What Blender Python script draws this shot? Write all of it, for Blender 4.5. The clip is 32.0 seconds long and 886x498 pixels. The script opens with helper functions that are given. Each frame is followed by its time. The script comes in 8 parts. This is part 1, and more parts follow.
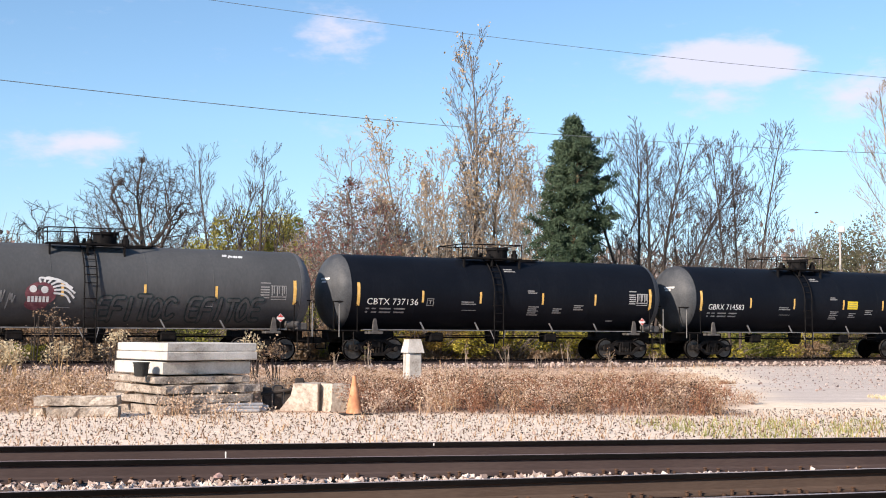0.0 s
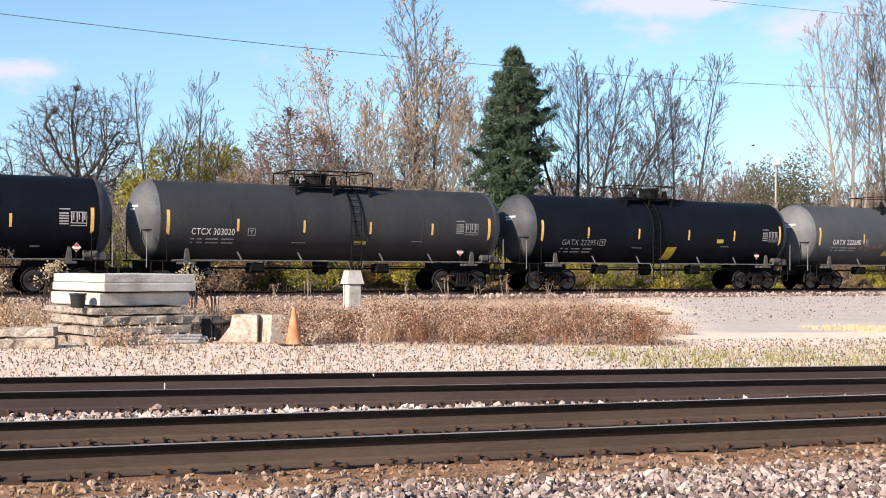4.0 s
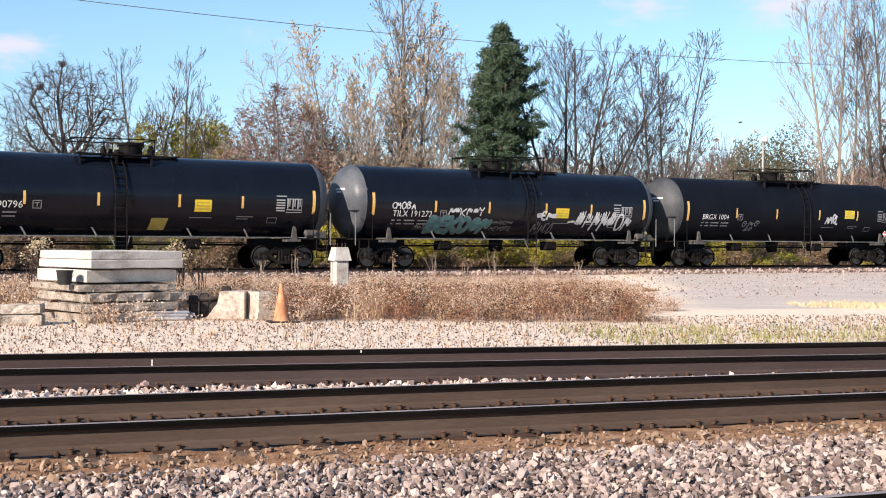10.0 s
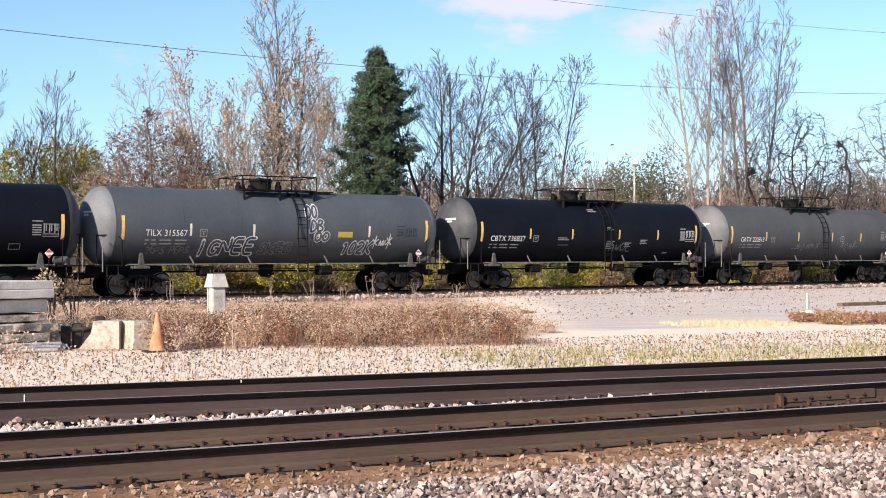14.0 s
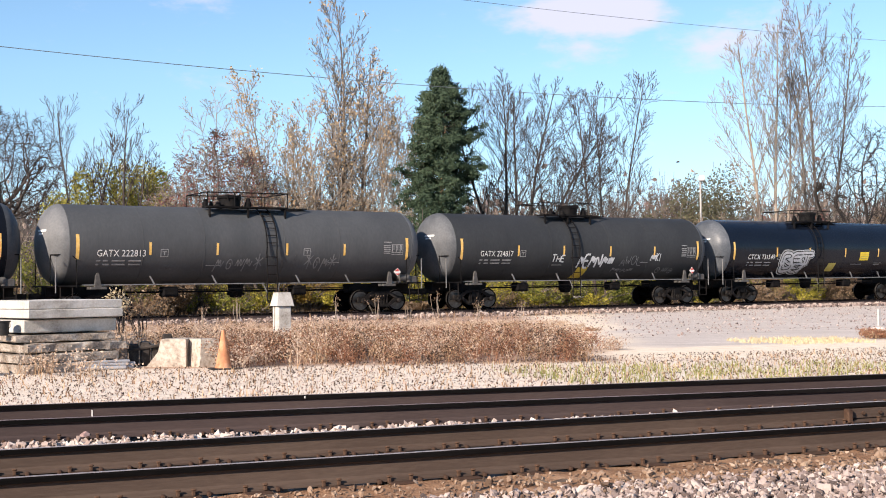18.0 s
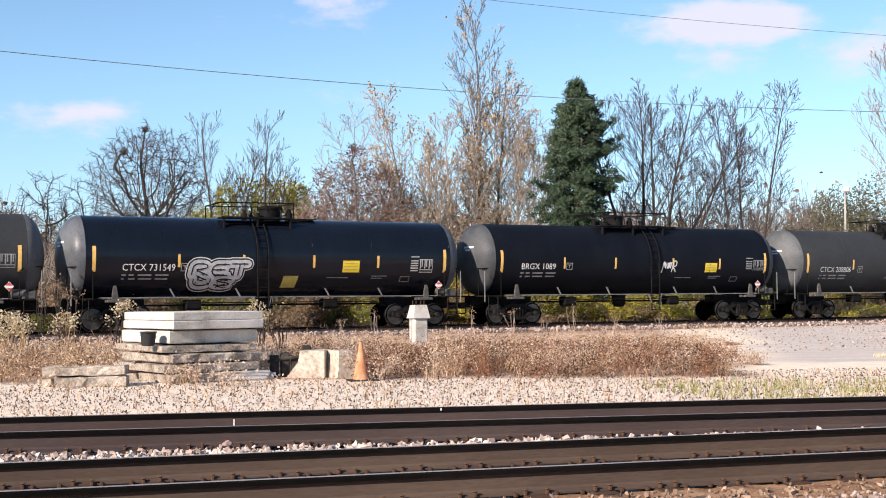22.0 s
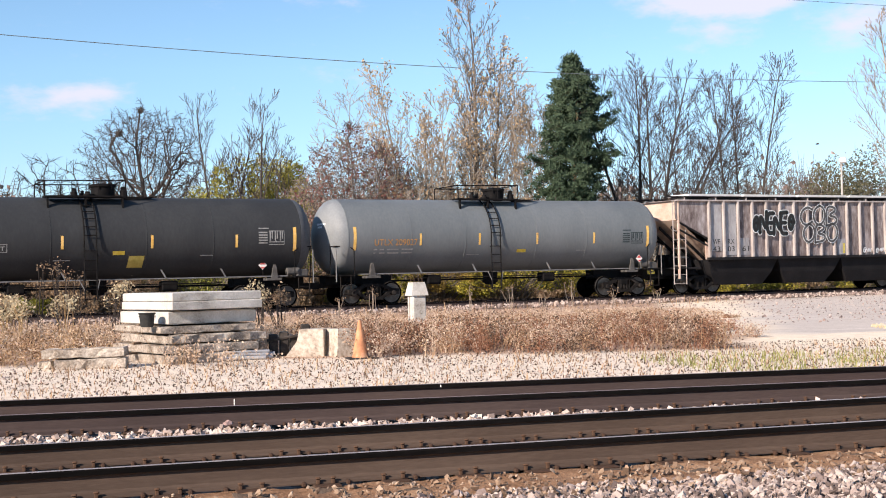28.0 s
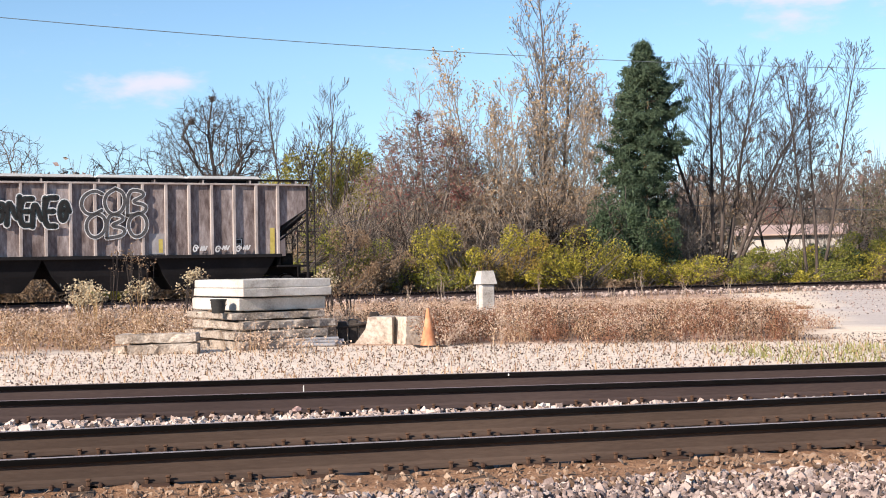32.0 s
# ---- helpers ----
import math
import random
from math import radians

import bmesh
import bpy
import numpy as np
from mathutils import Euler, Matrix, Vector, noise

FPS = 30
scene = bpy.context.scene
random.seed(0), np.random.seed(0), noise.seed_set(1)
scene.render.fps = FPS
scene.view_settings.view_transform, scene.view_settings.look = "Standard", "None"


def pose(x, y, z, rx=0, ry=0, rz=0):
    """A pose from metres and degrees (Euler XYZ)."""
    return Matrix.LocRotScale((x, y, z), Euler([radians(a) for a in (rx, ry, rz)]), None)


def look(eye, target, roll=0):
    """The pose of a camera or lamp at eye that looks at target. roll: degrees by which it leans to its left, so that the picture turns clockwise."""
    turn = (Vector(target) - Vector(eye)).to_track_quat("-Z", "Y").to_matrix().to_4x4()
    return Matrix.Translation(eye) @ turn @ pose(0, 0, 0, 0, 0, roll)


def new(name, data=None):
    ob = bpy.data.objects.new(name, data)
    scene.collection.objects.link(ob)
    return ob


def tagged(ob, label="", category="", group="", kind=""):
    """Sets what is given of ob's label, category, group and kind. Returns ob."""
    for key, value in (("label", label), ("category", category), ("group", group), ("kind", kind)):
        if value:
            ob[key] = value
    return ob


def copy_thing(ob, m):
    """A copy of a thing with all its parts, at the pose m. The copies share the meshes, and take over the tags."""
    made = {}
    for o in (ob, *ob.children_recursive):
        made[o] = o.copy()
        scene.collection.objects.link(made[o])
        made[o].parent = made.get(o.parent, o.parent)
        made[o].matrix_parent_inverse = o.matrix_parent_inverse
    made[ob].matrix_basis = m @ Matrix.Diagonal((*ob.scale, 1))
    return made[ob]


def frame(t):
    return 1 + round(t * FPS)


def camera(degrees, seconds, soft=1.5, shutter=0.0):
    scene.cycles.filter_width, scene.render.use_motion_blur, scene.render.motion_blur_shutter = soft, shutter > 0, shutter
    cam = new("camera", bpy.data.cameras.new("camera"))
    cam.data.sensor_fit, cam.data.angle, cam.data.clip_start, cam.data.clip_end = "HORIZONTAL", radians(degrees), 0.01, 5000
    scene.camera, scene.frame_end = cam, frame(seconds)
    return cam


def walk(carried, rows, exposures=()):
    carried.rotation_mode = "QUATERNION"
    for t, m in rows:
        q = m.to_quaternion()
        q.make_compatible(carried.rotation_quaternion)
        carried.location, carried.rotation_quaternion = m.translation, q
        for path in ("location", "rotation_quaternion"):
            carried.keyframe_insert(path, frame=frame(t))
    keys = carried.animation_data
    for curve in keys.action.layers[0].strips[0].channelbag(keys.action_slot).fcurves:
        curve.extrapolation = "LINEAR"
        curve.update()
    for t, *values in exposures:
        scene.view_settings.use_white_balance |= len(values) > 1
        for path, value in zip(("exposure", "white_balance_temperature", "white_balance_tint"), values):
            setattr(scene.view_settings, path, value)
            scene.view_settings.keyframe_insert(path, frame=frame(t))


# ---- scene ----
import itertools

cam = camera(38.0, 32.0, 1.0)
EYE = Vector((0.0, 0.0, 1.43))


def gaze(yaw, pitch, roll, aside=0.0, up=0.0):
    a, b = radians(yaw), radians(pitch)
    eye = EYE + Vector((aside, 0, up))
    return look(eye, eye + Vector((-math.sin(a) * math.cos(b), math.cos(a) * math.cos(b), math.sin(b))), roll)


walk(cam, [(t, gaze(*way)) for t, *way in (
    (0, -0.41, 3.75, 0.32), (0.5, -2.18, 4.18, 0.22), (1, -3.20, 4.21, 0.05), (1.5, -3.55, 3.90, -0.18), (2, -3.52, 3.42, -0.40),
    (2.5, -3.32, 2.72, -0.44), (3, -3.01, 1.74, -0.10), (3.5, -2.79, 0.70, 0.23), (5.5, -5.20, 1.07, 0.32), (6, -5.73, 1.35, -0.02),
    (6.5, -5.75, 1.37, -0.34), (7, -5.57, 1.25, -0.55), (7.5, -5.42, 1.00, -0.56), (8, -5.26, 0.64, -0.42), (8.5, -5.02, 0.29, -0.16),
    (9, -4.57, 0.01, 0.11), (9.5, -4.09, -0.24, 0.30), (10, -3.67, -0.32, 0.37), (10.5, -3.29, -0.41, 0.41), (11, -2.91, -0.72, 0.41),
    (11.5, -2.60, -1.16, 0.34), (12, -2.48, -1.37, 0.34), (12.5, -2.79, -0.93, 0.41), (13, -4.09, -0.02, 0.43),
    (13.5, -6.63, 0.64, 0.07, -0.02, 0.02), (14, -9.14, 0.70, -0.36, -0.035, 0.04), (14.5, -9.34, 0.52, -0.53, -0.04, 0.055), (15, -7.01, 0.38, -0.48, -0.045, 0.05), (15.5, -4.61, 0.13, -0.6, -0.05, 0.045),
    (17.5, -5.36, 1.32, -0.61), (18, -6.24, 1.58, -0.65), (18.5, -5.71, 1.71, -0.53), (19, -3.86, 1.84, -0.44),
    (19.5, -1.86, 1.98, -0.47), (20, -0.59, 2.02, -0.60), (20.5, -0.20, 1.99, -0.70), (21, -0.41, 2.06, -0.81),
    (21.5, -0.63, 2.25, -0.70), (22, -0.20, 2.21, -0.48), (22.5, 0.89, 1.75, -0.30), (23, 1.94, 1.10, -0.36), (23.5, 2.48, 0.74, -0.51),
    (24, 2.34, 0.86, -0.55), (24.5, 1.34, 1.29, -0.37), (25, -0.13, 1.64, -0.06), (25.5, -1.36, 1.64, -0.09), (27.5, -0.69, 1.12, -1.11),
    (28, -0.30, 1.18, -1.33), (28.5, 0.53, 1.36, -1.47), (29, 1.44, 1.62, -1.47), (29.5, 2.00, 1.84, -1.31), (30, 2.35, 1.93, -1.01),
    (30.5, 2.79, 1.82, -0.91), (31, 3.25, 1.44, -0.80), (31.5, 3.33, 0.97, -0.90), (32, 2.77, 0.73, -0.96),
)])

# ---- light ----
SUN_AZ, SUN_EL = radians(227), radians(27)        # from +x, counter-clockwise; height
sun_from = Vector((math.cos(SUN_AZ) * math.cos(SUN_EL), math.sin(SUN_AZ) * math.cos(SUN_EL), math.sin(SUN_EL)))
sun_data = bpy.data.lights.new("sun", "SUN")
sun_data.energy, sun_data.angle, sun_data.color = 5.6, radians(0.53), (1.0, 0.85, 0.715)
sun = new("sun", sun_data)
sun.matrix_world = look(sun_from * 50, (0, 0, 0))

world = bpy.data.worlds.new("sky")
scene.world = world
world.use_nodes = True
wn, wl = world.node_tree.nodes, world.node_tree.links
wn.clear()


def wnode(kind, **values):
    n = wn.new(kind)
    for k, v in values.items():
        n.inputs[int(k[1:]) if k[0] == "i" and k[1:].isdigit() else k].default_value = v
    return n


w_out, w_bg, w_sky = wn.new("ShaderNodeOutputWorld"), wn.new("ShaderNodeBackground"), wn.new("ShaderNodeTexSky")
w_sky.sky_type, w_sky.sun_disc = "NISHITA", False
w_sky.sun_elevation, w_sky.sun_rotation = SUN_EL, math.pi / 2 - SUN_AZ
w_sky.air_density, w_sky.dust_density, w_sky.ozone_density, w_sky.altitude = 1.0, 0.0, 3.0, 200
w_bg.inputs["Strength"].default_value = 0.105
# a few small fair-weather clouds, and thin haze in between
w_co = wn.new("ShaderNodeTexCoord")
w_noise = wnode("ShaderNodeTexNoise", Scale=42.0, Detail=5.0, Roughness=0.6)
w_map = wn.new("ShaderNodeMapping")
w_map.inputs["Scale"].default_value = (1, 1, 2.6)
wl.new(w_co.outputs["Generated"], w_map.inputs["Vector"])
wl.new(w_map.outputs["Vector"], w_noise.inputs["Vector"])
cloud_sum = None
for az, el, wide, high, amount in ((11.2, 11.8, 2.6, 0.85, 1.45), (13.4, 12.0, 2.4, 1.0, 1.5), (14.8, 11.5, 1.9, 0.8, 1.2), (12.6, 10.3, 2.0, 0.9, 0.75), (17.9, 10.1, 1.9, 0.9, 1.0), (20.5, 10.8, 2.6, 1.2, 0.7), (-4.4, 13.2, 2.0, 1.3, 1.0),
                                   (-16.4, 7.8, 2.6, 0.8, 0.8), (-14.6, 8.2, 1.6, 0.6, 0.85), (-11, 14.8, 3.0, 0.5, 0.5), (14.5, 8.4, 4.0, 0.6, 0.2), (-3.5, 8.9, 2.4, 0.8, 0.3),
                                   (40, 14, 9, 2, 0.8), (-45, 12, 9, 2, 0.8), (90, 20, 10, 3, 0.8), (150, 16, 10, 3, 0.8), (-110, 22, 12, 3, 0.8)):
    a, e = radians(az), radians(el)
    d = wn.new("ShaderNodeVectorMath")
    d.operation = "SUBTRACT"
    d.inputs[1].default_value = (math.sin(a) * math.cos(e), math.cos(a) * math.cos(e), math.sin(e))
    wl.new(w_co.outputs["Generated"], d.inputs[0])
    s = wn.new("ShaderNodeVectorMath")
    s.operation = "MULTIPLY"
    s.inputs[1].default_value = (0.85 / radians(wide), 0.85 / radians(wide), 0.85 / radians(high))
    wl.new(d.outputs[0], s.inputs[0])
    ln = wn.new("ShaderNodeVectorMath")
    ln.operation = "LENGTH"
    wl.new(s.outputs[0], ln.inputs[0])
    m = wn.new("ShaderNodeMapRange")
    m.inputs["From Min"].default_value, m.inputs["From Max"].default_value = 1.15, 0.0
    m.inputs["To Min"].default_value, m.inputs["To Max"].default_value = 0.0, amount
    wl.new(ln.outputs["Value"], m.inputs["Value"])
    if cloud_sum is None:
        cloud_sum = m.outputs["Result"]
    else:
        ad = wn.new("ShaderNodeMath")
        ad.operation = "ADD"
        wl.new(cloud_sum, ad.inputs[0])
        wl.new(m.outputs["Result"], ad.inputs[1])
        cloud_sum = ad.outputs[0]
w_mul = wn.new("ShaderNodeMath")                 # ragged edges: the noise eats into each cloud's rim
w_mul.operation = "MULTIPLY_ADD"
wl.new(w_noise.outputs["Fac"], w_mul.inputs[0])
w_mul.inputs[1].default_value, w_mul.inputs[2].default_value = 1.5, -0.87
w_sum = wn.new("ShaderNodeMath")
w_sum.operation = "ADD"
wl.new(w_mul.outputs[0], w_sum.inputs[0])
wl.new(cloud_sum, w_sum.inputs[1])
w_mask = wn.new("ShaderNodeMapRange")
w_mask.interpolation_type = "SMOOTHSTEP"
w_mask.inputs["From Min"].default_value, w_mask.inputs["From Max"].default_value = 0.0, 1.1
w_mask.inputs["To Min"].default_value, w_mask.inputs["To Max"].default_value = 0.0, 0.9
wl.new(w_sum.outputs[0], w_mask.inputs["Value"])
w_mix = wn.new("ShaderNodeMixRGB")
w_mix.inputs["Color2"].default_value = (5.4, 5.25, 6.3, 1)
wl.new(w_mask.outputs[0], w_mix.inputs["Fac"])
w_gain = wn.new("ShaderNodeMixRGB")
w_gain.blend_type = "MULTIPLY"
w_gain.inputs["Fac"].default_value = 1.0
w_gain.inputs["Color2"].default_value = (0.97, 1.04, 1.07, 1)
wl.new(w_sky.outputs["Color"], w_gain.inputs["Color1"])
w_sep = wn.new("ShaderNodeSeparateXYZ")          # the air near the horizon is bluer and less bright
wl.new(w_co.outputs["Generated"], w_sep.inputs[0])
w_low = wn.new("ShaderNodeMapRange")
w_low.inputs["From Min"].default_value, w_low.inputs["From Max"].default_value = 0.0, 0.16
wl.new(w_sep.outputs["Z"], w_low.inputs["Value"])
w_air = wn.new("ShaderNodeMixRGB")
w_air.inputs["Color1"].default_value, w_air.inputs["Color2"].default_value = (0.74, 0.79, 1.0, 1), (1, 1, 1, 1)
wl.new(w_low.outputs["Result"], w_air.inputs["Fac"])
w_tone = wn.new("ShaderNodeMixRGB")
w_tone.blend_type = "MULTIPLY"
w_tone.inputs["Fac"].default_value = 1.0
wl.new(w_gain.outputs["Color"], w_tone.inputs["Color1"])
wl.new(w_air.outputs["Color"], w_tone.inputs["Color2"])
wl.new(w_tone.outputs["Color"], w_mix.inputs["Color1"])
wl.new(w_mix.outputs["Color"], w_bg.inputs["Color"])
wl.new(w_bg.outputs["Background"], w_out.inputs["Surface"])
scene.view_settings.exposure = 0.65

# ---- materials ----


def material(name, ramp, scale=2.0, fine=30.0, rough=0.8, metal=0.0, bump=0.15, fine_mix=0.35, island=0.0, objects=0.0, rough_var=0.1, specular=0.2, stretch=(1, 1, 1), thin=0.0):
    """A surface whose colour wanders over the ramp: large stains, fine grain, and a shade of its own for each piece."""
    m = bpy.data.materials.new(name)
    m.use_nodes = True
    n, l = m.node_tree.nodes, m.node_tree.links
    b = n["Principled BSDF"]
    co = n.new("ShaderNodeTexCoord")
    mp = n.new("ShaderNodeMapping")
    mp.inputs["Scale"].default_value = stretch
    l.new(co.outputs["Object"], mp.inputs["Vector"])
    n1, n2 = n.new("ShaderNodeTexNoise"), n.new("ShaderNodeTexNoise")
    n1.inputs["Scale"].default_value, n1.inputs["Detail"].default_value = scale, 5
    n2.inputs["Scale"].default_value, n2.inputs["Detail"].default_value, n2.inputs["Roughness"].default_value = fine, 4, 0.65
    l.new(mp.outputs["Vector"], n1.inputs["Vector"])
    l.new(mp.outputs["Vector"], n2.inputs["Vector"])
    mix = n.new("ShaderNodeMix")
    mix.inputs["Factor"].default_value = fine_mix
    l.new(n1.outputs["Fac"], mix.inputs["A"])
    l.new(n2.outputs["Fac"], mix.inputs["B"])
    last = mix.outputs["Result"]
    spread = n.new("ShaderNodeMapRange")
    spread.inputs["From Min"].default_value, spread.inputs["From Max"].default_value = 0.3, 0.7
    l.new(last, spread.inputs["Value"])
    last = spread.outputs["Result"]
    for amount, kind, out in ((island, "ShaderNodeNewGeometry", "Random Per Island"), (objects, "ShaderNodeObjectInfo", "Random")):
        if amount:
            g = n.new(kind)
            mx = n.new("ShaderNodeMix")
            mx.inputs["Factor"].default_value = amount
            l.new(last, mx.inputs["A"])
            l.new(g.outputs[out], mx.inputs["B"])
            last = mx.outputs["Result"]
    cr = n.new("ShaderNodeValToRGB")
    els = cr.color_ramp.elements
    while len(els) < len(ramp):
        els.new(0.5)
    for i, c in enumerate(ramp):
        els[i].position = i / (len(ramp) - 1)
        els[i].color = (*c, 1)
    l.new(last, cr.inputs["Fac"])
    l.new(cr.outputs["Color"], b.inputs["Base Color"])
    b.inputs["Metallic"].default_value = metal
    b.inputs["Specular IOR Level"].default_value = specular
    rr = n.new("ShaderNodeMapRange")
    rr.inputs["To Min"].default_value, rr.inputs["To Max"].default_value = max(0.02, rough - rough_var), min(1, rough + rough_var)
    l.new(n1.outputs["Fac"], rr.inputs["Value"])
    l.new(rr.outputs["Result"], b.inputs["Roughness"])
    if bump:
        bp = n.new("ShaderNodeBump")
        bp.inputs["Strength"].default_value, bp.inputs["Distance"].default_value = bump, 0.02
        l.new(n2.outputs["Fac"], bp.inputs["Height"])
        l.new(bp.outputs["Normal"], b.inputs["Normal"])
    if thin:
        tr, ms = n.new("ShaderNodeBsdfTranslucent"), n.new("ShaderNodeMixShader")
        ms.inputs["Fac"].default_value = thin
        l.new(cr.outputs["Color"], tr.inputs["Color"])
        l.new(b.outputs["BSDF"], ms.inputs[1])
        l.new(tr.outputs["BSDF"], ms.inputs[2])
        l.new(ms.outputs["Shader"], n["Material Output"].inputs["Surface"])
    return m


M = {}
M["rail_side"] = material("rusty_rail", [(0.046, 0.031, 0.024), (0.074, 0.051, 0.0395), (0.112, 0.079, 0.061)], 1.2, 26, 0.85, stretch=(0.4, 1, 3))
M["rail_side_dark"] = material("dark_rail", [(0.034, 0.024, 0.0235), (0.055, 0.039, 0.037), (0.083, 0.06, 0.054)], 1.2, 26, 0.85, stretch=(0.4, 1, 3))
M["rail_head"] = material("worn_rail_head", [(0.2, 0.17, 0.165), (0.33, 0.285, 0.275), (0.48, 0.43, 0.415)], 1.5, 40, 0.5, 0.25, 0.05, stretch=(0.2, 3, 1))
M["rail_head_rust"] = material("rusty_rail_head", [(0.13, 0.1, 0.098), (0.22, 0.17, 0.165), (0.32, 0.26, 0.25)], 1.5, 40, 0.6, 0.3, 0.05, stretch=(0.2, 3, 1))
# dark head sides, with the shade under the rail head put into the colour
M["rail_black"] = material("shaded_black_rail_head_side", [(0.003, 0.0028, 0.0028), (0.0055, 0.005, 0.005), (0.011, 0.0095, 0.0095)], 1.5, 40, 0.95, stretch=(0.2, 3, 1), specular=0.02, rough_var=0.03)
M["tie"] = material("weathered_tie", [(0.06, 0.045, 0.035), (0.15, 0.105, 0.075), (0.27, 0.2, 0.14)], 3, 30, 0.95, bump=0.5, objects=0.3, stretch=(3, 0.6, 1))
M["steel_rust"] = material("rusty_steel", [(0.03, 0.02, 0.017), (0.065, 0.038, 0.027), (0.12, 0.07, 0.045)], 8, 60, 0.85, 0.2)
M["stone"] = material("ballast_stone", [(0.03, 0.023, 0.022), (0.12, 0.09, 0.08), (0.25, 0.19, 0.17), (0.37, 0.293, 0.26), (0.46, 0.378, 0.337), (0.62, 0.535, 0.48)], 6, 50, 0.9, bump=0.35, island=0.78)
M["stone_rust"] = material("rust_stained_stone", [(0.07, 0.045, 0.032), (0.19, 0.125, 0.086), (0.31, 0.215, 0.15), (0.46, 0.36, 0.275)], 6, 50, 0.9, bump=0.3, island=0.75)
M["stone_pale"] = material("pale_gravel", [(0.18, 0.125, 0.105), (0.38, 0.295, 0.255), (0.52, 0.43, 0.38), (0.7, 0.63, 0.57)], 6, 50, 0.9, bump=0.3, island=0.75)
M["stone_pink"] = material("pink_quartzite", [(0.24, 0.14, 0.13), (0.42, 0.29, 0.27), (0.56, 0.44, 0.42)], 6, 40, 0.9, bump=0.4)
M["concrete"] = material("weathered_concrete", [(0.2, 0.178, 0.155), (0.42, 0.392, 0.355), (0.56, 0.535, 0.5), (0.65, 0.63, 0.6)], 2.2, 28, 0.9, bump=0.35)
M["concrete_old"] = material("stained_concrete", [(0.06, 0.046, 0.036), (0.21, 0.172, 0.14), (0.42, 0.365, 0.31), (0.6, 0.545, 0.485)], 3.4, 26, 0.95, bump=0.6, fine_mix=0.5)
M["cone"] = material("faded_orange_plastic", [(0.34, 0.14, 0.075), (0.52, 0.235, 0.12), (0.64, 0.38, 0.25)], 5, 16, 0.7)
M["rubber"] = material("black_rubber", [(0.015, 0.015, 0.015), (0.03, 0.03, 0.03), (0.05, 0.048, 0.045)], 4, 30, 0.7)
M["tank_black"] = material("matte_black_paint", [(0.0042, 0.0056, 0.0092), (0.006, 0.0078, 0.0122), (0.010, 0.012, 0.0172)], 0.7, 12, 0.5, bump=0.02, stretch=(1, 1, 0.35), rough_var=0.08, specular=0.07)
M["tank_gloss"] = material("glossy_black_paint", [(0.004, 0.0058, 0.0105), (0.0055, 0.008, 0.014), (0.008, 0.011, 0.019)], 0.7, 12, 0.2, bump=0.008, stretch=(1, 1, 0.35), rough_var=0.06, specular=0.27)
M["tank_grey"] = material("weathered_grey_paint", [(0.05, 0.0535, 0.058), (0.068, 0.072, 0.077), (0.09, 0.094, 0.099)], 0.6, 12, 0.62, bump=0.02, stretch=(1, 1, 0.3), specular=0.15)
M["tank_bluegrey"] = material("blue_grey_paint", [(0.048, 0.057, 0.068), (0.064, 0.076, 0.088), (0.085, 0.097, 0.108)], 0.6, 12, 0.55, bump=0.02, stretch=(1, 1, 0.3), specular=0.25)
M["tank_light"] = material("light_grey_paint", [(0.1, 0.115, 0.125), (0.135, 0.15, 0.16), (0.17, 0.185, 0.195)], 0.6, 12, 0.5, bump=0.02, stretch=(1, 1, 0.3))
M["underframe"] = material("grimy_black_steel", [(0.0045, 0.0045, 0.005), (0.009, 0.0085, 0.009), (0.02, 0.018, 0.017)], 3, 30, 0.75, specular=0.08)
M["truck"] = material("dusty_truck_steel", [(0.006, 0.0055, 0.0055), (0.015, 0.0132, 0.0125), (0.042, 0.037, 0.034)], 4, 30, 0.8, specular=0.08)
M["wheel"] = material("wheel_steel", [(0.003, 0.0027, 0.0027), (0.005, 0.0044, 0.0043), (0.011, 0.0092, 0.0087)], 5, 40, 0.9, 0.0, specular=0.02)
M["wheel_tread"] = material("worn_wheel_tread", [(0.05, 0.045, 0.042), (0.09, 0.083, 0.078), (0.15, 0.14, 0.13)], 5, 40, 0.4, 0.8)
M["grey_bracket"] = material("light_grey_bracket", [(0.04, 0.038, 0.036), (0.08, 0.076, 0.073), (0.14, 0.134, 0.128)], 4, 30, 0.7)
M["strut"] = material("galvanised_strut", [(0.12, 0.12, 0.12), (0.2, 0.2, 0.2), (0.3, 0.3, 0.295)], 4, 30, 0.55, 0.3)
M["amber"] = material("yellow_reflector", [(0.62, 0.36, 0.08), (0.74, 0.46, 0.13), (0.8, 0.58, 0.26)], 6, 40, 0.35)
M["white_reflector"] = material("white_reflector", [(0.6, 0.55, 0.42), (0.7, 0.64, 0.5), (0.78, 0.73, 0.6)], 6, 40, 0.35)
M["yellow"] = material("yellow_decal", [(0.62, 0.44, 0.02), (0.76, 0.56, 0.04), (0.82, 0.64, 0.1)], 6, 40, 0.5)
M["yellow_old"] = material("faded_yellow_decal", [(0.34, 0.28, 0.07), (0.46, 0.38, 0.1), (0.54, 0.46, 0.16)], 6, 40, 0.6)
M["yellow_dull"] = material("dull_yellow_decal", [(0.36, 0.26, 0.03), (0.5, 0.37, 0.05), (0.58, 0.45, 0.1)], 6, 40, 0.6)
M["white"] = material("white_lettering", [(0.6, 0.6, 0.58), (0.74, 0.74, 0.72), (0.8, 0.8, 0.79)], 6, 40, 0.6)
M["panel_print"] = material("worn_white_print", [(0.26, 0.26, 0.26), (0.38, 0.38, 0.38), (0.5, 0.5, 0.49)], 6, 40, 0.7)
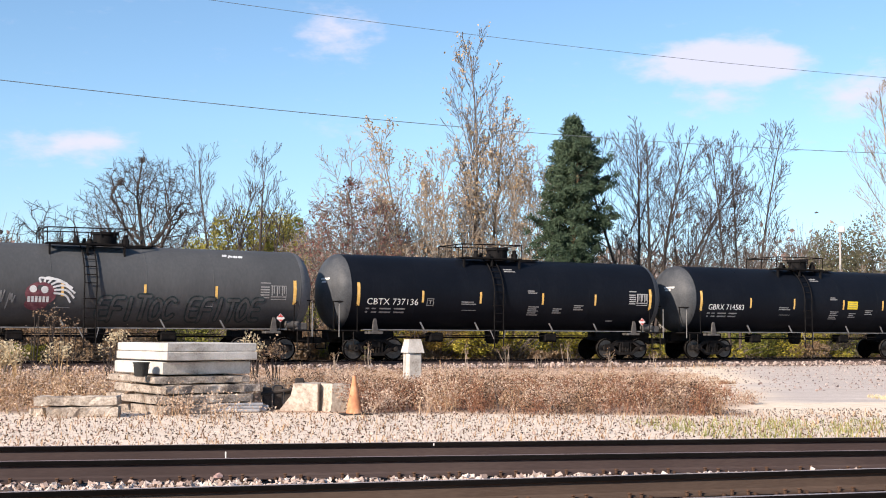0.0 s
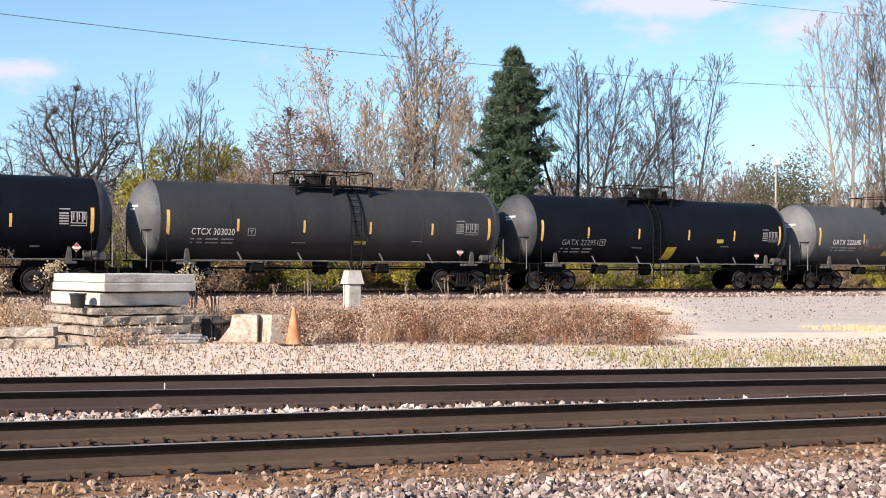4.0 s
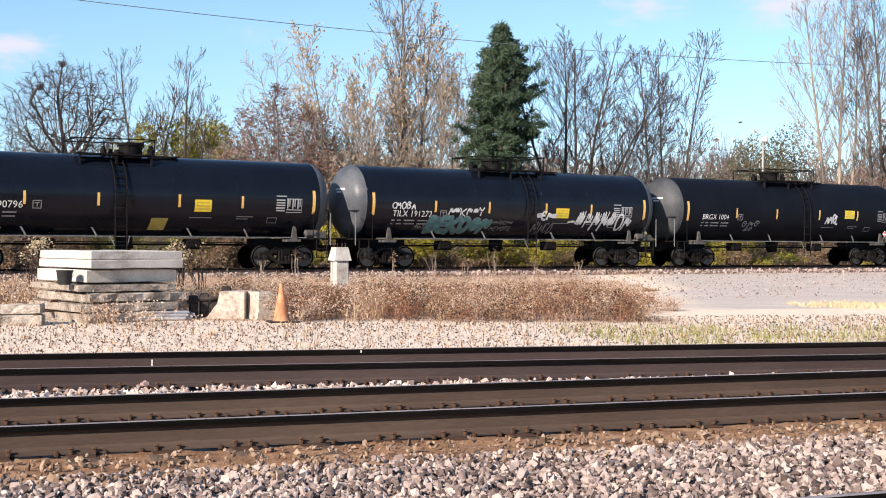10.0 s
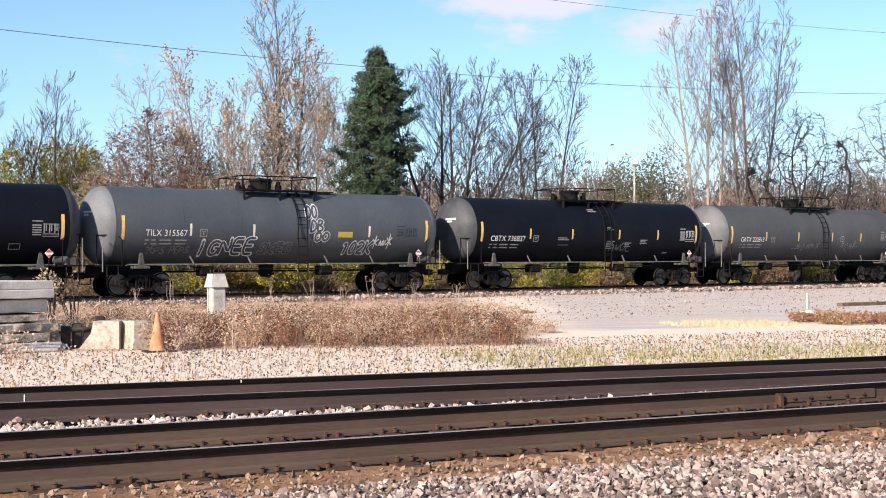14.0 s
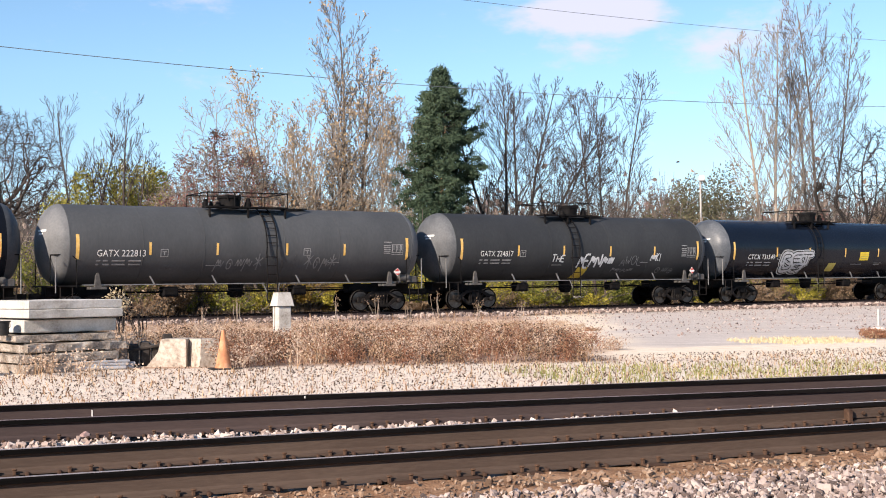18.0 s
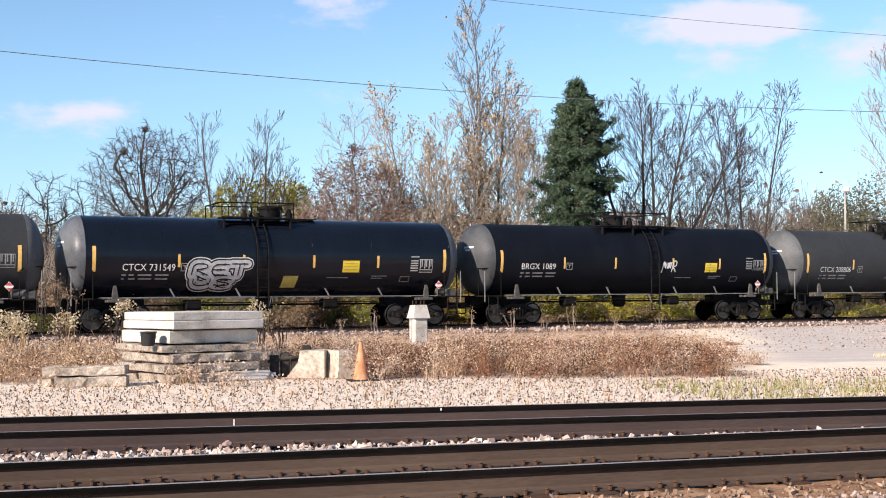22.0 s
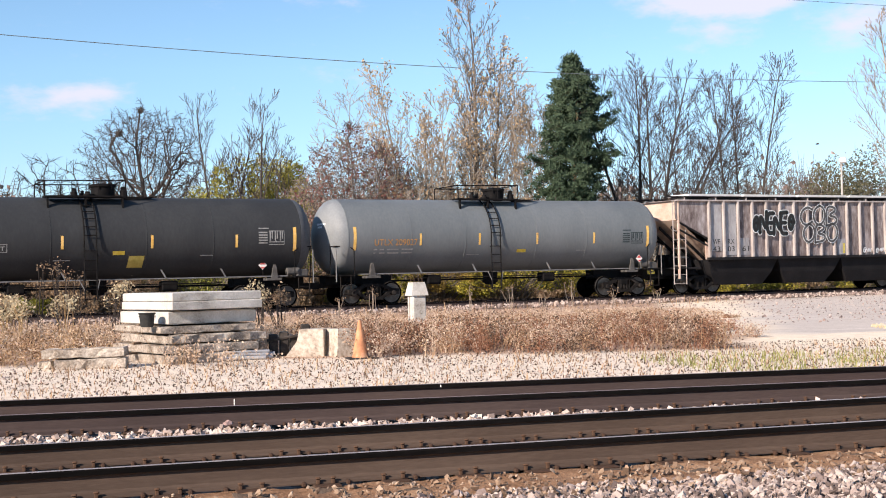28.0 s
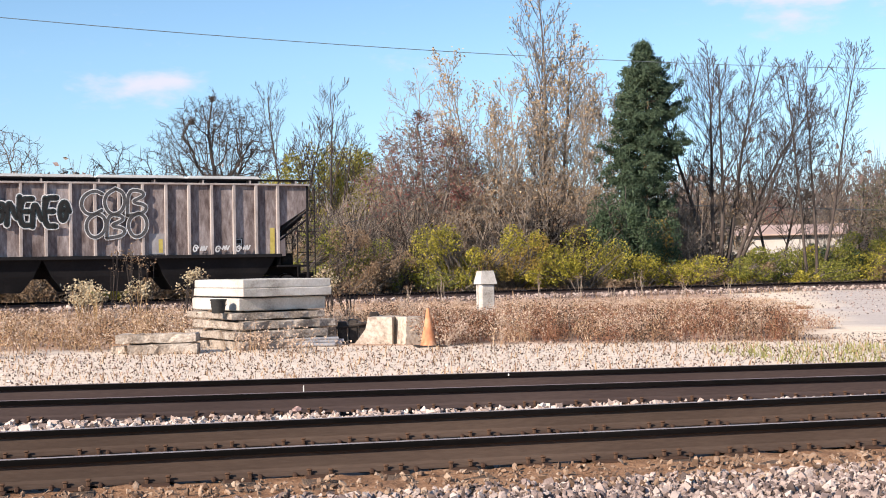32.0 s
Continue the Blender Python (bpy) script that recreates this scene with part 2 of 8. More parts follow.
M["dim"] = material("worn_stencil", [(0.14, 0.14, 0.14), (0.25, 0.25, 0.25), (0.38, 0.38, 0.37)], 6, 40, 0.7)
M["orange_letter"] = material("faded_orange_lettering", [(0.35, 0.17, 0.05), (0.46, 0.24, 0.07), (0.52, 0.3, 0.11)], 6, 40, 0.6)
M["black_paint"] = material("black_paint", [(0.012, 0.012, 0.012), (0.02, 0.02, 0.02), (0.03, 0.03, 0.03)], 6, 40, 0.6)
M["red"] = material("red_diamond", [(0.45, 0.05, 0.05), (0.55, 0.09, 0.08), (0.6, 0.16, 0.14)], 6, 40, 0.5)
M["teal"] = material("teal_spray_paint", [(0.05, 0.13, 0.14), (0.09, 0.21, 0.21), (0.16, 0.32, 0.31)], 5, 30, 0.6)
M["spray_white"] = material("white_spray_paint", [(0.35, 0.36, 0.37), (0.58, 0.59, 0.6), (0.75, 0.76, 0.77)], 5, 30, 0.6)
M["spray_grey"] = material("grey_spray_paint", [(0.1, 0.1, 0.11), (0.16, 0.165, 0.17), (0.26, 0.265, 0.27)], 5, 30, 0.6)
M["spray_dark"] = material("dark_spray_paint", [(0.015, 0.02, 0.022), (0.03, 0.045, 0.05), (0.06, 0.08, 0.085)], 5, 30, 0.6)
M["hopper"] = material("weathered_brown_hopper", [(0.045, 0.036, 0.036), (0.11, 0.085, 0.082), (0.2, 0.168, 0.164), (0.32, 0.285, 0.285), (0.44, 0.41, 0.41)], 1.3, 9, 0.85, bump=0.1, stretch=(1, 1, 0.28), fine_mix=0.5)
M["hopper_pale"] = material("pale_hopper_end", [(0.33, 0.22, 0.17), (0.5, 0.37, 0.3), (0.6, 0.49, 0.42)], 1.6, 12, 0.85, bump=0.1)
# dark steel, lowered further so that shade under the car is in its colour
M["hopper_under"] = material("shaded_hopper_steel", [(0.006, 0.0058, 0.0068), (0.0105, 0.01, 0.0115), (0.02, 0.018, 0.019)], 1.2, 12, 0.8)
M["roof_white"] = material("white_hatch_cover", [(0.5, 0.48, 0.45), (0.68, 0.67, 0.65), (0.78, 0.77, 0.76)], 1.5, 16, 0.6)
M["bark"] = material("grey_bark", [(0.07, 0.057, 0.05), (0.14, 0.118, 0.103), (0.23, 0.2, 0.178)], 3, 20, 0.95, bump=0.4, stretch=(1, 1, 0.3))
M["bark_dark"] = material("dark_bark", [(0.022, 0.018, 0.016), (0.045, 0.037, 0.033), (0.078, 0.065, 0.058)], 3, 20, 0.95, bump=0.4, stretch=(1, 1, 0.3))
M["bark_mid"] = material("brown_grey_bark", [(0.036, 0.028, 0.025), (0.074, 0.059, 0.052), (0.13, 0.107, 0.094)], 3, 20, 0.95, bump=0.4, stretch=(1, 1, 0.3))
M["bark_pale"] = material("pale_bark", [(0.17, 0.135, 0.105), (0.31, 0.255, 0.205), (0.46, 0.395, 0.325)], 3, 20, 0.95, bump=0.4, stretch=(1, 1, 0.3))
M["pine_bark"] = material("orange_pine_bark", [(0.16, 0.09, 0.05), (0.28, 0.17, 0.1), (0.38, 0.25, 0.16)], 3, 20, 0.95, bump=0.4)
M["needles"] = material("pine_needles", [(0.024, 0.042, 0.026), (0.052, 0.082, 0.048), (0.115, 0.15, 0.09)], 0.5, 6, 0.7, bump=0, island=0.5)
M["juniper"] = material("dark_evergreen_leaf", [(0.03, 0.05, 0.028), (0.055, 0.085, 0.045), (0.085, 0.12, 0.065)], 0.5, 6, 0.7, bump=0, island=0.5)
M["leaf_dull"] = material("dull_green_leaf", [(0.05, 0.05, 0.03), (0.1, 0.1, 0.058), (0.16, 0.15, 0.09), (0.24, 0.2, 0.13)], 0.35, 4, 0.7, bump=0, island=0.6, thin=0.2)
M["leaf_yellow"] = material("yellow_leaf", [(0.045, 0.048, 0.012), (0.2, 0.19, 0.03), (0.44, 0.38, 0.06), (0.62, 0.52, 0.12)], 1.1, 5, 0.6, bump=0, island=0.6, thin=0.3)
M["leaf_green"] = material("yellow_green_leaf", [(0.04, 0.05, 0.014), (0.14, 0.155, 0.035), (0.29, 0.285, 0.06), (0.46, 0.41, 0.12)], 1.1, 5, 0.6, bump=0, island=0.55, thin=0.35)
M["leaf_olive"] = material("olive_leaf", [(0.09, 0.085, 0.022), (0.25, 0.235, 0.05), (0.43, 0.385, 0.08), (0.58, 0.48, 0.14)], 0.35, 4, 0.6, bump=0, island=0.55, thin=0.35)
M["leaf_tan"] = material("dry_tan_leaf", [(0.13, 0.08, 0.05), (0.24, 0.16, 0.1), (0.34, 0.25, 0.165), (0.45, 0.35, 0.25)], 0.35, 4, 0.8, bump=0, island=0.6, thin=0.3)
M["leaf_red"] = material("red_brown_leaf", [(0.13, 0.05, 0.046), (0.24, 0.11, 0.092), (0.34, 0.18, 0.15)], 0.35, 4, 0.8, bump=0, island=0.6, thin=0.3)
M["leaf_orange"] = material("orange_leaf", [(0.36, 0.23, 0.11), (0.56, 0.4, 0.23), (0.7, 0.56, 0.37)], 0.35, 4, 0.8, bump=0, island=0.6, thin=0.3)
M["weed"] = material("dry_weed", [(0.09, 0.05, 0.03), (0.27, 0.165, 0.1), (0.47, 0.325, 0.2), (0.64, 0.49, 0.34)], 0.4, 5, 0.9, bump=0, island=0.65, thin=0.25)
M["weed_red"] = material("russet_weed", [(0.13, 0.055, 0.035), (0.29, 0.14, 0.085), (0.42, 0.23, 0.14)], 0.4, 5, 0.9, bump=0, island=0.65, thin=0.25)
M["grass"] = material("straw_grass", [(0.22, 0.14, 0.07), (0.42, 0.29, 0.155), (0.6, 0.45, 0.28)], 0.4, 5, 0.9, bump=0, island=0.6, thin=0.3)
M["grass_green"] = material("olive_grass", [(0.16, 0.17, 0.05), (0.28, 0.28, 0.09), (0.46, 0.42, 0.19)], 0.4, 5, 0.9, bump=0, island=0.6, thin=0.3)
M["seed"] = material("pale_seed_head", [(0.36, 0.28, 0.17), (0.53, 0.44, 0.29), (0.68, 0.6, 0.44)], 0.4, 5, 0.95, bump=0, island=0.6, thin=0.3)
M["wire"] = material("cable", [(0.08, 0.1, 0.11), (0.13, 0.15, 0.16), (0.18, 0.2, 0.21)], 2, 20, 0.6)
M["pole"] = material("pale_pole", [(0.36, 0.33, 0.3), (0.47, 0.44, 0.41), (0.56, 0.53, 0.5)], 2, 20, 0.7)
M["lamp_glass"] = material("lamp_lens", [(0.75, 0.75, 0.73), (0.82, 0.82, 0.8), (0.86, 0.86, 0.85)], 2, 20, 0.2)
# pale cladding taken down by a third: the wall's shade is in this colour
M["wall_pale"] = material("shaded_pale_cladding", [(0.374, 0.34, 0.313), (0.449, 0.422, 0.394), (0.49, 0.469, 0.449)], 0.4, 6, 0.8)
M["roof_pink"] = material("sun_bleached_roof", [(0.36, 0.26, 0.22), (0.46, 0.35, 0.31), (0.54, 0.43, 0.39)], 0.4, 6, 0.85)
M["dark_glass"] = material("dark_window", [(0.015, 0.017, 0.02), (0.02, 0.022, 0.025), (0.03, 0.032, 0.035)], 1, 6, 0.1)
M["paint_mark"] = material("white_paint_mark", [(0.62, 0.6, 0.57), (0.74, 0.73, 0.7), (0.8, 0.79, 0.77)], 6, 40, 0.7)
M["tarp"] = material("dark_scrap", [(0.015, 0.013, 0.012), (0.035, 0.03, 0.028), (0.09, 0.075, 0.065)], 5, 30, 0.8)
M["pipe"] = material("grey_pipe", [(0.2, 0.2, 0.21), (0.33, 0.33, 0.35), (0.48, 0.47, 0.47)], 5, 30, 0.5, 0.2)
M["litter"] = material("fallen_leaf", [(0.03, 0.02, 0.015), (0.07, 0.045, 0.032), (0.17, 0.11, 0.075)], 0.4, 5, 0.9, bump=0, island=0.6)
M["weed_pale"] = material("bleached_weed", [(0.34, 0.24, 0.175), (0.56, 0.425, 0.325), (0.78, 0.65, 0.52)], 0.4, 5, 0.9, bump=0, island=0.65, thin=0.25)
M["straw"] = material("bleached_straw", [(0.55, 0.43, 0.24), (0.7, 0.58, 0.36), (0.8, 0.7, 0.5)], 0.4, 5, 0.9, bump=0, island=0.6, thin=0.25)
M["dirt"] = material("rust_brown_dirt", [(0.1, 0.052, 0.03), (0.22, 0.118, 0.064), (0.35, 0.205, 0.118), (0.46, 0.31, 0.2)], 3.5, 40, 0.95, bump=0.6, fine_mix=0.55)
M["tank_charcoal"] = material("charcoal_paint", [(0.026, 0.028, 0.031), (0.036, 0.0385, 0.042), (0.05, 0.053, 0.056)], 0.6, 12, 0.6, bump=0.02, stretch=(1, 1, 0.3), specular=0.12)
M["hopper_rib"] = material("rubbed_hopper_rib", [(0.2, 0.17, 0.16), (0.36, 0.32, 0.305), (0.5, 0.46, 0.44)], 2.2, 14, 0.85, bump=0.1, stretch=(1, 1, 0.3))
M["hopper_patch"] = material("cleaned_hopper_panel", [(0.16, 0.15, 0.155), (0.3, 0.29, 0.3), (0.42, 0.42, 0.43)], 1.4, 10, 0.85, bump=0.05, stretch=(1, 1, 0.4))
M["spray_silver"] = material("silver_spray_paint", [(0.3, 0.31, 0.32), (0.45, 0.46, 0.48), (0.6, 0.61, 0.63)], 5, 30, 0.5)
M["spray_maroon"] = material("maroon_spray_paint", [(0.09, 0.03, 0.04), (0.15, 0.055, 0.07), (0.24, 0.11, 0.12)], 5, 30, 0.6)
M["spray_rust"] = material("rust_spray_paint", [(0.1, 0.06, 0.04), (0.16, 0.1, 0.065), (0.22, 0.15, 0.1)], 5, 30, 0.7)
M["spray_dim"] = material("dull_spray_paint", [(0.05, 0.05, 0.052), (0.075, 0.076, 0.08), (0.11, 0.11, 0.115)], 5, 30, 0.7)
M["concrete_block"] = material("grubby_concrete", [(0.09, 0.07, 0.055), (0.34, 0.285, 0.235), (0.5, 0.44, 0.375), (0.62, 0.565, 0.495)], 4.0, 14, 0.95, bump=0.5, fine_mix=0.6)
M["tank_black_head"] = material("dusty_tank_black_end", [(0.03, 0.033, 0.038), (0.06, 0.064, 0.07), (0.1, 0.104, 0.11)], 1.1, 14, 0.5, bump=0.02, specular=0.15)
M["tank_gloss_head"] = material("dusty_tank_gloss_end", [(0.04, 0.046, 0.055), (0.085, 0.093, 0.105), (0.15, 0.157, 0.168)], 1.1, 14, 0.35, bump=0.02, specular=0.15)
M["tank_grey_head"] = material("dusty_tank_grey_end", [(0.085, 0.088, 0.092), (0.135, 0.138, 0.142), (0.19, 0.192, 0.195)], 1.1, 14, 0.6, bump=0.02, specular=0.15)
M["tank_charcoal_head"] = material("dusty_tank_charcoal_end", [(0.055, 0.058, 0.063), (0.095, 0.099, 0.105), (0.15, 0.154, 0.16)], 1.1, 14, 0.6, bump=0.02, specular=0.15)
M["tank_bluegrey_head"] = material("dusty_tank_bluegrey_end", [(0.1, 0.108, 0.118), (0.15, 0.16, 0.172), (0.2, 0.21, 0.222)], 1.1, 14, 0.55, bump=0.02, specular=0.15)
M["tank_light_head"] = material("dusty_tank_light_end", [(0.14, 0.152, 0.162), (0.19, 0.203, 0.214), (0.24, 0.252, 0.262)], 1.1, 14, 0.5, bump=0.02, specular=0.15)
M["leaf_amber"] = material("amber_leaf", [(0.16, 0.1, 0.035), (0.31, 0.21, 0.06), (0.45, 0.33, 0.09), (0.54, 0.43, 0.14)], 0.35, 4, 0.6, bump=0, island=0.55, thin=0.35)

# ---- building helpers ----


class Build:
    """Collects the faces of one mesh."""

    def __init__(self):
        self.v, self.f = [], []

    def add(self, verts, faces):
        k = len(self.v)
        self.v.extend(tuple(p) for p in verts)
        self.f.extend(tuple(i + k for i in f) for f in faces)
        return self

    def box(self, x0, x1, y0, y1, z0, z1, c=0.0, m=None):
        """A box with its long edges chamfered by c."""
        if not c:
            p = [(x, y, z) for z in (z0, z1) for y in (y0, y1) for x in (x0, x1)]
            f = [(0, 2, 3, 1), (4, 5, 7, 6), (0, 1, 5, 4), (2, 6, 7, 3), (0, 4, 6, 2), (1, 3, 7, 5)]
        else:
            p = []
            for z, s in ((z0, c), (z0 + c, 0), (z1 - c, 0), (z1, c)):
                p += [(x0 + c + s, y0 + s, z), (x1 - c - s, y0 + s, z), (x1 - s, y0 + c + s, z), (x1 - s, y1 - c - s, z),
                      (x1 - c - s, y1 - s, z), (x0 + c + s, y1 - s, z), (x0 + s, y1 - c - s, z), (x0 + s, y0 + c + s, z)]
            f = [tuple(range(7, -1, -1)), tuple(range(24, 32))]
            for r in range(3):
                f += [(r * 8 + i, r * 8 + (i + 1) % 8, r * 8 + 8 + (i + 1) % 8, r * 8 + 8 + i) for i in range(8)]
        if m is not None:
            p = [m @ Vector(q) for q in p]
        return self.add(p, f)

    def tube(self, a, b, r, r2=None, n=8, caps=True):
        a, b = Vector(a), Vector(b)
        r2 = r if r2 is None else r2
        d = (b - a).normalized()
        u = d.orthogonal().normalized()
        w = d.cross(u)
        ring = [u * math.cos(2 * math.pi * i / n) + w * math.sin(2 * math.pi * i / n) for i in range(n)]
        f = [(i, (i + 1) % n, n + (i + 1) % n, n + i) for i in range(n)]
        if caps:
            f += [tuple(range(n - 1, -1, -1)), tuple(range(n, 2 * n))]
        return self.add([a + q * r for q in ring] + [b + q * r2 for q in ring], f)

    def path(self, points, r, n=6):
        for a, b in zip(points, points[1:]):
            self.tube(a, b, r, n=n)
        return self

    def spin(self, profile, axis="x", n=32, centre=(0, 0, 0)):
        """Turns a profile of (along, radius) about an axis."""
        cx, cy, cz = centre
        p = []
        for s, r in profile:
            for i in range(n):
                a = 2 * math.pi * i / n
                q, w = r * math.cos(a), r * math.sin(a)
                p.append({"x": (cx + s, cy + q, cz + w), "y": (cx + q, cy + s, cz + w), "z": (cx + q, cy + w, cz + s)}[axis])
        f = []
        for k in range(len(profile) - 1):
            for i in range(n):
                j = (i + 1) % n
                q = (k * n + i, k * n + j, k * n + n + j, k * n + n + i)
                f.append(q if axis != "y" else q[::-1])
        f = [q[::-1] for q in f]
        f.append(tuple(range(n)) if axis != "y" else tuple(range(n - 1, -1, -1)))
        e = (len(profile) - 1) * n
        f.append(tuple(range(e + n - 1, e - 1, -1)) if axis != "y" else tuple(range(e, e + n)))
        return self.add(p, f)

    def prism(self, outline, y0, y1):
        """An outline in x and z, pushed from y0 to y1."""
        n = len(outline)
        p = [(x, y0, z) for x, z in outline] + [(x, y1, z) for x, z in outline]
        f = [(i, (i + 1) % n, n + (i + 1) % n, n + i) for i in range(n)]
        return self.add(p, f + [tuple(range(n - 1, -1, -1)), tuple(range(n, 2 * n))])

    def mesh(self, name, mat, smooth=False):
        me = bpy.data.meshes.new(name)
        me.from_pydata(self.v, [], self.f)
        bm = bmesh.new()
        bm.from_mesh(me)
        bmesh.ops.recalc_face_normals(bm, faces=bm.faces)
        bm.to_mesh(me)
        bm.free()
        me.materials.append(mat)
        if smooth:
            me.shade_smooth()
            me.set_sharp_from_angle(angle=radians(35))
        return me

    def part(self, name, mat, parent=None, label="", smooth=False, m=None):
        ob = new(name, self.mesh(name, mat, smooth))
        ob.parent = parent
        if m is not None:
            ob.matrix_basis = m
        if label:
            tagged(ob, label)
        return ob


def empty(name, m=None):
    ob = new(name)
    ob.empty_display_size = 0.2
    if m is not None:
        ob.matrix_basis = m
    return ob


def raw_mesh(name, verts, faces, mat, smooth=False):
    """A large mesh straight from arrays: verts (n, 3), faces (k, 3 or 4)."""
    verts, faces = np.asarray(verts, np.float32), np.asarray(faces, np.int32)
    me = bpy.data.meshes.new(name)
    k, s = faces.shape
    me.vertices.add(len(verts))
    me.vertices.foreach_set("co", verts.ravel())
    me.loops.add(k * s)
    me.loops.foreach_set("vertex_index", faces.ravel())
    me.polygons.add(k)
    me.polygons.foreach_set("loop_start", np.arange(k, dtype=np.int32) * s)
    me.update(calc_edges=True)
    me.materials.append(mat)
    if smooth:
        me.shade_smooth()
    else:
        me.shade_flat()
    return me


def limbs_mesh(name, a, b, ra, rb, mat, n=4):
    """Many tapered twigs as one mesh: from a to b (k, 3), radii ra to rb (k)."""
    a, b, ra, rb = (np.asarray(q, float) for q in (a, b, ra, rb))
    d = b - a
    d /= np.linalg.norm(d, axis=1)[:, None] + 1e-9
    h = np.where(np.abs(d[:, 2:3]) < 0.9, (0.0, 0.0, 1.0), (1.0, 0.0, 0.0))
    u = np.cross(d, h)
    u /= np.linalg.norm(u, axis=1)[:, None] + 1e-9
    w = np.cross(d, u)
    t = 2 * np.pi * np.arange(n) / n
    ring = u[:, None] * np.cos(t)[None, :, None] + w[:, None] * np.sin(t)[None, :, None]
    v = np.concatenate([a[:, None] + ring * ra[:, None, None], b[:, None] + ring * rb[:, None, None]], 1)
    k = len(a)
    f = np.array([(i, (i + 1) % n, n + (i + 1) % n, n + i) for i in range(n)])
    return raw_mesh(name, v.reshape(-1, 3), (f[None] + (np.arange(k) * 2 * n)[:, None, None]).reshape(-1, 4), mat, True)


def leaves_mesh(name, centres, size, mat, rng, aspect=0.6, up=0.3, jitter=0.4):
    """Many small leaves, each a bent four-sided blade, turned at random."""
    c = np.asarray(centres, float)
    k = len(c)
    u = rng.normal(size=(k, 3))
    u /= np.linalg.norm(u, axis=1)[:, None]
    h = rng.normal(size=(k, 3))
    h[:, 2] += up
    w = np.cross(u, h)
    w /= np.linalg.norm(w, axis=1)[:, None] + 1e-9
    nrm = np.cross(u, w)
    s = size * (1 + jitter * rng.uniform(-1, 1, k))[:, None]
    v = np.stack([c - u * s * 0.5, c + w * s * 0.5 * aspect + nrm * s * 0.12, c + u * s * 0.5, c - w * s * 0.5 * aspect + nrm * s * 0.12], 1)
    return raw_mesh(name, v.reshape(-1, 3), np.arange(k * 4).reshape(-1, 4), mat)


def blades_mesh(name, base, height, lean, width, mat, rng):
    """Many upright blades or stalks, each a thin bent strip."""
    base, height = np.asarray(base, float), np.asarray(height, float)
    k = len(base)
    a = rng.uniform(0, 2 * np.pi, k)
    side = np.stack([np.cos(a), np.sin(a), 0 * a], 1) * (width * rng.uniform(0.6, 1.3, k))[:, None]
    b = rng.uniform(0, 2 * np.pi, k)
    off = np.stack([np.cos(b), np.sin(b), 0 * b], 1) * (height * lean * rng.uniform(0, 1, k))[:, None]
    mid = base + off * 0.35 + np.array([0, 0, 1]) * (height * 0.55)[:, None]
    top = base + off + np.array([0, 0, 1]) * height[:, None]
    v = np.stack([base - side, base + side, mid + side * 0.8, mid - side * 0.8, top + side * 0.35, top - side * 0.35], 1)
    f = np.array([(0, 1, 2, 3), (3, 2, 4, 5)])
    return raw_mesh(name, v.reshape(-1, 3), (f[None] + (np.arange(k) * 6)[:, None, None]).reshape(-1, 4), mat), top


# corners and outward facets of a rough block, and of a twelve-cornered lump
EIGHT = np.array([(x, y, z) for z in (-1, 1) for y in (-1, 1) for x in (-1, 1)], float)
SIX = np.array([(0, 2, 3, 1), (4, 5, 7, 6), (0, 1, 5, 4), (2, 6, 7, 3), (0, 4, 6, 2), (1, 3, 7, 5)])
G = (1 + 5 ** 0.5) / 2
TWELVE = np.array([(0, s * 1, t * G) for s in (-1, 1) for t in (-1, 1)] + [(s * 1, t * G, 0) for s in (-1, 1) for t in (-1, 1)] + [(s * G, 0, t * 1) for s in (-1, 1) for t in (-1, 1)], float) / math.hypot(1, G)
TWENTY = np.array([c for c in itertools.combinations(range(12), 3) if all(np.linalg.norm(TWELVE[a] - TWELVE[b]) < 1.2 for a, b in itertools.combinations(c, 2))])
TWENTY = np.array([(a, b, c) if np.dot(np.cross(TWELVE[b] - TWELVE[a], TWELVE[c] - TWELVE[a]), TWELVE[a]) > 0 else (a, c, b) for a, b, c in TWENTY])


def stones_mesh(name, centres, size, mat, rng, flat=0.7, rich=False):
    """Many broken stones, each a jagged lump with flat facets."""
    c = np.asarray(centres, float)
    k = len(c)
    corners, facets = (TWELVE * 1.12, TWENTY) if rich else (EIGHT, SIX)
    n = len(corners)
    v = corners[None] * 0.5 * (rng.uniform(0.52, 1.2, (k, n, 1)) if rich else rng.uniform(0.6, 1.12, (k, n, 1))) + rng.normal(0, 0.09, (k, n, 3))
    v *= rng.uniform(0.55, 1.3, (k, 1, 3)) * np.array([1, 1, flat])
    q = rng.normal(size=(k, 4))
    q /= np.linalg.norm(q, axis=1)[:, None]
    w, x, y, z = q.T
    r = np.stack([1 - 2 * (y * y + z * z), 2 * (x * y - w * z), 2 * (x * z + w * y), 2 * (x * y + w * z), 1 - 2 * (x * x + z * z), 2 * (y * z - w * x),
                  2 * (x * z - w * y), 2 * (y * z + w * x), 1 - 2 * (x * x + y * y)], 1).reshape(k, 3, 3)
    v = np.einsum("kij,knj->kni", r, v) * np.asarray(size).reshape(-1, 1, 1) + c[:, None]
    return raw_mesh(name, v.reshape(-1, 3), (facets[None] + (np.arange(k) * n)[:, None, None]).reshape(-1, facets.shape[1]), mat)


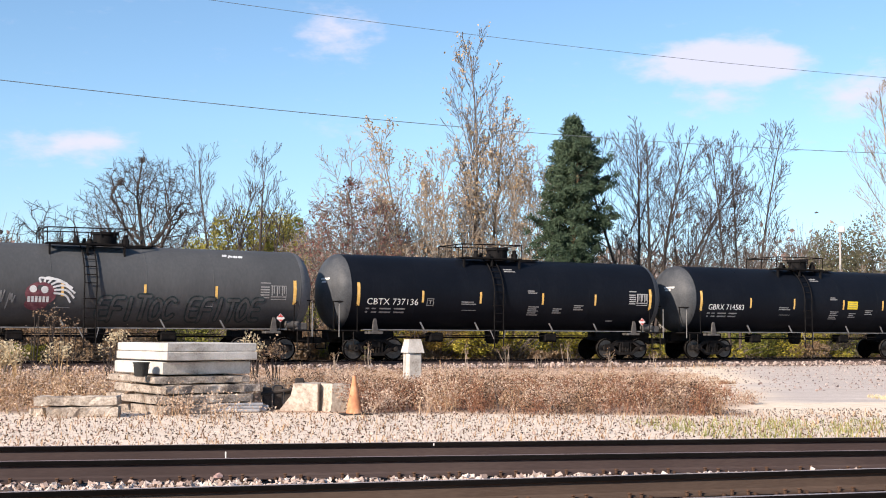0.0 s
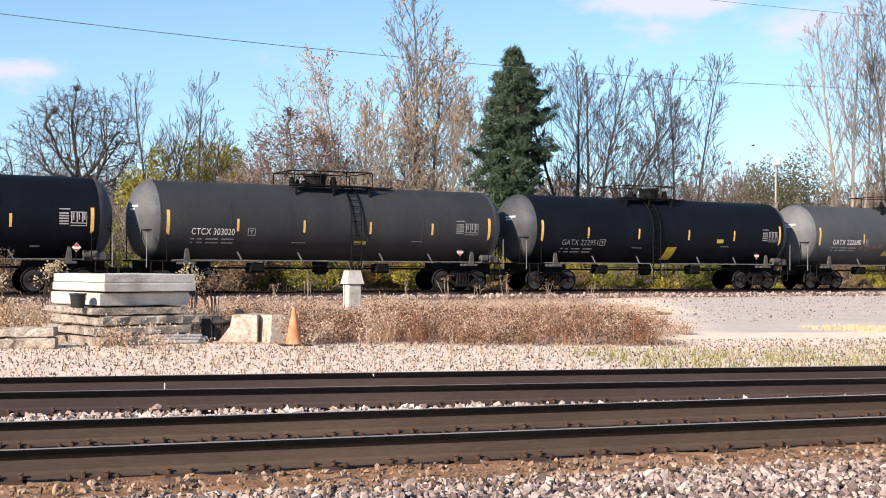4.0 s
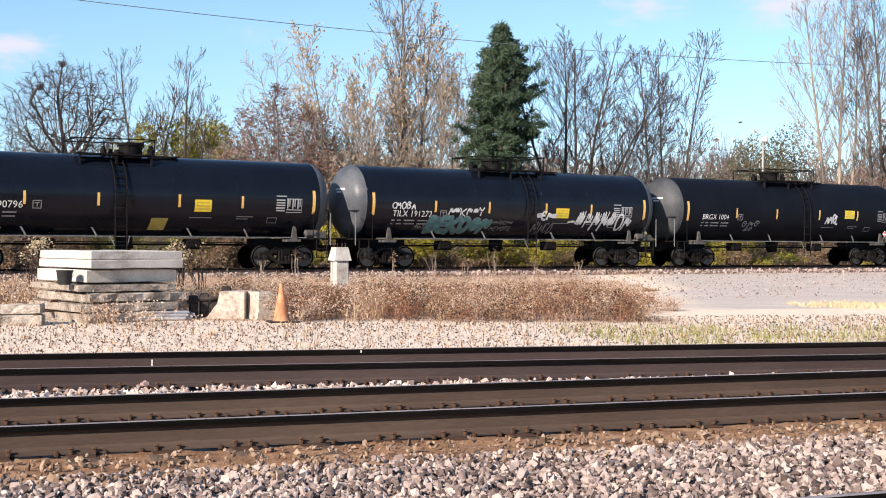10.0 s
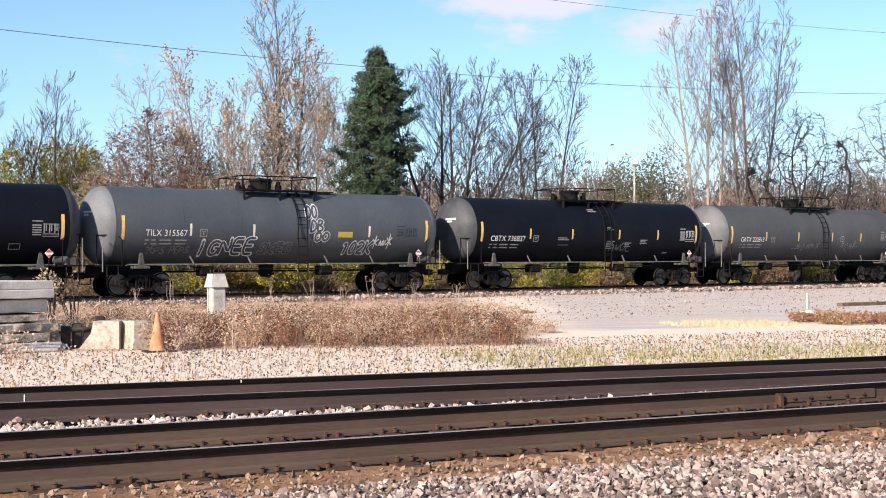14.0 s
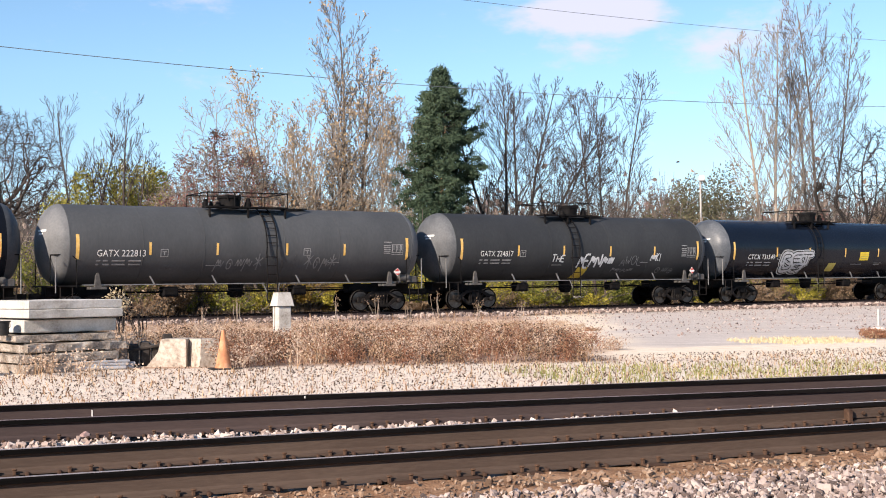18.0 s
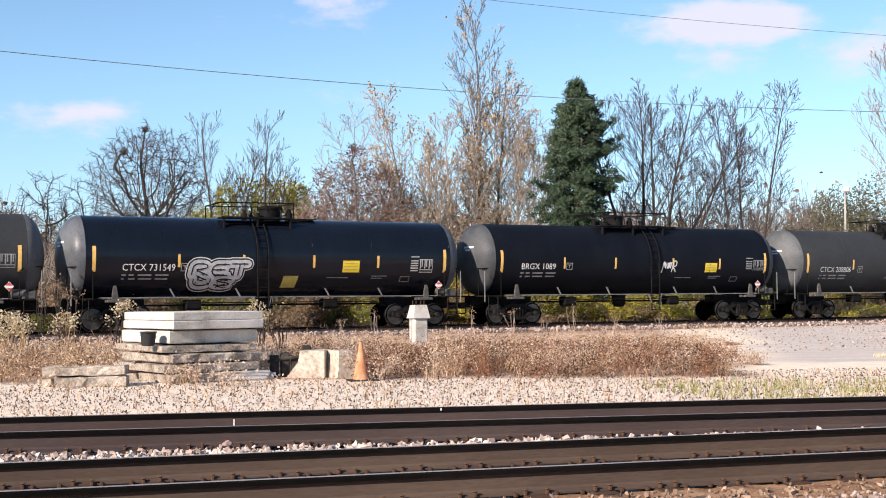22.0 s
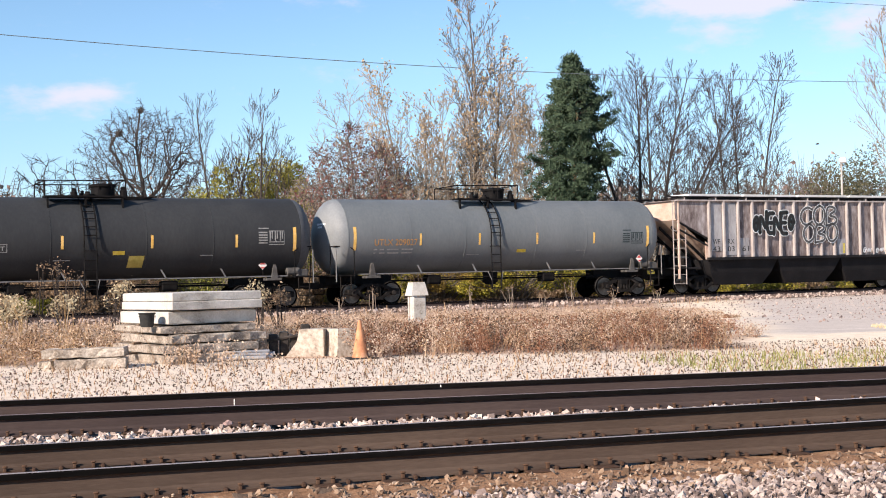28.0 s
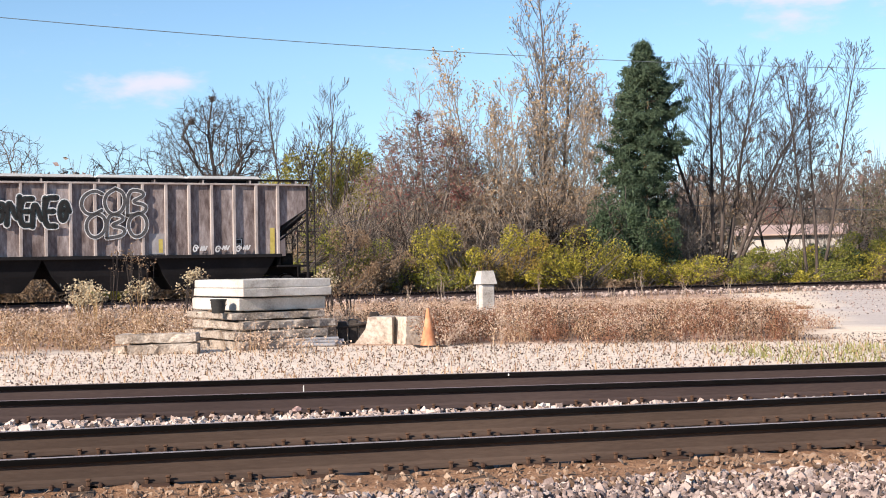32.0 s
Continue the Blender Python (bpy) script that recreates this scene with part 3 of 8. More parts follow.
def cable_mesh(name, pts, r, mat, n=5):
    """One unbroken round cable through the points."""
    pts = [Vector(p) for p in pts]
    v, f = [], []
    for i, p in enumerate(pts):
        d = (pts[min(i + 1, len(pts) - 1)] - pts[max(i - 1, 0)]).normalized()
        u = d.cross(Vector((0, 0, 1))).normalized()
        w = d.cross(u)
        v += [p + (u * math.cos(2 * math.pi * j / n) + w * math.sin(2 * math.pi * j / n)) * r for j in range(n)]
    for i in range(len(pts) - 1):
        f += [(i * n + j, i * n + (j + 1) % n, i * n + n + (j + 1) % n, i * n + n + j) for j in range(n)]
    return raw_mesh(name, [tuple(q) for q in v], f, mat, True)

# ---- ground ----
# the four tracks: a point of the centre line, its heading, the height of the rail tops
TRACKS = {"front": ((1.77, 4.98), 17.0, 0.25), "near": ((0.43, 9.78), 15.6, 0.25), "far": ((0.565, 12.97), 10.5, 0.29), "train": ((0.0, 54.7), 26.7, 0.32)}


def along(key, s, off=0.0, z=0.0):
    (x, y), a, _ = TRACKS[key]
    a = radians(a)
    return Vector((x + s * math.cos(a) - off * math.sin(a), y + s * math.sin(a) + off * math.cos(a), z))


def ground_material():
    m = bpy.data.materials.new("gravel_and_earth")
    m.use_nodes = True
    n, l = m.node_tree.nodes, m.node_tree.links
    b = n["Principled BSDF"]
    b.inputs["Roughness"].default_value = 0.95
    b.inputs["Specular IOR Level"].default_value = 0.2
    geo = n.new("ShaderNodeNewGeometry")
    warp = n.new("ShaderNodeTexNoise")
    warp.inputs["Scale"].default_value, warp.inputs["Detail"].default_value = 0.35, 6
    l.new(geo.outputs["Position"], warp.inputs["Vector"])
    sub = n.new("ShaderNodeVectorMath")
    sub.operation = "MULTIPLY_ADD"
    l.new(warp.outputs["Color"], sub.inputs[0])
    sub.inputs[1].default_value = (3.2, 3.2, 0)
    l.new(geo.outputs["Position"], sub.inputs[2])
    sep = n.new("ShaderNodeSeparateXYZ")
    l.new(sub.outputs[0], sep.inputs[0])

    def line(ax, ay, c, soft):
        """1 where ax*x + ay*y > c."""
        p = n.new("ShaderNodeMath")
        p.operation = "MULTIPLY"
        l.new(sep.outputs["X"], p.inputs[0])
        p.inputs[1].default_value = ax
        q = n.new("ShaderNodeMath")
        q.operation = "MULTIPLY_ADD"
        l.new(sep.outputs["Y"], q.inputs[0])
        q.inputs[1].default_value = ay
        l.new(p.outputs[0], q.inputs[2])
        r = n.new("ShaderNodeMapRange")
        r.interpolation_type = "SMOOTHSTEP"
        r.inputs["From Min"].default_value, r.inputs["From Max"].default_value = c + 2.2 - soft, c + 2.2 + soft
        l.new(q.outputs[0], r.inputs["Value"])
        return r.outputs["Result"]

    def both(a, c):
        p = n.new("ShaderNodeMath")
        p.operation = "MULTIPLY"
        l.new(a, p.inputs[0])
        l.new(c, p.inputs[1])
        return p.outputs[0]

    def soil(ramp, scale, detail=8, along=None):
        t = n.new("ShaderNodeTexNoise")
        t.inputs["Scale"].default_value, t.inputs["Detail"].default_value, t.inputs["Roughness"].default_value = scale, detail, 0.82
        if along is None:
            l.new(geo.outputs["Position"], t.inputs["Vector"])
        else:                                # drawn out along the way that wheels go
            mp = n.new("ShaderNodeMapping")
            mp.inputs["Rotation"].default_value, mp.inputs["Scale"].default_value = (0, 0, -radians(along)), (0.13, 1, 1)
            l.new(geo.outputs["Position"], mp.inputs["Vector"])
            l.new(mp.outputs["Vector"], t.inputs["Vector"])
        v = n.new("ShaderNodeMapRange")
        v.inputs["From Min"].default_value, v.inputs["From Max"].default_value = 0.32, 0.68
        l.new(t.outputs["Fac"], v.inputs["Value"])
        c = n.new("ShaderNodeValToRGB")
        e = c.color_ramp.elements
        while len(e) < len(ramp):
            e.new(0.5)
        for i, q in enumerate(ramp):
            e[i].position, e[i].color = i / (len(ramp) - 1), (*q, 1)
        l.new(v.outputs["Result"], c.inputs["Fac"])
        return c.outputs["Color"]

    def mix(f, a, c):
        x = n.new("ShaderNodeMixRGB")
        l.new(f, x.inputs["Fac"])
        l.new(a, x.inputs["Color1"])
        l.new(c, x.inputs["Color2"])
        return x.outputs["Color"]

    bed = soil([(0.06, 0.042, 0.032), (0.16, 0.115, 0.088), (0.27, 0.2, 0.16)], 9)
    pale = soil([(0.36, 0.255, 0.19), (0.67, 0.55, 0.44), (0.78, 0.675, 0.56), (0.85, 0.77, 0.67)], 5)
    field = soil([(0.22, 0.14, 0.095), (0.42, 0.285, 0.205), (0.58, 0.43, 0.34)], 3)
    road = soil([(0.2, 0.165, 0.14), (0.44, 0.385, 0.34), (0.58, 0.515, 0.46), (0.7, 0.635, 0.575)], 7)
    rut = soil([(0.24, 0.2, 0.17), (0.5, 0.43, 0.38), (0.6, 0.53, 0.48), (0.8, 0.72, 0.66)], 1.3, 8, 22)
    sand = soil([(0.58, 0.46, 0.33), (0.77, 0.65, 0.51), (0.85, 0.76, 0.64)], 3)
    wood = soil([(0.05, 0.042, 0.026), (0.12, 0.095, 0.055), (0.2, 0.16, 0.095)], 1.5)
    half = n.new("ShaderNodeValue")
    half.outputs[0].default_value = 0.6
    road = mix(half.outputs[0], road, rut)
    t10, t26 = math.tan(radians(10.5)), math.tan(radians(26.7))
    col = mix(line(-t10, 1, 14.1, 0.25), bed, pale)
    col = mix(line(0, 1, 22.6, 0.5), col, field)
    col = mix(both(line(1, -0.12, 2.2, 0.8), line(0, 1, 22.3, 0.5)), col, sand)
    col = mix(both(line(1, -0.21, 0.4, 1.0), line(-0.25, 1, 24.6, 0.5)), col, road)
    col = mix(line(-t26, 1, 50.5, 1.0), col, bed)
    col = mix(line(-t26, 1, 57.2, 1.0), col, wood)
    l.new(col, b.inputs["Base Color"])
    h = n.new("ShaderNodeTexNoise")
    h.inputs["Scale"].default_value, h.inputs["Detail"].default_value, h.inputs["Roughness"].default_value = 16, 7, 0.75
    l.new(geo.outputs["Position"], h.inputs["Vector"])
    bp = n.new("ShaderNodeBump")
    bp.inputs["Strength"].default_value, bp.inputs["Distance"].default_value = 0.2, 0.03
    l.new(h.outputs["Fac"], bp.inputs["Height"])
    l.new(bp.outputs["Normal"], b.inputs["Normal"])
    return m


def bed_height(x, y):
    """The ballast beds rise a little under the tracks."""
    z = 0.02 * noise.noise((x * 0.5, y * 0.5, 0)) + 0.015 * noise.noise((x * 1.7, y * 1.7, 4))
    for (px, py), a, top in TRACKS.values():
        a = radians(a)
        d = abs(-(x - px) * math.sin(a) + (y - py) * math.cos(a))
        z = max(z, min(1.0, max(0.0, (2.6 - d) / 1.1)) * (top - 0.235) + 0.3 * z)
    return z


def make_ground():
    xs = [-2500, -900, -350, -160, -90] + [-60 + i for i in range(0, 36)] + [-24 + i * 0.45 for i in range(0, 107)] + [25 + i for i in range(0, 50)] + [90, 160, 350, 900, 2500]
    ys = [-2500, -900, -300, -100, -40, -20, -10, -5] + [-3 + i * 0.4 for i in range(0, 66)] + [24 + i * 0.8 for i in range(0, 70)] + [84, 100, 140, 220, 450, 1000, 2500]
    v = [(x, y, bed_height(x, y) if abs(x) < 80 and -10 < y < 90 else 0.0) for y in ys for x in xs]
    w = len(xs)
    f = [(j * w + i, j * w + i + 1, j * w + w + i + 1, j * w + w + i) for j in range(len(ys) - 1) for i in range(w - 1)]
    ob = new("ground", raw_mesh("ground", v, f, ground_material(), True))
    tagged(ob, "pale gravel and dry earth beside the railway tracks", "ground", kind="structure")


make_ground()


# ---- railway tracks ----
RAIL_PROFILE = ((-0.070, -0.185), (0.070, -0.185), (0.070, -0.174), (0.020, -0.158), (0.009, -0.140), (0.009, -0.060), (0.014, -0.048), (0.036, -0.040), (0.037, -0.012), (0.028, -0.002))
HEAD_PROFILE = ((-0.0385, -0.039), (0.0385, -0.039), (0.0385, -0.012), (0.030, -0.0015), (-0.030, -0.0015), (-0.0385, -0.012))
TOP_PROFILE = ((-0.0275, -0.0035), (0.0275, -0.0035), (0.021, 0.0), (-0.021, 0.0))


def rail_mesh(name, profile, s0, s1, mat, mirror=True):
    pts = list(profile)
    if mirror:
        pts += [(-x, z) for x, z in profile[:1:-1]]
    b = Build()
    n = len(pts)
    v = [(s, y, z) for s in (s0, s1) for y, z in pts]
    b.add(v, [(i, (i + 1) % n, n + (i + 1) % n, n + i) for i in range(n)] + [tuple(range(n - 1, -1, -1)), tuple(range(n, 2 * n))])
    return b.mesh(name, mat)


def railway_track(key, s0, s1, ties, head, side, label, skip_spikes=False):
    (x, y), a, top = TRACKS[key]
    track = empty("railway_track", pose(x, y, top, 0, 0, a))
    tagged(track, label, "railway track", kind="structure")
    # the head piece's near-black holds both its dark steel and the shade below
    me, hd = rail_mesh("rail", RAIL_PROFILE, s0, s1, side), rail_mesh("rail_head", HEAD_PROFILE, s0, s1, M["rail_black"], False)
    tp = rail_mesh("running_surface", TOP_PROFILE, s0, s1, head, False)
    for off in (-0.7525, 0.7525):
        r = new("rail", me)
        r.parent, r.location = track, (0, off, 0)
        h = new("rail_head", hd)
        h.parent = r
        u = new("running_surface", tp)
        u.parent = r
    t0, t1, step = ties
    rng = random.Random(key)
    variants = [Build().box(-0.115, 0.115, -1.3 + d, 1.3 + e, -0.38, -0.198, 0.012).mesh("tie", M["tie"]) for d, e in ((0, 0), (0.03, -0.02), (-0.04, 0.03))]
    plate = Build().box(-0.09, 0.09, -0.17, 0.17, -0.199, -0.1852, 0.004).mesh("tie_plate", M["steel_rust"])
    spike = Build()
    spike.box(-0.012, 0.012, 0.062, 0.088, -0.19, -0.158, 0.004).box(-0.018, 0.018, 0.056, 0.092, -0.158, -0.143, 0.006)
    spike = spike.mesh("spike", M["steel_rust"])
    anchor = Build().box(-0.016, 0.016, -0.09, 0.09, -0.2, -0.166, 0.008).mesh("rail_anchor", M["steel_rust"])
    s = t0
    while s < t1:
        c = s + rng.uniform(-0.03, 0.03)
        t = new("tie", variants[rng.randrange(3)])
        t.parent, t.matrix_basis = track, pose(c, rng.uniform(-0.05, 0.05), rng.uniform(-0.008, 0.004), 0, 0, rng.uniform(-1.2, 1.2))
        if not skip_spikes:
            for off in (-0.7525, 0.7525):
                p = new("tie_plate", plate)
                p.parent, p.location = track, (c, off, 0)
                for turn in (0, 180):
                    for dx in (-0.065, 0.065):
                        k = new("spike", spike)
                        k.parent, k.matrix_basis = track, pose(c + dx + rng.uniform(-0.02, 0.02), off, rng.uniform(-0.004, 0.01), 0, 0, turn)
                for dx in (-0.15, 0.15):
                    if rng.random() < 0.7:
                        k = new("rail_anchor", anchor)
                        k.parent, k.location = track, (c + dx, off, 0)
        s += step
    return track


railway_track("front", -60, 80, (-9, 12, 0.5), M["rail_head"], M["rail_side"], "near railway track with polished rails on dark ties", True)
TRACK_NEAR = railway_track("near", -90, 110, (-9, 13, 0.5), M["rail_head"], M["rail_side"], "railway track with polished rails and rusty brown webs in stone ballast")
TRACK_FAR = railway_track("far", -90, 70, (-9, 13, 0.5), M["rail_head_rust"], M["rail_side_dark"], "railway track with dull dark brown rails beside pale gravel")
railway_track("train", -220, 260, (-32, 46, 0.52), M["rail_head_rust"], M["rail_side_dark"], "far railway track that the tank train runs on", True)

# ---- the train ----
TANK_R, TANK_Z, TANK_L = 1.55, 2.83, 7.42
RIDE = 0.05                                       # the wheels stand this much higher than the cars' own zero


def letters(text, height, spacing=1.0):
    """Flat outlines of a text, from the built-in font: corners in x and z, and faces."""
    cu = bpy.data.curves.new("lettering", "FONT")
    cu.body, cu.size, cu.space_character, cu.resolution_u = text, height / 0.7, spacing, 3
    ob = bpy.data.objects.new("lettering", cu)
    scene.collection.objects.link(ob)
    me = bpy.data.meshes.new_from_object(ob.evaluated_get(bpy.context.evaluated_depsgraph_get()))
    v, f = [(q.co.x, q.co.y) for q in me.vertices], [tuple(p.vertices) for p in me.polygons]
    bpy.data.objects.remove(ob)
    bpy.data.curves.remove(cu)
    bpy.data.meshes.remove(me)
    return v, f


def tank_side(x, z, lift=0.006):
    d = max(-1.0, min(1.0, (z - TANK_Z) / TANK_R))
    return (x, -(TANK_R + lift) * math.sqrt(1 - d * d) - 0.0005, TANK_Z + (TANK_R + lift) * d)


def flat_side(x, z, lift=0.006):
    return (x, -1.52 - lift, z)


class Paint:
    """Marks painted on a side: bars, letters and strokes in x and z."""

    def __init__(self, wrap=tank_side, lift=0.006):
        self.b, self.wrap, self.lift, self.step = Build(), wrap, lift, 0.1 if wrap is tank_side else 0.03

    def rect(self, x0, x1, z0, z1, lean=0.0):
        k = max(1, int((z1 - z0) / 0.12))
        v = []
        for i in range(k + 1):
            z = z0 + (z1 - z0) * i / k
            o = lean * i / k
            v += [self.wrap(x0 + o, z, self.lift), self.wrap(x1 + o, z, self.lift)]
        self.b.add(v, [(2 * i, 2 * i + 1, 2 * i + 3, 2 * i + 2) for i in range(k)])
        return self

    def border(self, x0, x1, z0, z1, w):
        return self.rect(x0, x1, z0, z0 + w).rect(x0, x1, z1 - w, z1).rect(x0, x0 + w, z0, z1).rect(x1 - w, x1, z0, z1)

    def text(self, body, x, z, height, spacing=1.0, width=None):
        v, f = letters(body, height, spacing)
        k = 1.0 if not width else width / max(p[0] for p in v)
        self.b.add([self.wrap(x + p[0] * k, z + p[1], self.lift) for p in v], f)
        return self

    def stroke(self, points, w, closed=False):
        p = [Vector(q) for q in points]
        if closed:
            p.append(p[0])
        fine = [p[0]]                      # short steps, so that the paint follows the round shell
        for q in p[1:]:
            k = max(1, math.ceil((q - fine[-1]).length / self.step))
            o = fine[-1]
            fine += [o.lerp(q, (i + 1) / k) for i in range(k)]
        p = fine
        v = []
        for i, q in enumerate(p):
            d = (p[min(i + 1, len(p) - 1)] - p[max(i - 1, 0)])
            if closed and i in (0, len(p) - 1):
                d = p[1] - p[-2]
            d = d.normalized() if d.length else Vector((1, 0))
            o = Vector((-d.y, d.x)) * w / 2
            v += [self.wrap(*(q + o), self.lift), self.wrap(*(q - o), self.lift)]
        self.b.add(v, [(2 * i, 2 * i + 1, 2 * i + 3, 2 * i + 2) for i in range(len(p) - 1)])
        return self

    def blob(self, points):
        c = sum((Vector(q) for q in points), Vector((0, 0))) / len(points)
        v = [self.wrap(*c, self.lift)] + [self.wrap(*q, self.lift) for q in points]
        n = len(points)
        self.b.add(v, [(0, 1 + i, 1 + (i + 1) % n) for i in range(n)])
        return self

    def part(self, name, mat, parent, label=""):
        ob = self.b.part(name, mat, parent, label)
        if name in ("graffiti", "graffiti_shadow", "graffiti_outline", "graffiti_fill", "graffiti_detail", "stencil", "data_panel"):
            tagged(ob, label, kind="stuff")
        return ob


# hand-drawn capitals and signs on a unit square: strokes of points across and up
STROKES = {
    "A": "0,0 .5,1 1,0|.2,.38 .82,.38", "B": "0,0 0,1 .7,.95 .8,.75 .1,.52 .9,.42 .85,.1 0,0", "C": "1,.85 .6,1 .15,.8 0,.45 .2,.1 .6,0 1,.2", "D": "0,0 0,1 .6,.95 1,.5 .6,.05 0,0",
    "E": "1,1 0,1 0,0 1,0|0,.52 .8,.52", "F": "1,1 0,1 0,0|0,.52 .8,.52", "G": "1,.85 .6,1 .15,.85 0,.45 .2,.08 .65,0 1,.2 1,.48 .6,.48", "H": "0,0 0,1|1,0 1,1|0,.5 1,.5", "I": ".5,0 .5,1",
    "K": "0,0 0,1|1,1 .05,.45 1,0", "L": "0,1 0,0 1,0", "M": "0,0 .1,1 .5,.35 .9,1 1,0", "N": "0,0 0,1 1,0 1,1", "O": ".5,1 .1,.8 0,.45 .2,.08 .55,0 .9,.2 1,.55 .85,.88 .5,1", "P": "0,0 0,1 .75,1 1,.75 .75,.5 0,.48",
    "R": "0,0 0,1 .75,1 .95,.75 .7,.52 .1,.5 1,0", "S": "1,.85 .6,1 .15,.88 .1,.65 .85,.4 .95,.15 .5,0 0,.15", "T": "0,1 1,1|.5,1 .5,0", "U": "0,1 0,.3 .3,0 .7,0 1,.3 1,1", "W": "0,1 .25,0 .5,.7 .75,0 1,1",
    "Y": "0,1 .5,.5 1,1|.5,.5 .4,0", "0": ".5,1 .1,.75 .1,.25 .5,0 .9,.25 .9,.75 .5,1", "1": ".2,.75 .5,1 .5,0", "2": "0,.8 .4,1 .9,.8 .8,.5 0,0 1,0",
    "~": "0,.3 .2,.9 .35,.1 .55,1 .7,.15 1,.8", "^": "0,0 .3,1 .45,.3 .6,.95 .75,.2 1,.7", "@": "1,.5 .7,.85 .3,.8 .15,.45 .4,.15 .75,.3 .7,.6 .45,.55", "*": ".5,1 .5,0|0,.75 1,.25|0,.25 1,.75", "-": "0,.5 1,.55", "_": "0,.1 1,.0", " ": "",
}


def strokes_of(text, x, z, w, h, rng, slant=0.12, wild=0.05, tight=0.82):
    """The strokes of hand-drawn characters set in a box, slanted and a little uneven."""
    out = []
    k = w / max(1, len(text))
    for i, c in enumerate(text):
        dx, dz, kh = rng.uniform(-wild, wild) * k, rng.uniform(-wild, wild) * h, rng.uniform(1 - 1.5 * wild, 1 + wild)
        for line in STROKES[c].split("|") if STROKES[c] else ():
            pts = [tuple(float(q) for q in p.split(",")) for p in line.split()]
            out.append([(x + k * i + dx + k * tight * a + slant * h * (b - 0.5) + rng.uniform(-wild, wild) * 0.4 * k, z + dz + h * kh * b) for a, b in pts])
    return out


def rounded(points):
    """Corners of a stroke cut twice, so that it bends like a spray line."""
    p = [Vector(q) for q in points]
    for _ in range(2):
        if len(p) < 3:
            return p
        q = [p[0]]
        for a, b in zip(p, p[1:]):
            q += [a.lerp(b, 0.25), a.lerp(b, 0.75)]
        p = q + [p[-1]]
    return p


GRAFFITI_LABEL = {"spray_white": "white spray-painted strokes", "spray_grey": "grey spray-painted strokes", "spray_dim": "dull grey spray-painted strokes", "spray_dark": "dark spray-painted strokes", "teal": "teal spray-painted strokes",
                  "spray_silver": "silver spray-painted fat shapes", "black_paint": "black sprayed outlines", "spray_maroon": "maroon spray-painted shapes", "spray_rust": "rust-brown spray-painted strokes", "tank_bluegrey": "blue-grey painted fill"}


def graffiti(car, text, x0, x1, z0, z1, layers, seed=0, wrap=tank_side, slant=0.12, wild=0.06, tight=0.82):
    """Hand-drawn signs in a box; layers: (paint, stroke width), the widest and lowest first."""
    marks = [rounded(st) for st in strokes_of(text, x0, z0, x1 - x0, z1 - z0, random.Random(seed), slant, wild, tight)]
    for n, (paint, wide) in enumerate(layers):
        p = Paint(wrap)
        for i, st in enumerate(marks):
            p.lift = 0.009 + 0.006 * n + 0.0002 * i
            p.stroke(st, wide)
            if wide > 0.09:
                for q in (st[0], st[-1]):
                    p.blob([(q[0] + wide / 2 * math.cos(0.785 * k), q[1] + wide / 2 * math.sin(0.785 * k)) for k in range(8)])
        p.part(("graffiti", "graffiti_outline", "graffiti_fill", "graffiti_detail")[min(n, 3)], M[paint], car, GRAFFITI_LABEL[paint])


def tagger(car, *tags):
    """Each tag: style, signs, box."""
    styles = {"white": (("spray_white", 0.05),), "bold": (("spray_white", 0.09),), "grey": (("spray_grey", 0.045),), "dim": (("spray_dim", 0.045),), "rust": (("spray_rust", 0.05),), "fine": (("spray_grey", 0.03),),
              "teal": (("spray_grey", 0.24), ("teal", 0.17)), "block": (("spray_dark", 0.22), ("spray_dim", 0.1)), "silver": (("spray_white", 0.5), ("black_paint", 0.42), ("spray_silver", 0.31), ("black_paint", 0.045)),
              "hollow": (("spray_white", 0.17), ("tank_bluegrey", 0.09)), "ghost": (("spray_grey", 0.15), ("spray_dim", 0.07))}
    for i, (style, text, x0, x1, z0, z1) in enumerate(tags):
        graffiti(car, text, x0, x1, z0, z1, styles[style], i + int(abs(x0) * 100), wild=0.1 if style in ("white", "grey", "dim", "rust", "fine") else 0.05)


def wheelset(car, x):
    b = Build()
    for s in (-1, 1):
        b.spin([(s * 0.68, 0.485), (s * 0.705, 0.485), (s * 0.715, 0.458), (s * 0.81, 0.452), (s * 0.815, 0.40), (s * 0.79, 0.375), (s * 0.765, 0.2), (s * 0.80, 0.12), (s * 0.80, 0.05)], "y", 28)
    b.tube((0, -0.95, 0), (0, 0.95, 0), 0.075, n=12)
    for s in (-1, 1):
        for i in range(6):
            a = math.pi * i / 3
            b.tube((0.29 * math.cos(a), s * 0.76, 0.29 * math.sin(a)), (0.29 * math.cos(a), s * 0.785, 0.29 * math.sin(a)), 0.03, n=6)
    w = b.part("wheelset", M["wheel"], car, "dark steel wheels on their axle", True, Matrix.Translation((x, 0, 0.457 + RIDE)))
    for s in (-1, 1):
        Build().spin([(s * 0.718, 0.4605), (s * 0.806, 0.4545)], "y", 28).part("tread", M["wheel_tread"], w, "worn bright wheel tread", True)
    return w


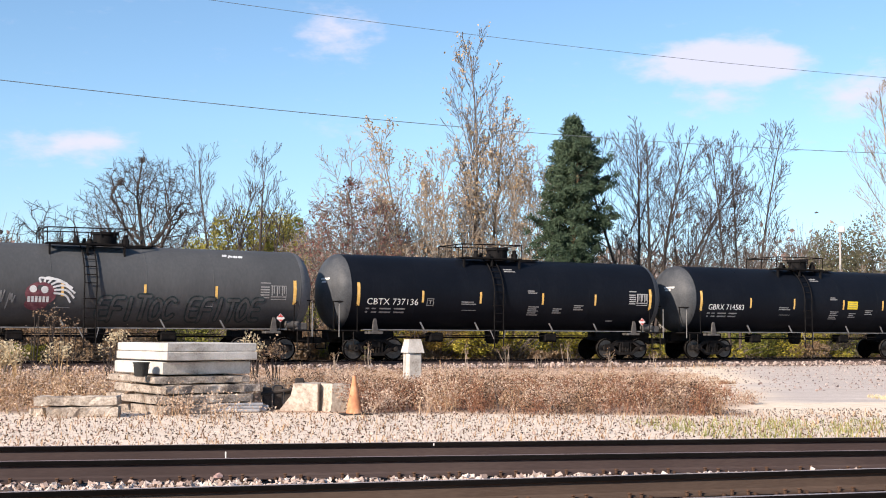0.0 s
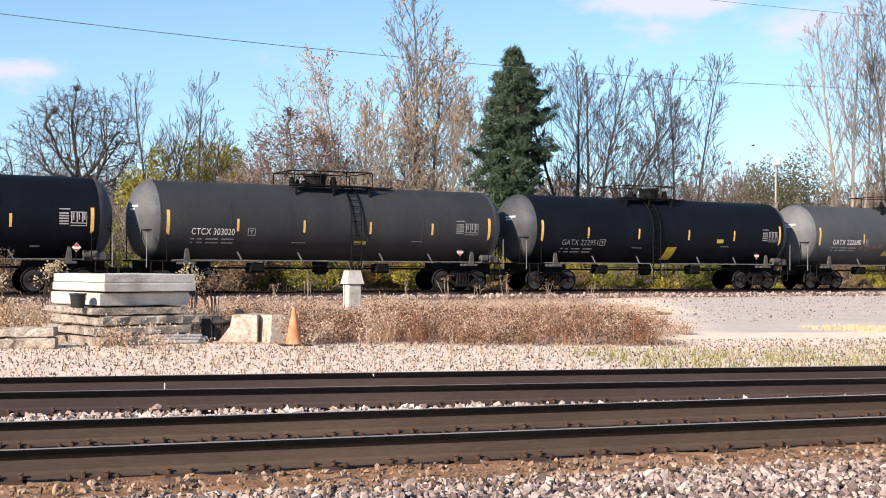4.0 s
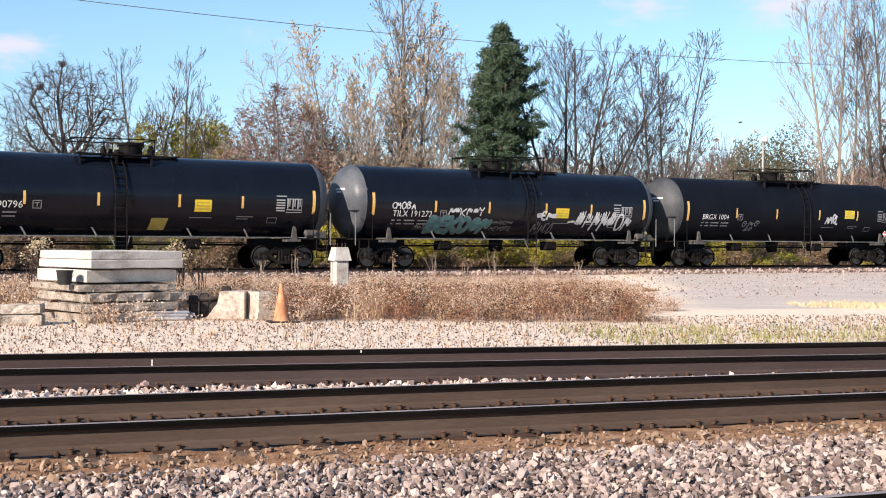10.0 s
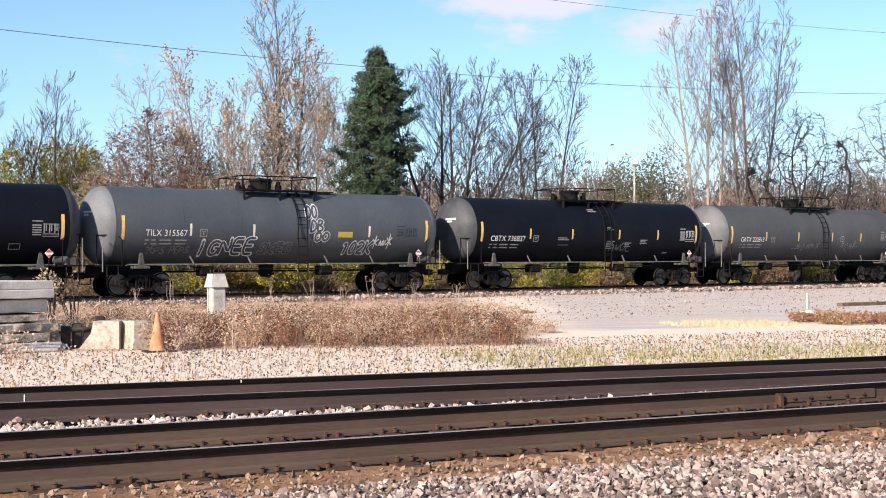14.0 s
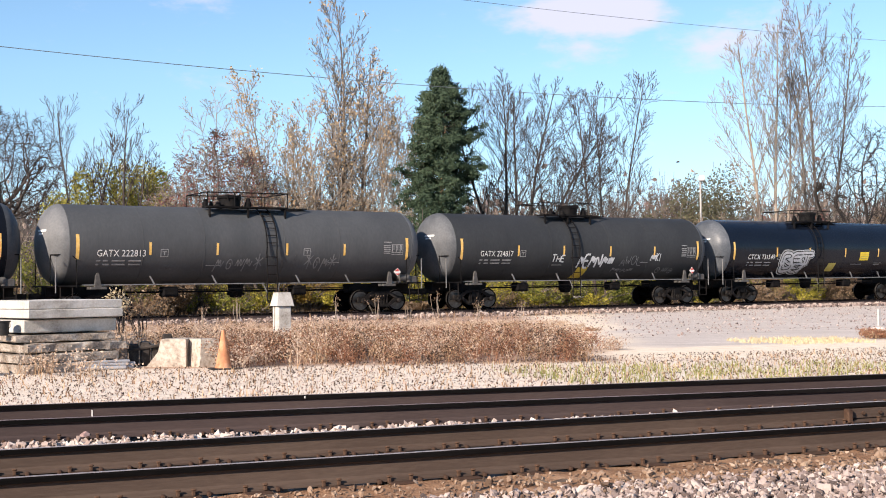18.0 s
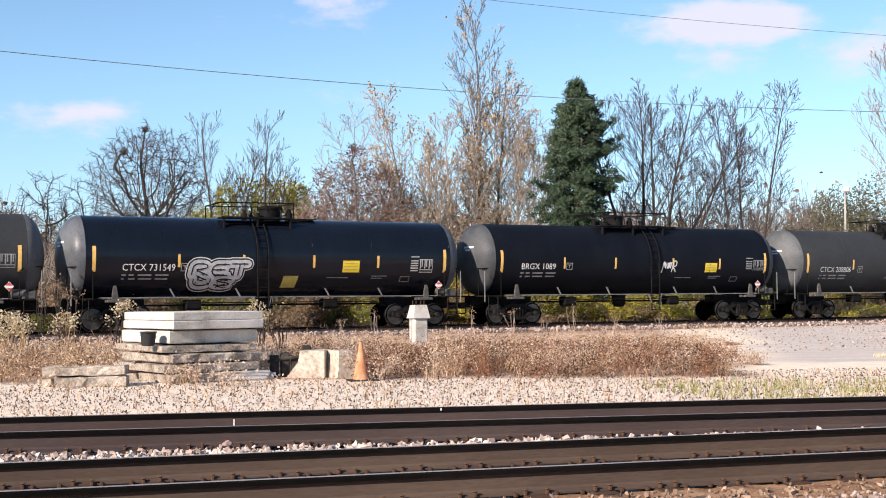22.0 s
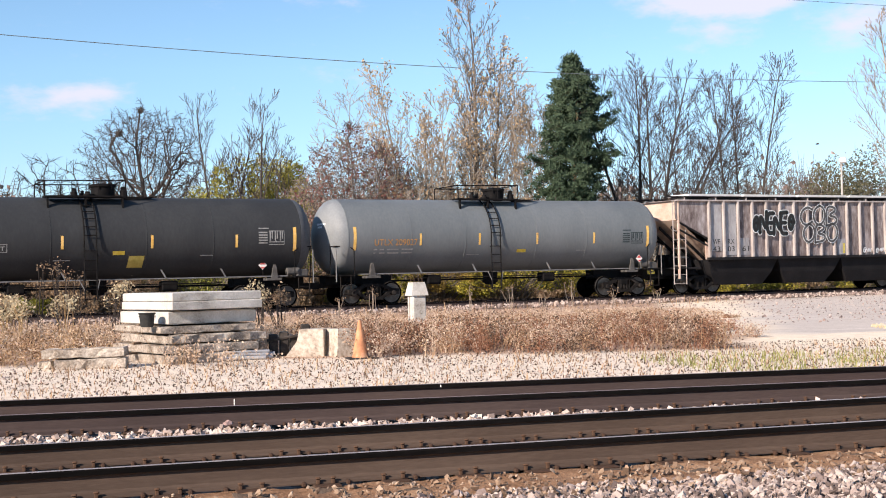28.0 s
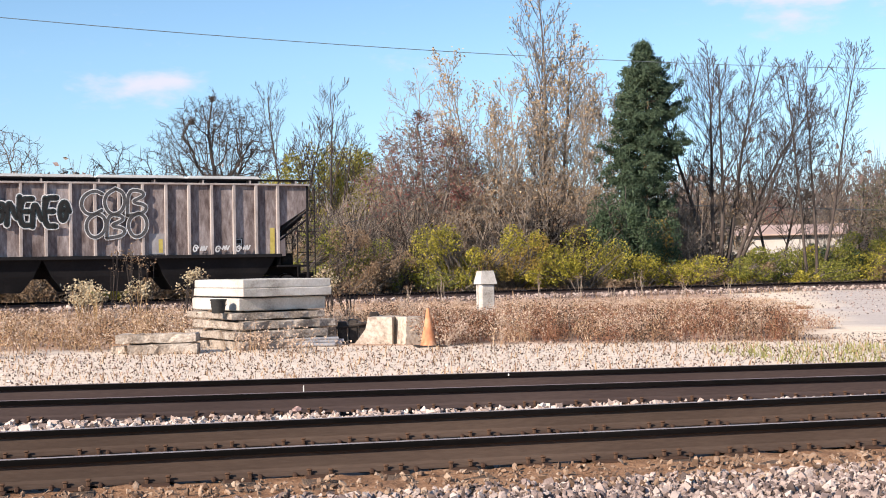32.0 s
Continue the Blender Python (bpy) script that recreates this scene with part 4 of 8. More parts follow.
def truck(car, x):
    """A three-piece bogie: cast side frames with their windows, springs, bearing caps, bolster and brake gear."""
    for s in (-1, 1):
        y0, y1 = s * 0.93, s * 1.07
        b = Build()
        up = [(-1.12, 0.40), (-1.12, 0.62), (-0.78, 0.66), (-0.42, 0.84), (0.42, 0.84), (0.78, 0.66), (1.12, 0.62), (1.12, 0.40), (0.98, 0.40), (0.94, 0.53), (0.70, 0.53), (0.38, 0.72), (-0.38, 0.72), (-0.70, 0.53), (-0.94, 0.53), (-0.98, 0.40)]
        b.prism([(x + p, q) for p, q in up], y0, y1)
        b.prism([(x - 0.86, 0.52), (x - 0.66, 0.56), (x - 0.3, 0.3), (x - 0.3, 0.2), (x - 0.38, 0.2)], y0, y1)
        b.prism([(x + 0.86, 0.52), (x + 0.38, 0.2), (x + 0.3, 0.2), (x + 0.3, 0.3), (x + 0.66, 0.56)], y0, y1)
        b.prism([(x - 0.38, 0.19), (x + 0.38, 0.19), (x + 0.34, 0.3), (x - 0.34, 0.3)], y0 - s * 0.02, y1 + s * 0.03)
        b.box(x - 0.30, x - 0.24, min(y0, y1), max(y0, y1), 0.28, 0.74).box(x + 0.24, x + 0.30, min(y0, y1), max(y0, y1), 0.28, 0.74)
        f = b.part("side_frame", M["truck"], car, "cast steel bogie side frame", m=Matrix.Translation((0, 0, RIDE)))
        k = Build()
        for dx in (-0.15, 0.0, 0.15):
            for i in range(5):
                k.spin([(0.30 + i * 0.05, 0.065), (0.32 + i * 0.05, 0.078), (0.34 + i * 0.05, 0.065)], "z", 10, (x + dx, s * 1.02, 0))
        k.part("spring", M["truck"], f, "coil springs")
        for dx in (-0.89, 0.89):
            Build().spin([(s * 0.95, 0.11), (s * 1.1, 0.11), (s * 1.13, 0.085), (s * 1.135, 0.03)], "y", 14, (x + dx, 0, 0.457)).part("bearing_cap", M["truck"], f, "", True)
    Build().box(x - 0.2, x + 0.2, -1.1, 1.1, 0.52, 0.8, 0.03).part("bolster", M["underframe"], car, m=Matrix.Translation((0, 0, RIDE)))
    for dx in (-0.45, 0.45):
        Build().box(x + dx - 0.05, x + dx + 0.05, -0.85, 0.85, 0.3, 0.42, 0.015).part("brake_beam", M["underframe"], car, m=Matrix.Translation((0, 0, RIDE)))


def coupler(car, s):
    b = Build().box(min(s * 7.2, s * 8.2), max(s * 7.2, s * 8.2), -0.09, 0.09, 0.76, 0.96, 0.02)
    b.prism([(s * 8.15, 0.72), (s * 8.47, 0.74), (s * 8.47, 0.98), (s * 8.15, 1.0)], -0.14, 0.16)
    b.part("coupler", M["truck"], car, "knuckle coupler")


def tank_car_base(ladder, manway, deck):
    """ladder and manway: their places along the car; deck: the ends of the top platform."""
    car = empty("tank_car")
    shell = Build().spin([(-TANK_L + 2 * TANK_L * i / 12, TANK_R) for i in range(13)], "x", 56, (0, 0, TANK_Z)).part("tank", M["tank_black"], car, "", True)
    for s in (-1, 1):
        prof = [(s * (TANK_L + 0.78 * math.sin(math.pi / 2 * i / 9)), max(0.02, TANK_R * math.cos(math.pi / 2 * i / 9))) for i in range(10)]
        Build().spin(prof if s > 0 else prof[::-1], "x", 56, (0, 0, TANK_Z)).part("domed_end", M["tank_black"], car, "dusty domed tank end", True)
    # weld seams, thin raised bands round the shell
    for x in (-7.39, -4.6, -2.1, 1.35, 3.9, 7.39):
        Build().spin([(x - 0.015, TANK_R), (x - 0.012, TANK_R + 0.007), (x + 0.012, TANK_R + 0.007), (x + 0.015, TANK_R)], "x", 56, (0, 0, TANK_Z)).part("seam", M["tank_black"], shell, "", True)
    # stub sills, end platforms, bolsters
    for s in (-1, 1):
        x0, x1 = sorted((s * 5.0, s * 7.95))
        Build().box(x0, x1, -0.33, 0.33, 0.86, 1.24, 0.02).part("stub_sill", M["underframe"], car)
        x0, x1 = sorted((s * 7.0, s * 8.0))
        Build().box(x0, x1, -1.45, 1.45, 1.22, 1.28, 0.008).part("end_platform", M["underframe"], car)
        # saddle brackets, lighter plates that lean against the shell
        for y in (-1, 1):
            b = Build()
            b.prism([(s * 6.2, 1.22), (s * 6.46, 1.22), (s * 6.42, 1.62), (s * 6.37, 1.74), (s * 6.3, 1.74), (s * 6.27, 1.6)], y * 1.36, y * 1.44)
            b.box(min(s * 6.0, s * 6.62), max(s * 6.0, s * 6.62), min(y * 1.0, y * 1.46), max(y * 1.0, y * 1.46), 1.12, 1.22, 0.01)
            b.part("saddle_bracket", M["grey_bracket"], car, "light grey saddle bracket")
        # hand rails round the end
        b = Build()
        b.path([(s * 7.15, -1.48, 1.2), (s * 7.15, -1.48, 2.25), (s * 7.35, -1.46, 2.42), (s * 7.9, -1.3, 2.42), (s * 7.98, -1.0, 2.42), (s * 7.98, 1.0, 2.42), (s * 7.9, 1.3, 2.42), (s * 7.35, 1.46, 2.42), (s * 7.15, 1.48, 2.25), (s * 7.15, 1.48, 1.2)], 0.02)
        b.path([(s * 7.98, -1.0, 1.2), (s * 7.98, -1.0, 2.42)], 0.02).path([(s * 7.98, 1.0, 1.2), (s * 7.98, 1.0, 2.42)], 0.02)
        b.part("end_railing", M["underframe"], car, "thin black end railing")
        # sill steps
        for y in (-1.47, 1.47):
            b = Build().path([(s * 7.3, y, 1.2), (s * 7.3, y, 0.5), (s * 7.75, y, 0.5), (s * 7.75, y, 1.2)], 0.02).path([(s * 7.3, y, 0.85), (s * 7.75, y, 0.85)], 0.018)
            b.part("sill_step", M["truck"], car)
        for y in (-1.46,):
            Build().path([(s * 7.92, y, 1.0), (s * 7.92, y, 2.3)], 0.022).part("grab_iron", M["strut"], car)
        coupler(car, s)
        truck(car, s * 6.13)
        for dx in (-0.89, 0.89):
            wheelset(car, s * 6.13 + dx)
    # thin rail along the foot of the shell and the braces that hold it
    for y in (-1, 1):
        Build().box(-6.9, 6.9, y * 1.36 - 0.03, y * 1.36 + 0.03, 1.27, 1.31).part("side_rail", M["strut"], car, "thin grey rail along the shell")
        for x in (-4.15, -1.6, 2.05, 4.35):
            b = Build().prism([(x, 1.3), (x + 0.06, 1.3), (x - 0.12, 1.62), (x - 0.18, 1.62)], y * 1.36, y * 1.4)
            b.part("brace", M["strut"], car, "short slanting galvanised brace")
    # pipes, valve and heater lines below
    b = Build().path([(-5.2, -0.5, 0.98), (5.2, -0.5, 0.98)], 0.03).path([(-5.2, 0.6, 1.0), (5.2, 0.6, 1.0)], 0.025).path([(-4.4, -0.9, 1.08), (4.4, -0.9, 1.08)], 0.02)
    b.part("brake_pipe", M["underframe"], car)
    b = Build().spin([(0.72, 0.1), (0.74, 0.24), (1.0, 0.3), (1.3, 0.34)], "z", 14, (-0.15, 0, 0)).box(-0.5, 0.2, -0.08, 0.08, 0.82, 0.94, 0.02)
    b.part("outlet_valve", M["underframe"], car, "bottom outlet valve")
    for x in (-3.2, 2.4):
        Build().box(x - 0.3, x + 0.3, -0.75, -0.2, 0.8, 1.2, 0.04).part("brake_reservoir", M["underframe"], car)
    # ladder up the side
    def rung_line(x):
        pts = [(x, -1.62, 0.55), (x, -1.62, 2.3)]
        for i in range(10):
            a = radians(-12 + 9.6 * i)
            pts.append((x, -(TANK_R + 0.08) * math.cos(a), TANK_Z + (TANK_R + 0.08) * math.sin(a)))
        return pts
    for x in (ladder - 0.22, ladder + 0.22):
        Build().path(rung_line(x), 0.026).part("ladder_rail", M["underframe"], car)
    places = [(-1.62, z) for z in (0.6, 0.95, 1.3, 1.65, 2.0, 2.35)]
    places += [(-(TANK_R + 0.08) * math.cos(radians(-8 + 11 * i)), TANK_Z + (TANK_R + 0.08) * math.sin(radians(-8 + 11 * i))) for i in range(1, 8)]
    for y, z in places:
        Build().tube((ladder - 0.22, y, z), (ladder + 0.22, y, z), 0.017, n=6).part("rung", M["underframe"], car)
    for y0, y1, z0, z1 in ((-1.62, -1.36, 1.3, 1.3), (-1.62, -1.5, 2.3, 2.35)):
        for x in (ladder - 0.22, ladder + 0.22):
            Build().tube((x, y0, z0), (x, y1, z1), 0.022, n=6).part("ladder_bracket", M["underframe"], car)
    # the ladder's foot flares out below the rail
    for x0, x1 in ((ladder - 0.22, ladder - 0.42), (ladder + 0.22, ladder + 0.32)):
        Build().path([(x0, -1.62, 0.9), (x1, -1.62, 1.3)], 0.02).part("ladder_flare", M["strut"], car)
    # top platform with railing, manway dome and valves
    p0, p1 = deck
    plat = Build().box(p0, p1, -1.12, -0.72, 4.33, 4.39).part("top_platform", M["underframe"], car, "grated top platform")
    for y0, y1 in ((-0.68, -0.52), (0.52, 0.68), (0.72, 1.12)):
        Build().box(p0, p1, y0, y1, 4.33, 4.38).part("grating", M["underframe"], plat)
    for y in (-1.1, 1.1):
        for x in (p0 + 0.1, (p0 + p1) / 2, p1 - 0.1):
            Build().box(x - 0.03, x + 0.03, min(y, y * 0.9), max(y, y * 0.9), 3.82, 4.33).part("platform_bracket", M["underframe"], plat)
    Build().prism([(p1, 4.39), (p1, 4.24), (p1 + 1.15, 4.36), (p1 + 1.15, 4.39)], -0.6, 0.6).part("walkway_ramp", M["underframe"], plat)
    rl = Build()
    for y in (-1.1, 1.1):
        rl.path([(p0, y, 4.36), (p0, y, 4.93), (p1, y, 4.95), (p1, y, 4.36)], 0.022)
        for f in (0.33, 0.66):
            rl.path([(p0 + (p1 - p0) * f, y, 4.36), (p0 + (p1 - p0) * f, y, 4.94)], 0.018)
    rl.path([(p0, -1.1, 4.93), (p0, 1.1, 4.93)], 0.022).path([(p1, -1.1, 4.95), (p1, 1.1, 4.95)], 0.022)
    rl.path([(p0, -1.1, 4.93), (p0 - 0.3, -1.1, 4.9), (p0 - 0.36, -1.1, 4.7)], 0.018)
    rl.part("railing", M["underframe"], plat, "thin pipe railing")
    dome = Build().spin([(4.25, 0.44), (4.76, 0.44), (4.78, 0.5), (4.85, 0.5), (4.88, 0.46), (4.92, 0.1)], "z", 24, (manway, 0, 0)).part("manway", M["underframe"], car, "round manway with its lid", True)
    for i in range(6):
        a = math.pi * i / 3
        Build().tube((manway + 0.5 * math.cos(a), 0.5 * math.sin(a), 4.7), (manway + 0.5 * math.cos(a), 0.5 * math.sin(a), 4.92), 0.025, n=6).part("lid_bolt", M["underframe"], dome)
    for dx, y, r, h in ((0.72, -0.25, 0.14, 0.5), (-0.72, 0.2, 0.1, 0.36), (-0.62, -0.3, 0.16, 0.3), (-1.05, 0.0, 0.12, 0.44)):
        Build().spin([(4.3, r), (4.3 + h * 0.64, r), (4.3 + h * 0.72, r * 0.65), (4.3 + h * 0.95, r * 0.65), (4.3 + h, 0.02)], "z", 12, (manway + dx, y, 0)).part("relief_valve", M["underframe"], car, "", True)
    # hand brake gear at the rear end
    b = Build().box(7.25, 7.75, -1.38, -1.0, 1.25, 1.55, 0.04).tube((6.9, -1.25, 1.45), (7.4, -1.25, 1.45), 0.16, n=14)
    b.part("brake_cylinder", M["grey_bracket"], car, "grey brake cylinder on the end platform")
    Build().spin([(0, 0.27), (0.03, 0.29), (0.06, 0.27)], "x", 18, (8.02, 0.5, 1.9)).part("hand_brake_wheel", M["underframe"], car)
    return car


def dress(car, mark="", text=(-6.2, -4.25, 2.29), ink="white", reflectors=(-4.1, -1.42, 1.55, 4.32), small="amber", symbol=-3.75, panel=(5.6, 6.62, 2.3, 2.84), panel_ink="panel_print", decals=(), placard=None, stencils="plain", tags=()):
    """Lettering, reflectors, decals and graffiti of one tank car."""
    for x in (-7.12, 7.15):
        Paint().rect(x - 0.065, x + 0.065, 2.25, 3.18).part("reflector", M["amber"], car, "long yellow reflector strip")
    for x in reflectors:
        Paint().rect(x - 0.048, x + 0.048, 2.42, 2.9).part("reflector", M[small], car)
    if mark:
        x0, x1, z = text
        Paint().text(mark, x0, z, 0.25, 1.03, x1 - x0).part("lettering", M[ink], car, "painted reporting mark and number")
        p = Paint()
        for dz, runs in ((-0.19, ((0.0, 0.16), (0.26, 0.45), (0.6, 1.1), (1.25, 1.75))), (-0.33, ((0.0, 0.1), (0.26, 0.5), (0.62, 1.12), (1.25, 1.72)))):
            for a, c in runs:
                p.rect(x0 + a, x0 + c, z + dz, z + dz + 0.055)
        p.part("stencil", M["dim"], car, "small worn stencil lines")
        Paint().border(symbol - 0.16, symbol + 0.16, z - 0.02, z + 0.28, 0.03).rect(symbol - 0.09, symbol + 0.09, z + 0.17, z + 0.2).rect(symbol - 0.018, symbol + 0.018, z + 0.05, z + 0.18).part("symbol", M["dim"], car, "small boxed letter sign")
    a, c, u, v = panel                       # a ruled test data panel: a block of lines and three tall columns
    p, k = Paint(), (c - a)
    for i in range(5):
        p.rect(a, a + 0.34 * k, u + (v - u) * (0.1 + 0.19 * i), u + (v - u) * (0.2 + 0.19 * i))
    for i in range(3):
        q = a + k * (0.42 + 0.2 * i)
        p.rect(q, q + 0.05 * k, u + (v - u) * 0.3, v).rect(q + 0.08 * k, q + 0.12 * k, u + (v - u) * 0.45, v)
    p.rect(a + 0.4 * k, c, u + (v - u) * 0.98, v + 0.02).rect(a + 0.4 * k, c, u + (v - u) * 0.18, u + (v - u) * 0.25).rect(a + 0.4 * k, c, u, u + (v - u) * 0.06).rect(c - 0.02, c, u, v)
    p.rect(a, a + 0.4 * k, v + 0.09, v + 0.13)
    p.part("data_panel", M[panel_ink], car, "ruled test data panel")
    p = Paint()
    if stencils == "many":                      # short blocks of stencilled lines
        for x0, x1, z0, n in ((-2.45, -1.75, 2.36, 2), (0.75, 1.2, 2.88, 2), (0.8, 1.35, 1.95, 5), (2.05, 2.5, 2.05, 3), (3.1, 3.6, 2.2, 3), (-0.25, 0.3, 3.78, 2)):
            for i in range(n):
                p.rect(x0, x1 - 0.12 * (i % 2), z0 + 0.085 * i, z0 + 0.085 * i + 0.045)
        p.rect(-2.4, -1.7, 2.12, 2.14).rect(5.0, 5.35, 1.72, 1.78)
    elif stencils == "plain":
        p.rect(2.0, 2.9, 2.02, 2.045).rect(3.9, 4.6, 2.08, 2.11).rect(3.9, 4.4, 2.0, 2.025).border(5.2, 5.62, 1.86, 2.08, 0.022)
    else:
        p.rect(-2.0, -1.4, 2.0, 2.03).rect(3.4, 3.9, 2.12, 2.15)
    p.part("stencil", M["dim"], car, "small worn stencil lines")
    for kind, x0, x1, z0, z1, lean in decals:
        d = Paint().rect(x0, x1, z0, z1, lean).part("decal", M[kind], car, "bright yellow warning decal" if kind == "yellow" else "faded yellow decal")
        if z1 - z0 > 0.35 and not lean:
            q = Paint(lift=0.009)
            for f in (0.2, 0.45, 0.72):
                q.rect(x0 + 0.07, x1 - 0.07, z0 + (z1 - z0) * f, z0 + (z1 - z0) * f + 0.035)
            q.part("decal_print", M["yellow_old"], d)
    if placard:
        x, proud = placard, 1.47 if placard > 6.5 else 1.16
        b = Build()
        b.add([(x - 0.17, -proud, 1.72), (x, -proud, 1.55), (x + 0.17, -proud, 1.72), (x, -proud, 1.89), (x - 0.17, 0.02 - proud, 1.72), (x, 0.02 - proud, 1.55), (x + 0.17, 0.02 - proud, 1.72), (x, 0.02 - proud, 1.89)],
              [(0, 1, 2, 3), (7, 6, 5, 4), (0, 4, 5, 1), (1, 5, 6, 2), (2, 6, 7, 3), (3, 7, 4, 0)])
        pl = b.part("placard", M["white"], car, "white and red diamond placard")
        Build().add([(x - 0.1, -proud - 0.005, 1.8), (x - 0.12, -proud - 0.005, 1.75), (x + 0.12, -proud - 0.005, 1.75), (x, -proud - 0.005, 1.87)], [(0, 1, 2, 3)]).add([(x - 0.11, -proud - 0.005, 1.66), (x, -proud - 0.005, 1.57), (x + 0.11, -proud - 0.005, 1.66)], [(0, 1, 2)]).part("placard_print", M["red"], pl)
        Build().box(x - 0.02, x + 0.02, -proud + 0.021, -proud + 0.05, 1.25, 1.8).part("placard_stem", M["underframe"], car)
    # white marking on the leading dome
    b = Build()
    for z, y0, y1 in ((3.3, -0.75, -0.1), (3.18, -0.55, -0.2)):
        v = []
        for i in range(7):
            y = y0 + (y1 - y0) * i / 6
            for q in (z, z + 0.075):
                d = math.sqrt(max(0.0, 1 - (y * y + (q - TANK_Z) ** 2) / TANK_R ** 2))
                v.append((-TANK_L - 0.785 * d - 0.006, y, q))
        b.add(v, [(2 * i, 2 * i + 1, 2 * i + 3, 2 * i + 2) for i in range(6)])
    b.part("end_marking", M["white"], car, "small white marking on the tank end")
    tagger(car, *tags)


def repaint(car, mat, end):
    for ob in car.children_recursive:
        if ob.name.startswith(("tank", "seam")):
            ob.material_slots[0].link = "OBJECT"
            ob.material_slots[0].material = mat
        elif ob.name.startswith("domed_end"):
            ob.material_slots[0].link = "OBJECT"
            ob.material_slots[0].material = end


# place of each car's middle along the train, whether its ladder stands before or behind the manway, colour, and what is painted on it
def bright(x0, x1, z0, z1):
    return ("yellow", x0, x1, z0, z1, 0.0)


def slanted(x0, x1, z0, z1, lean=0.12):
    return ("yellow_old", x0, x1, z0, z1, lean)


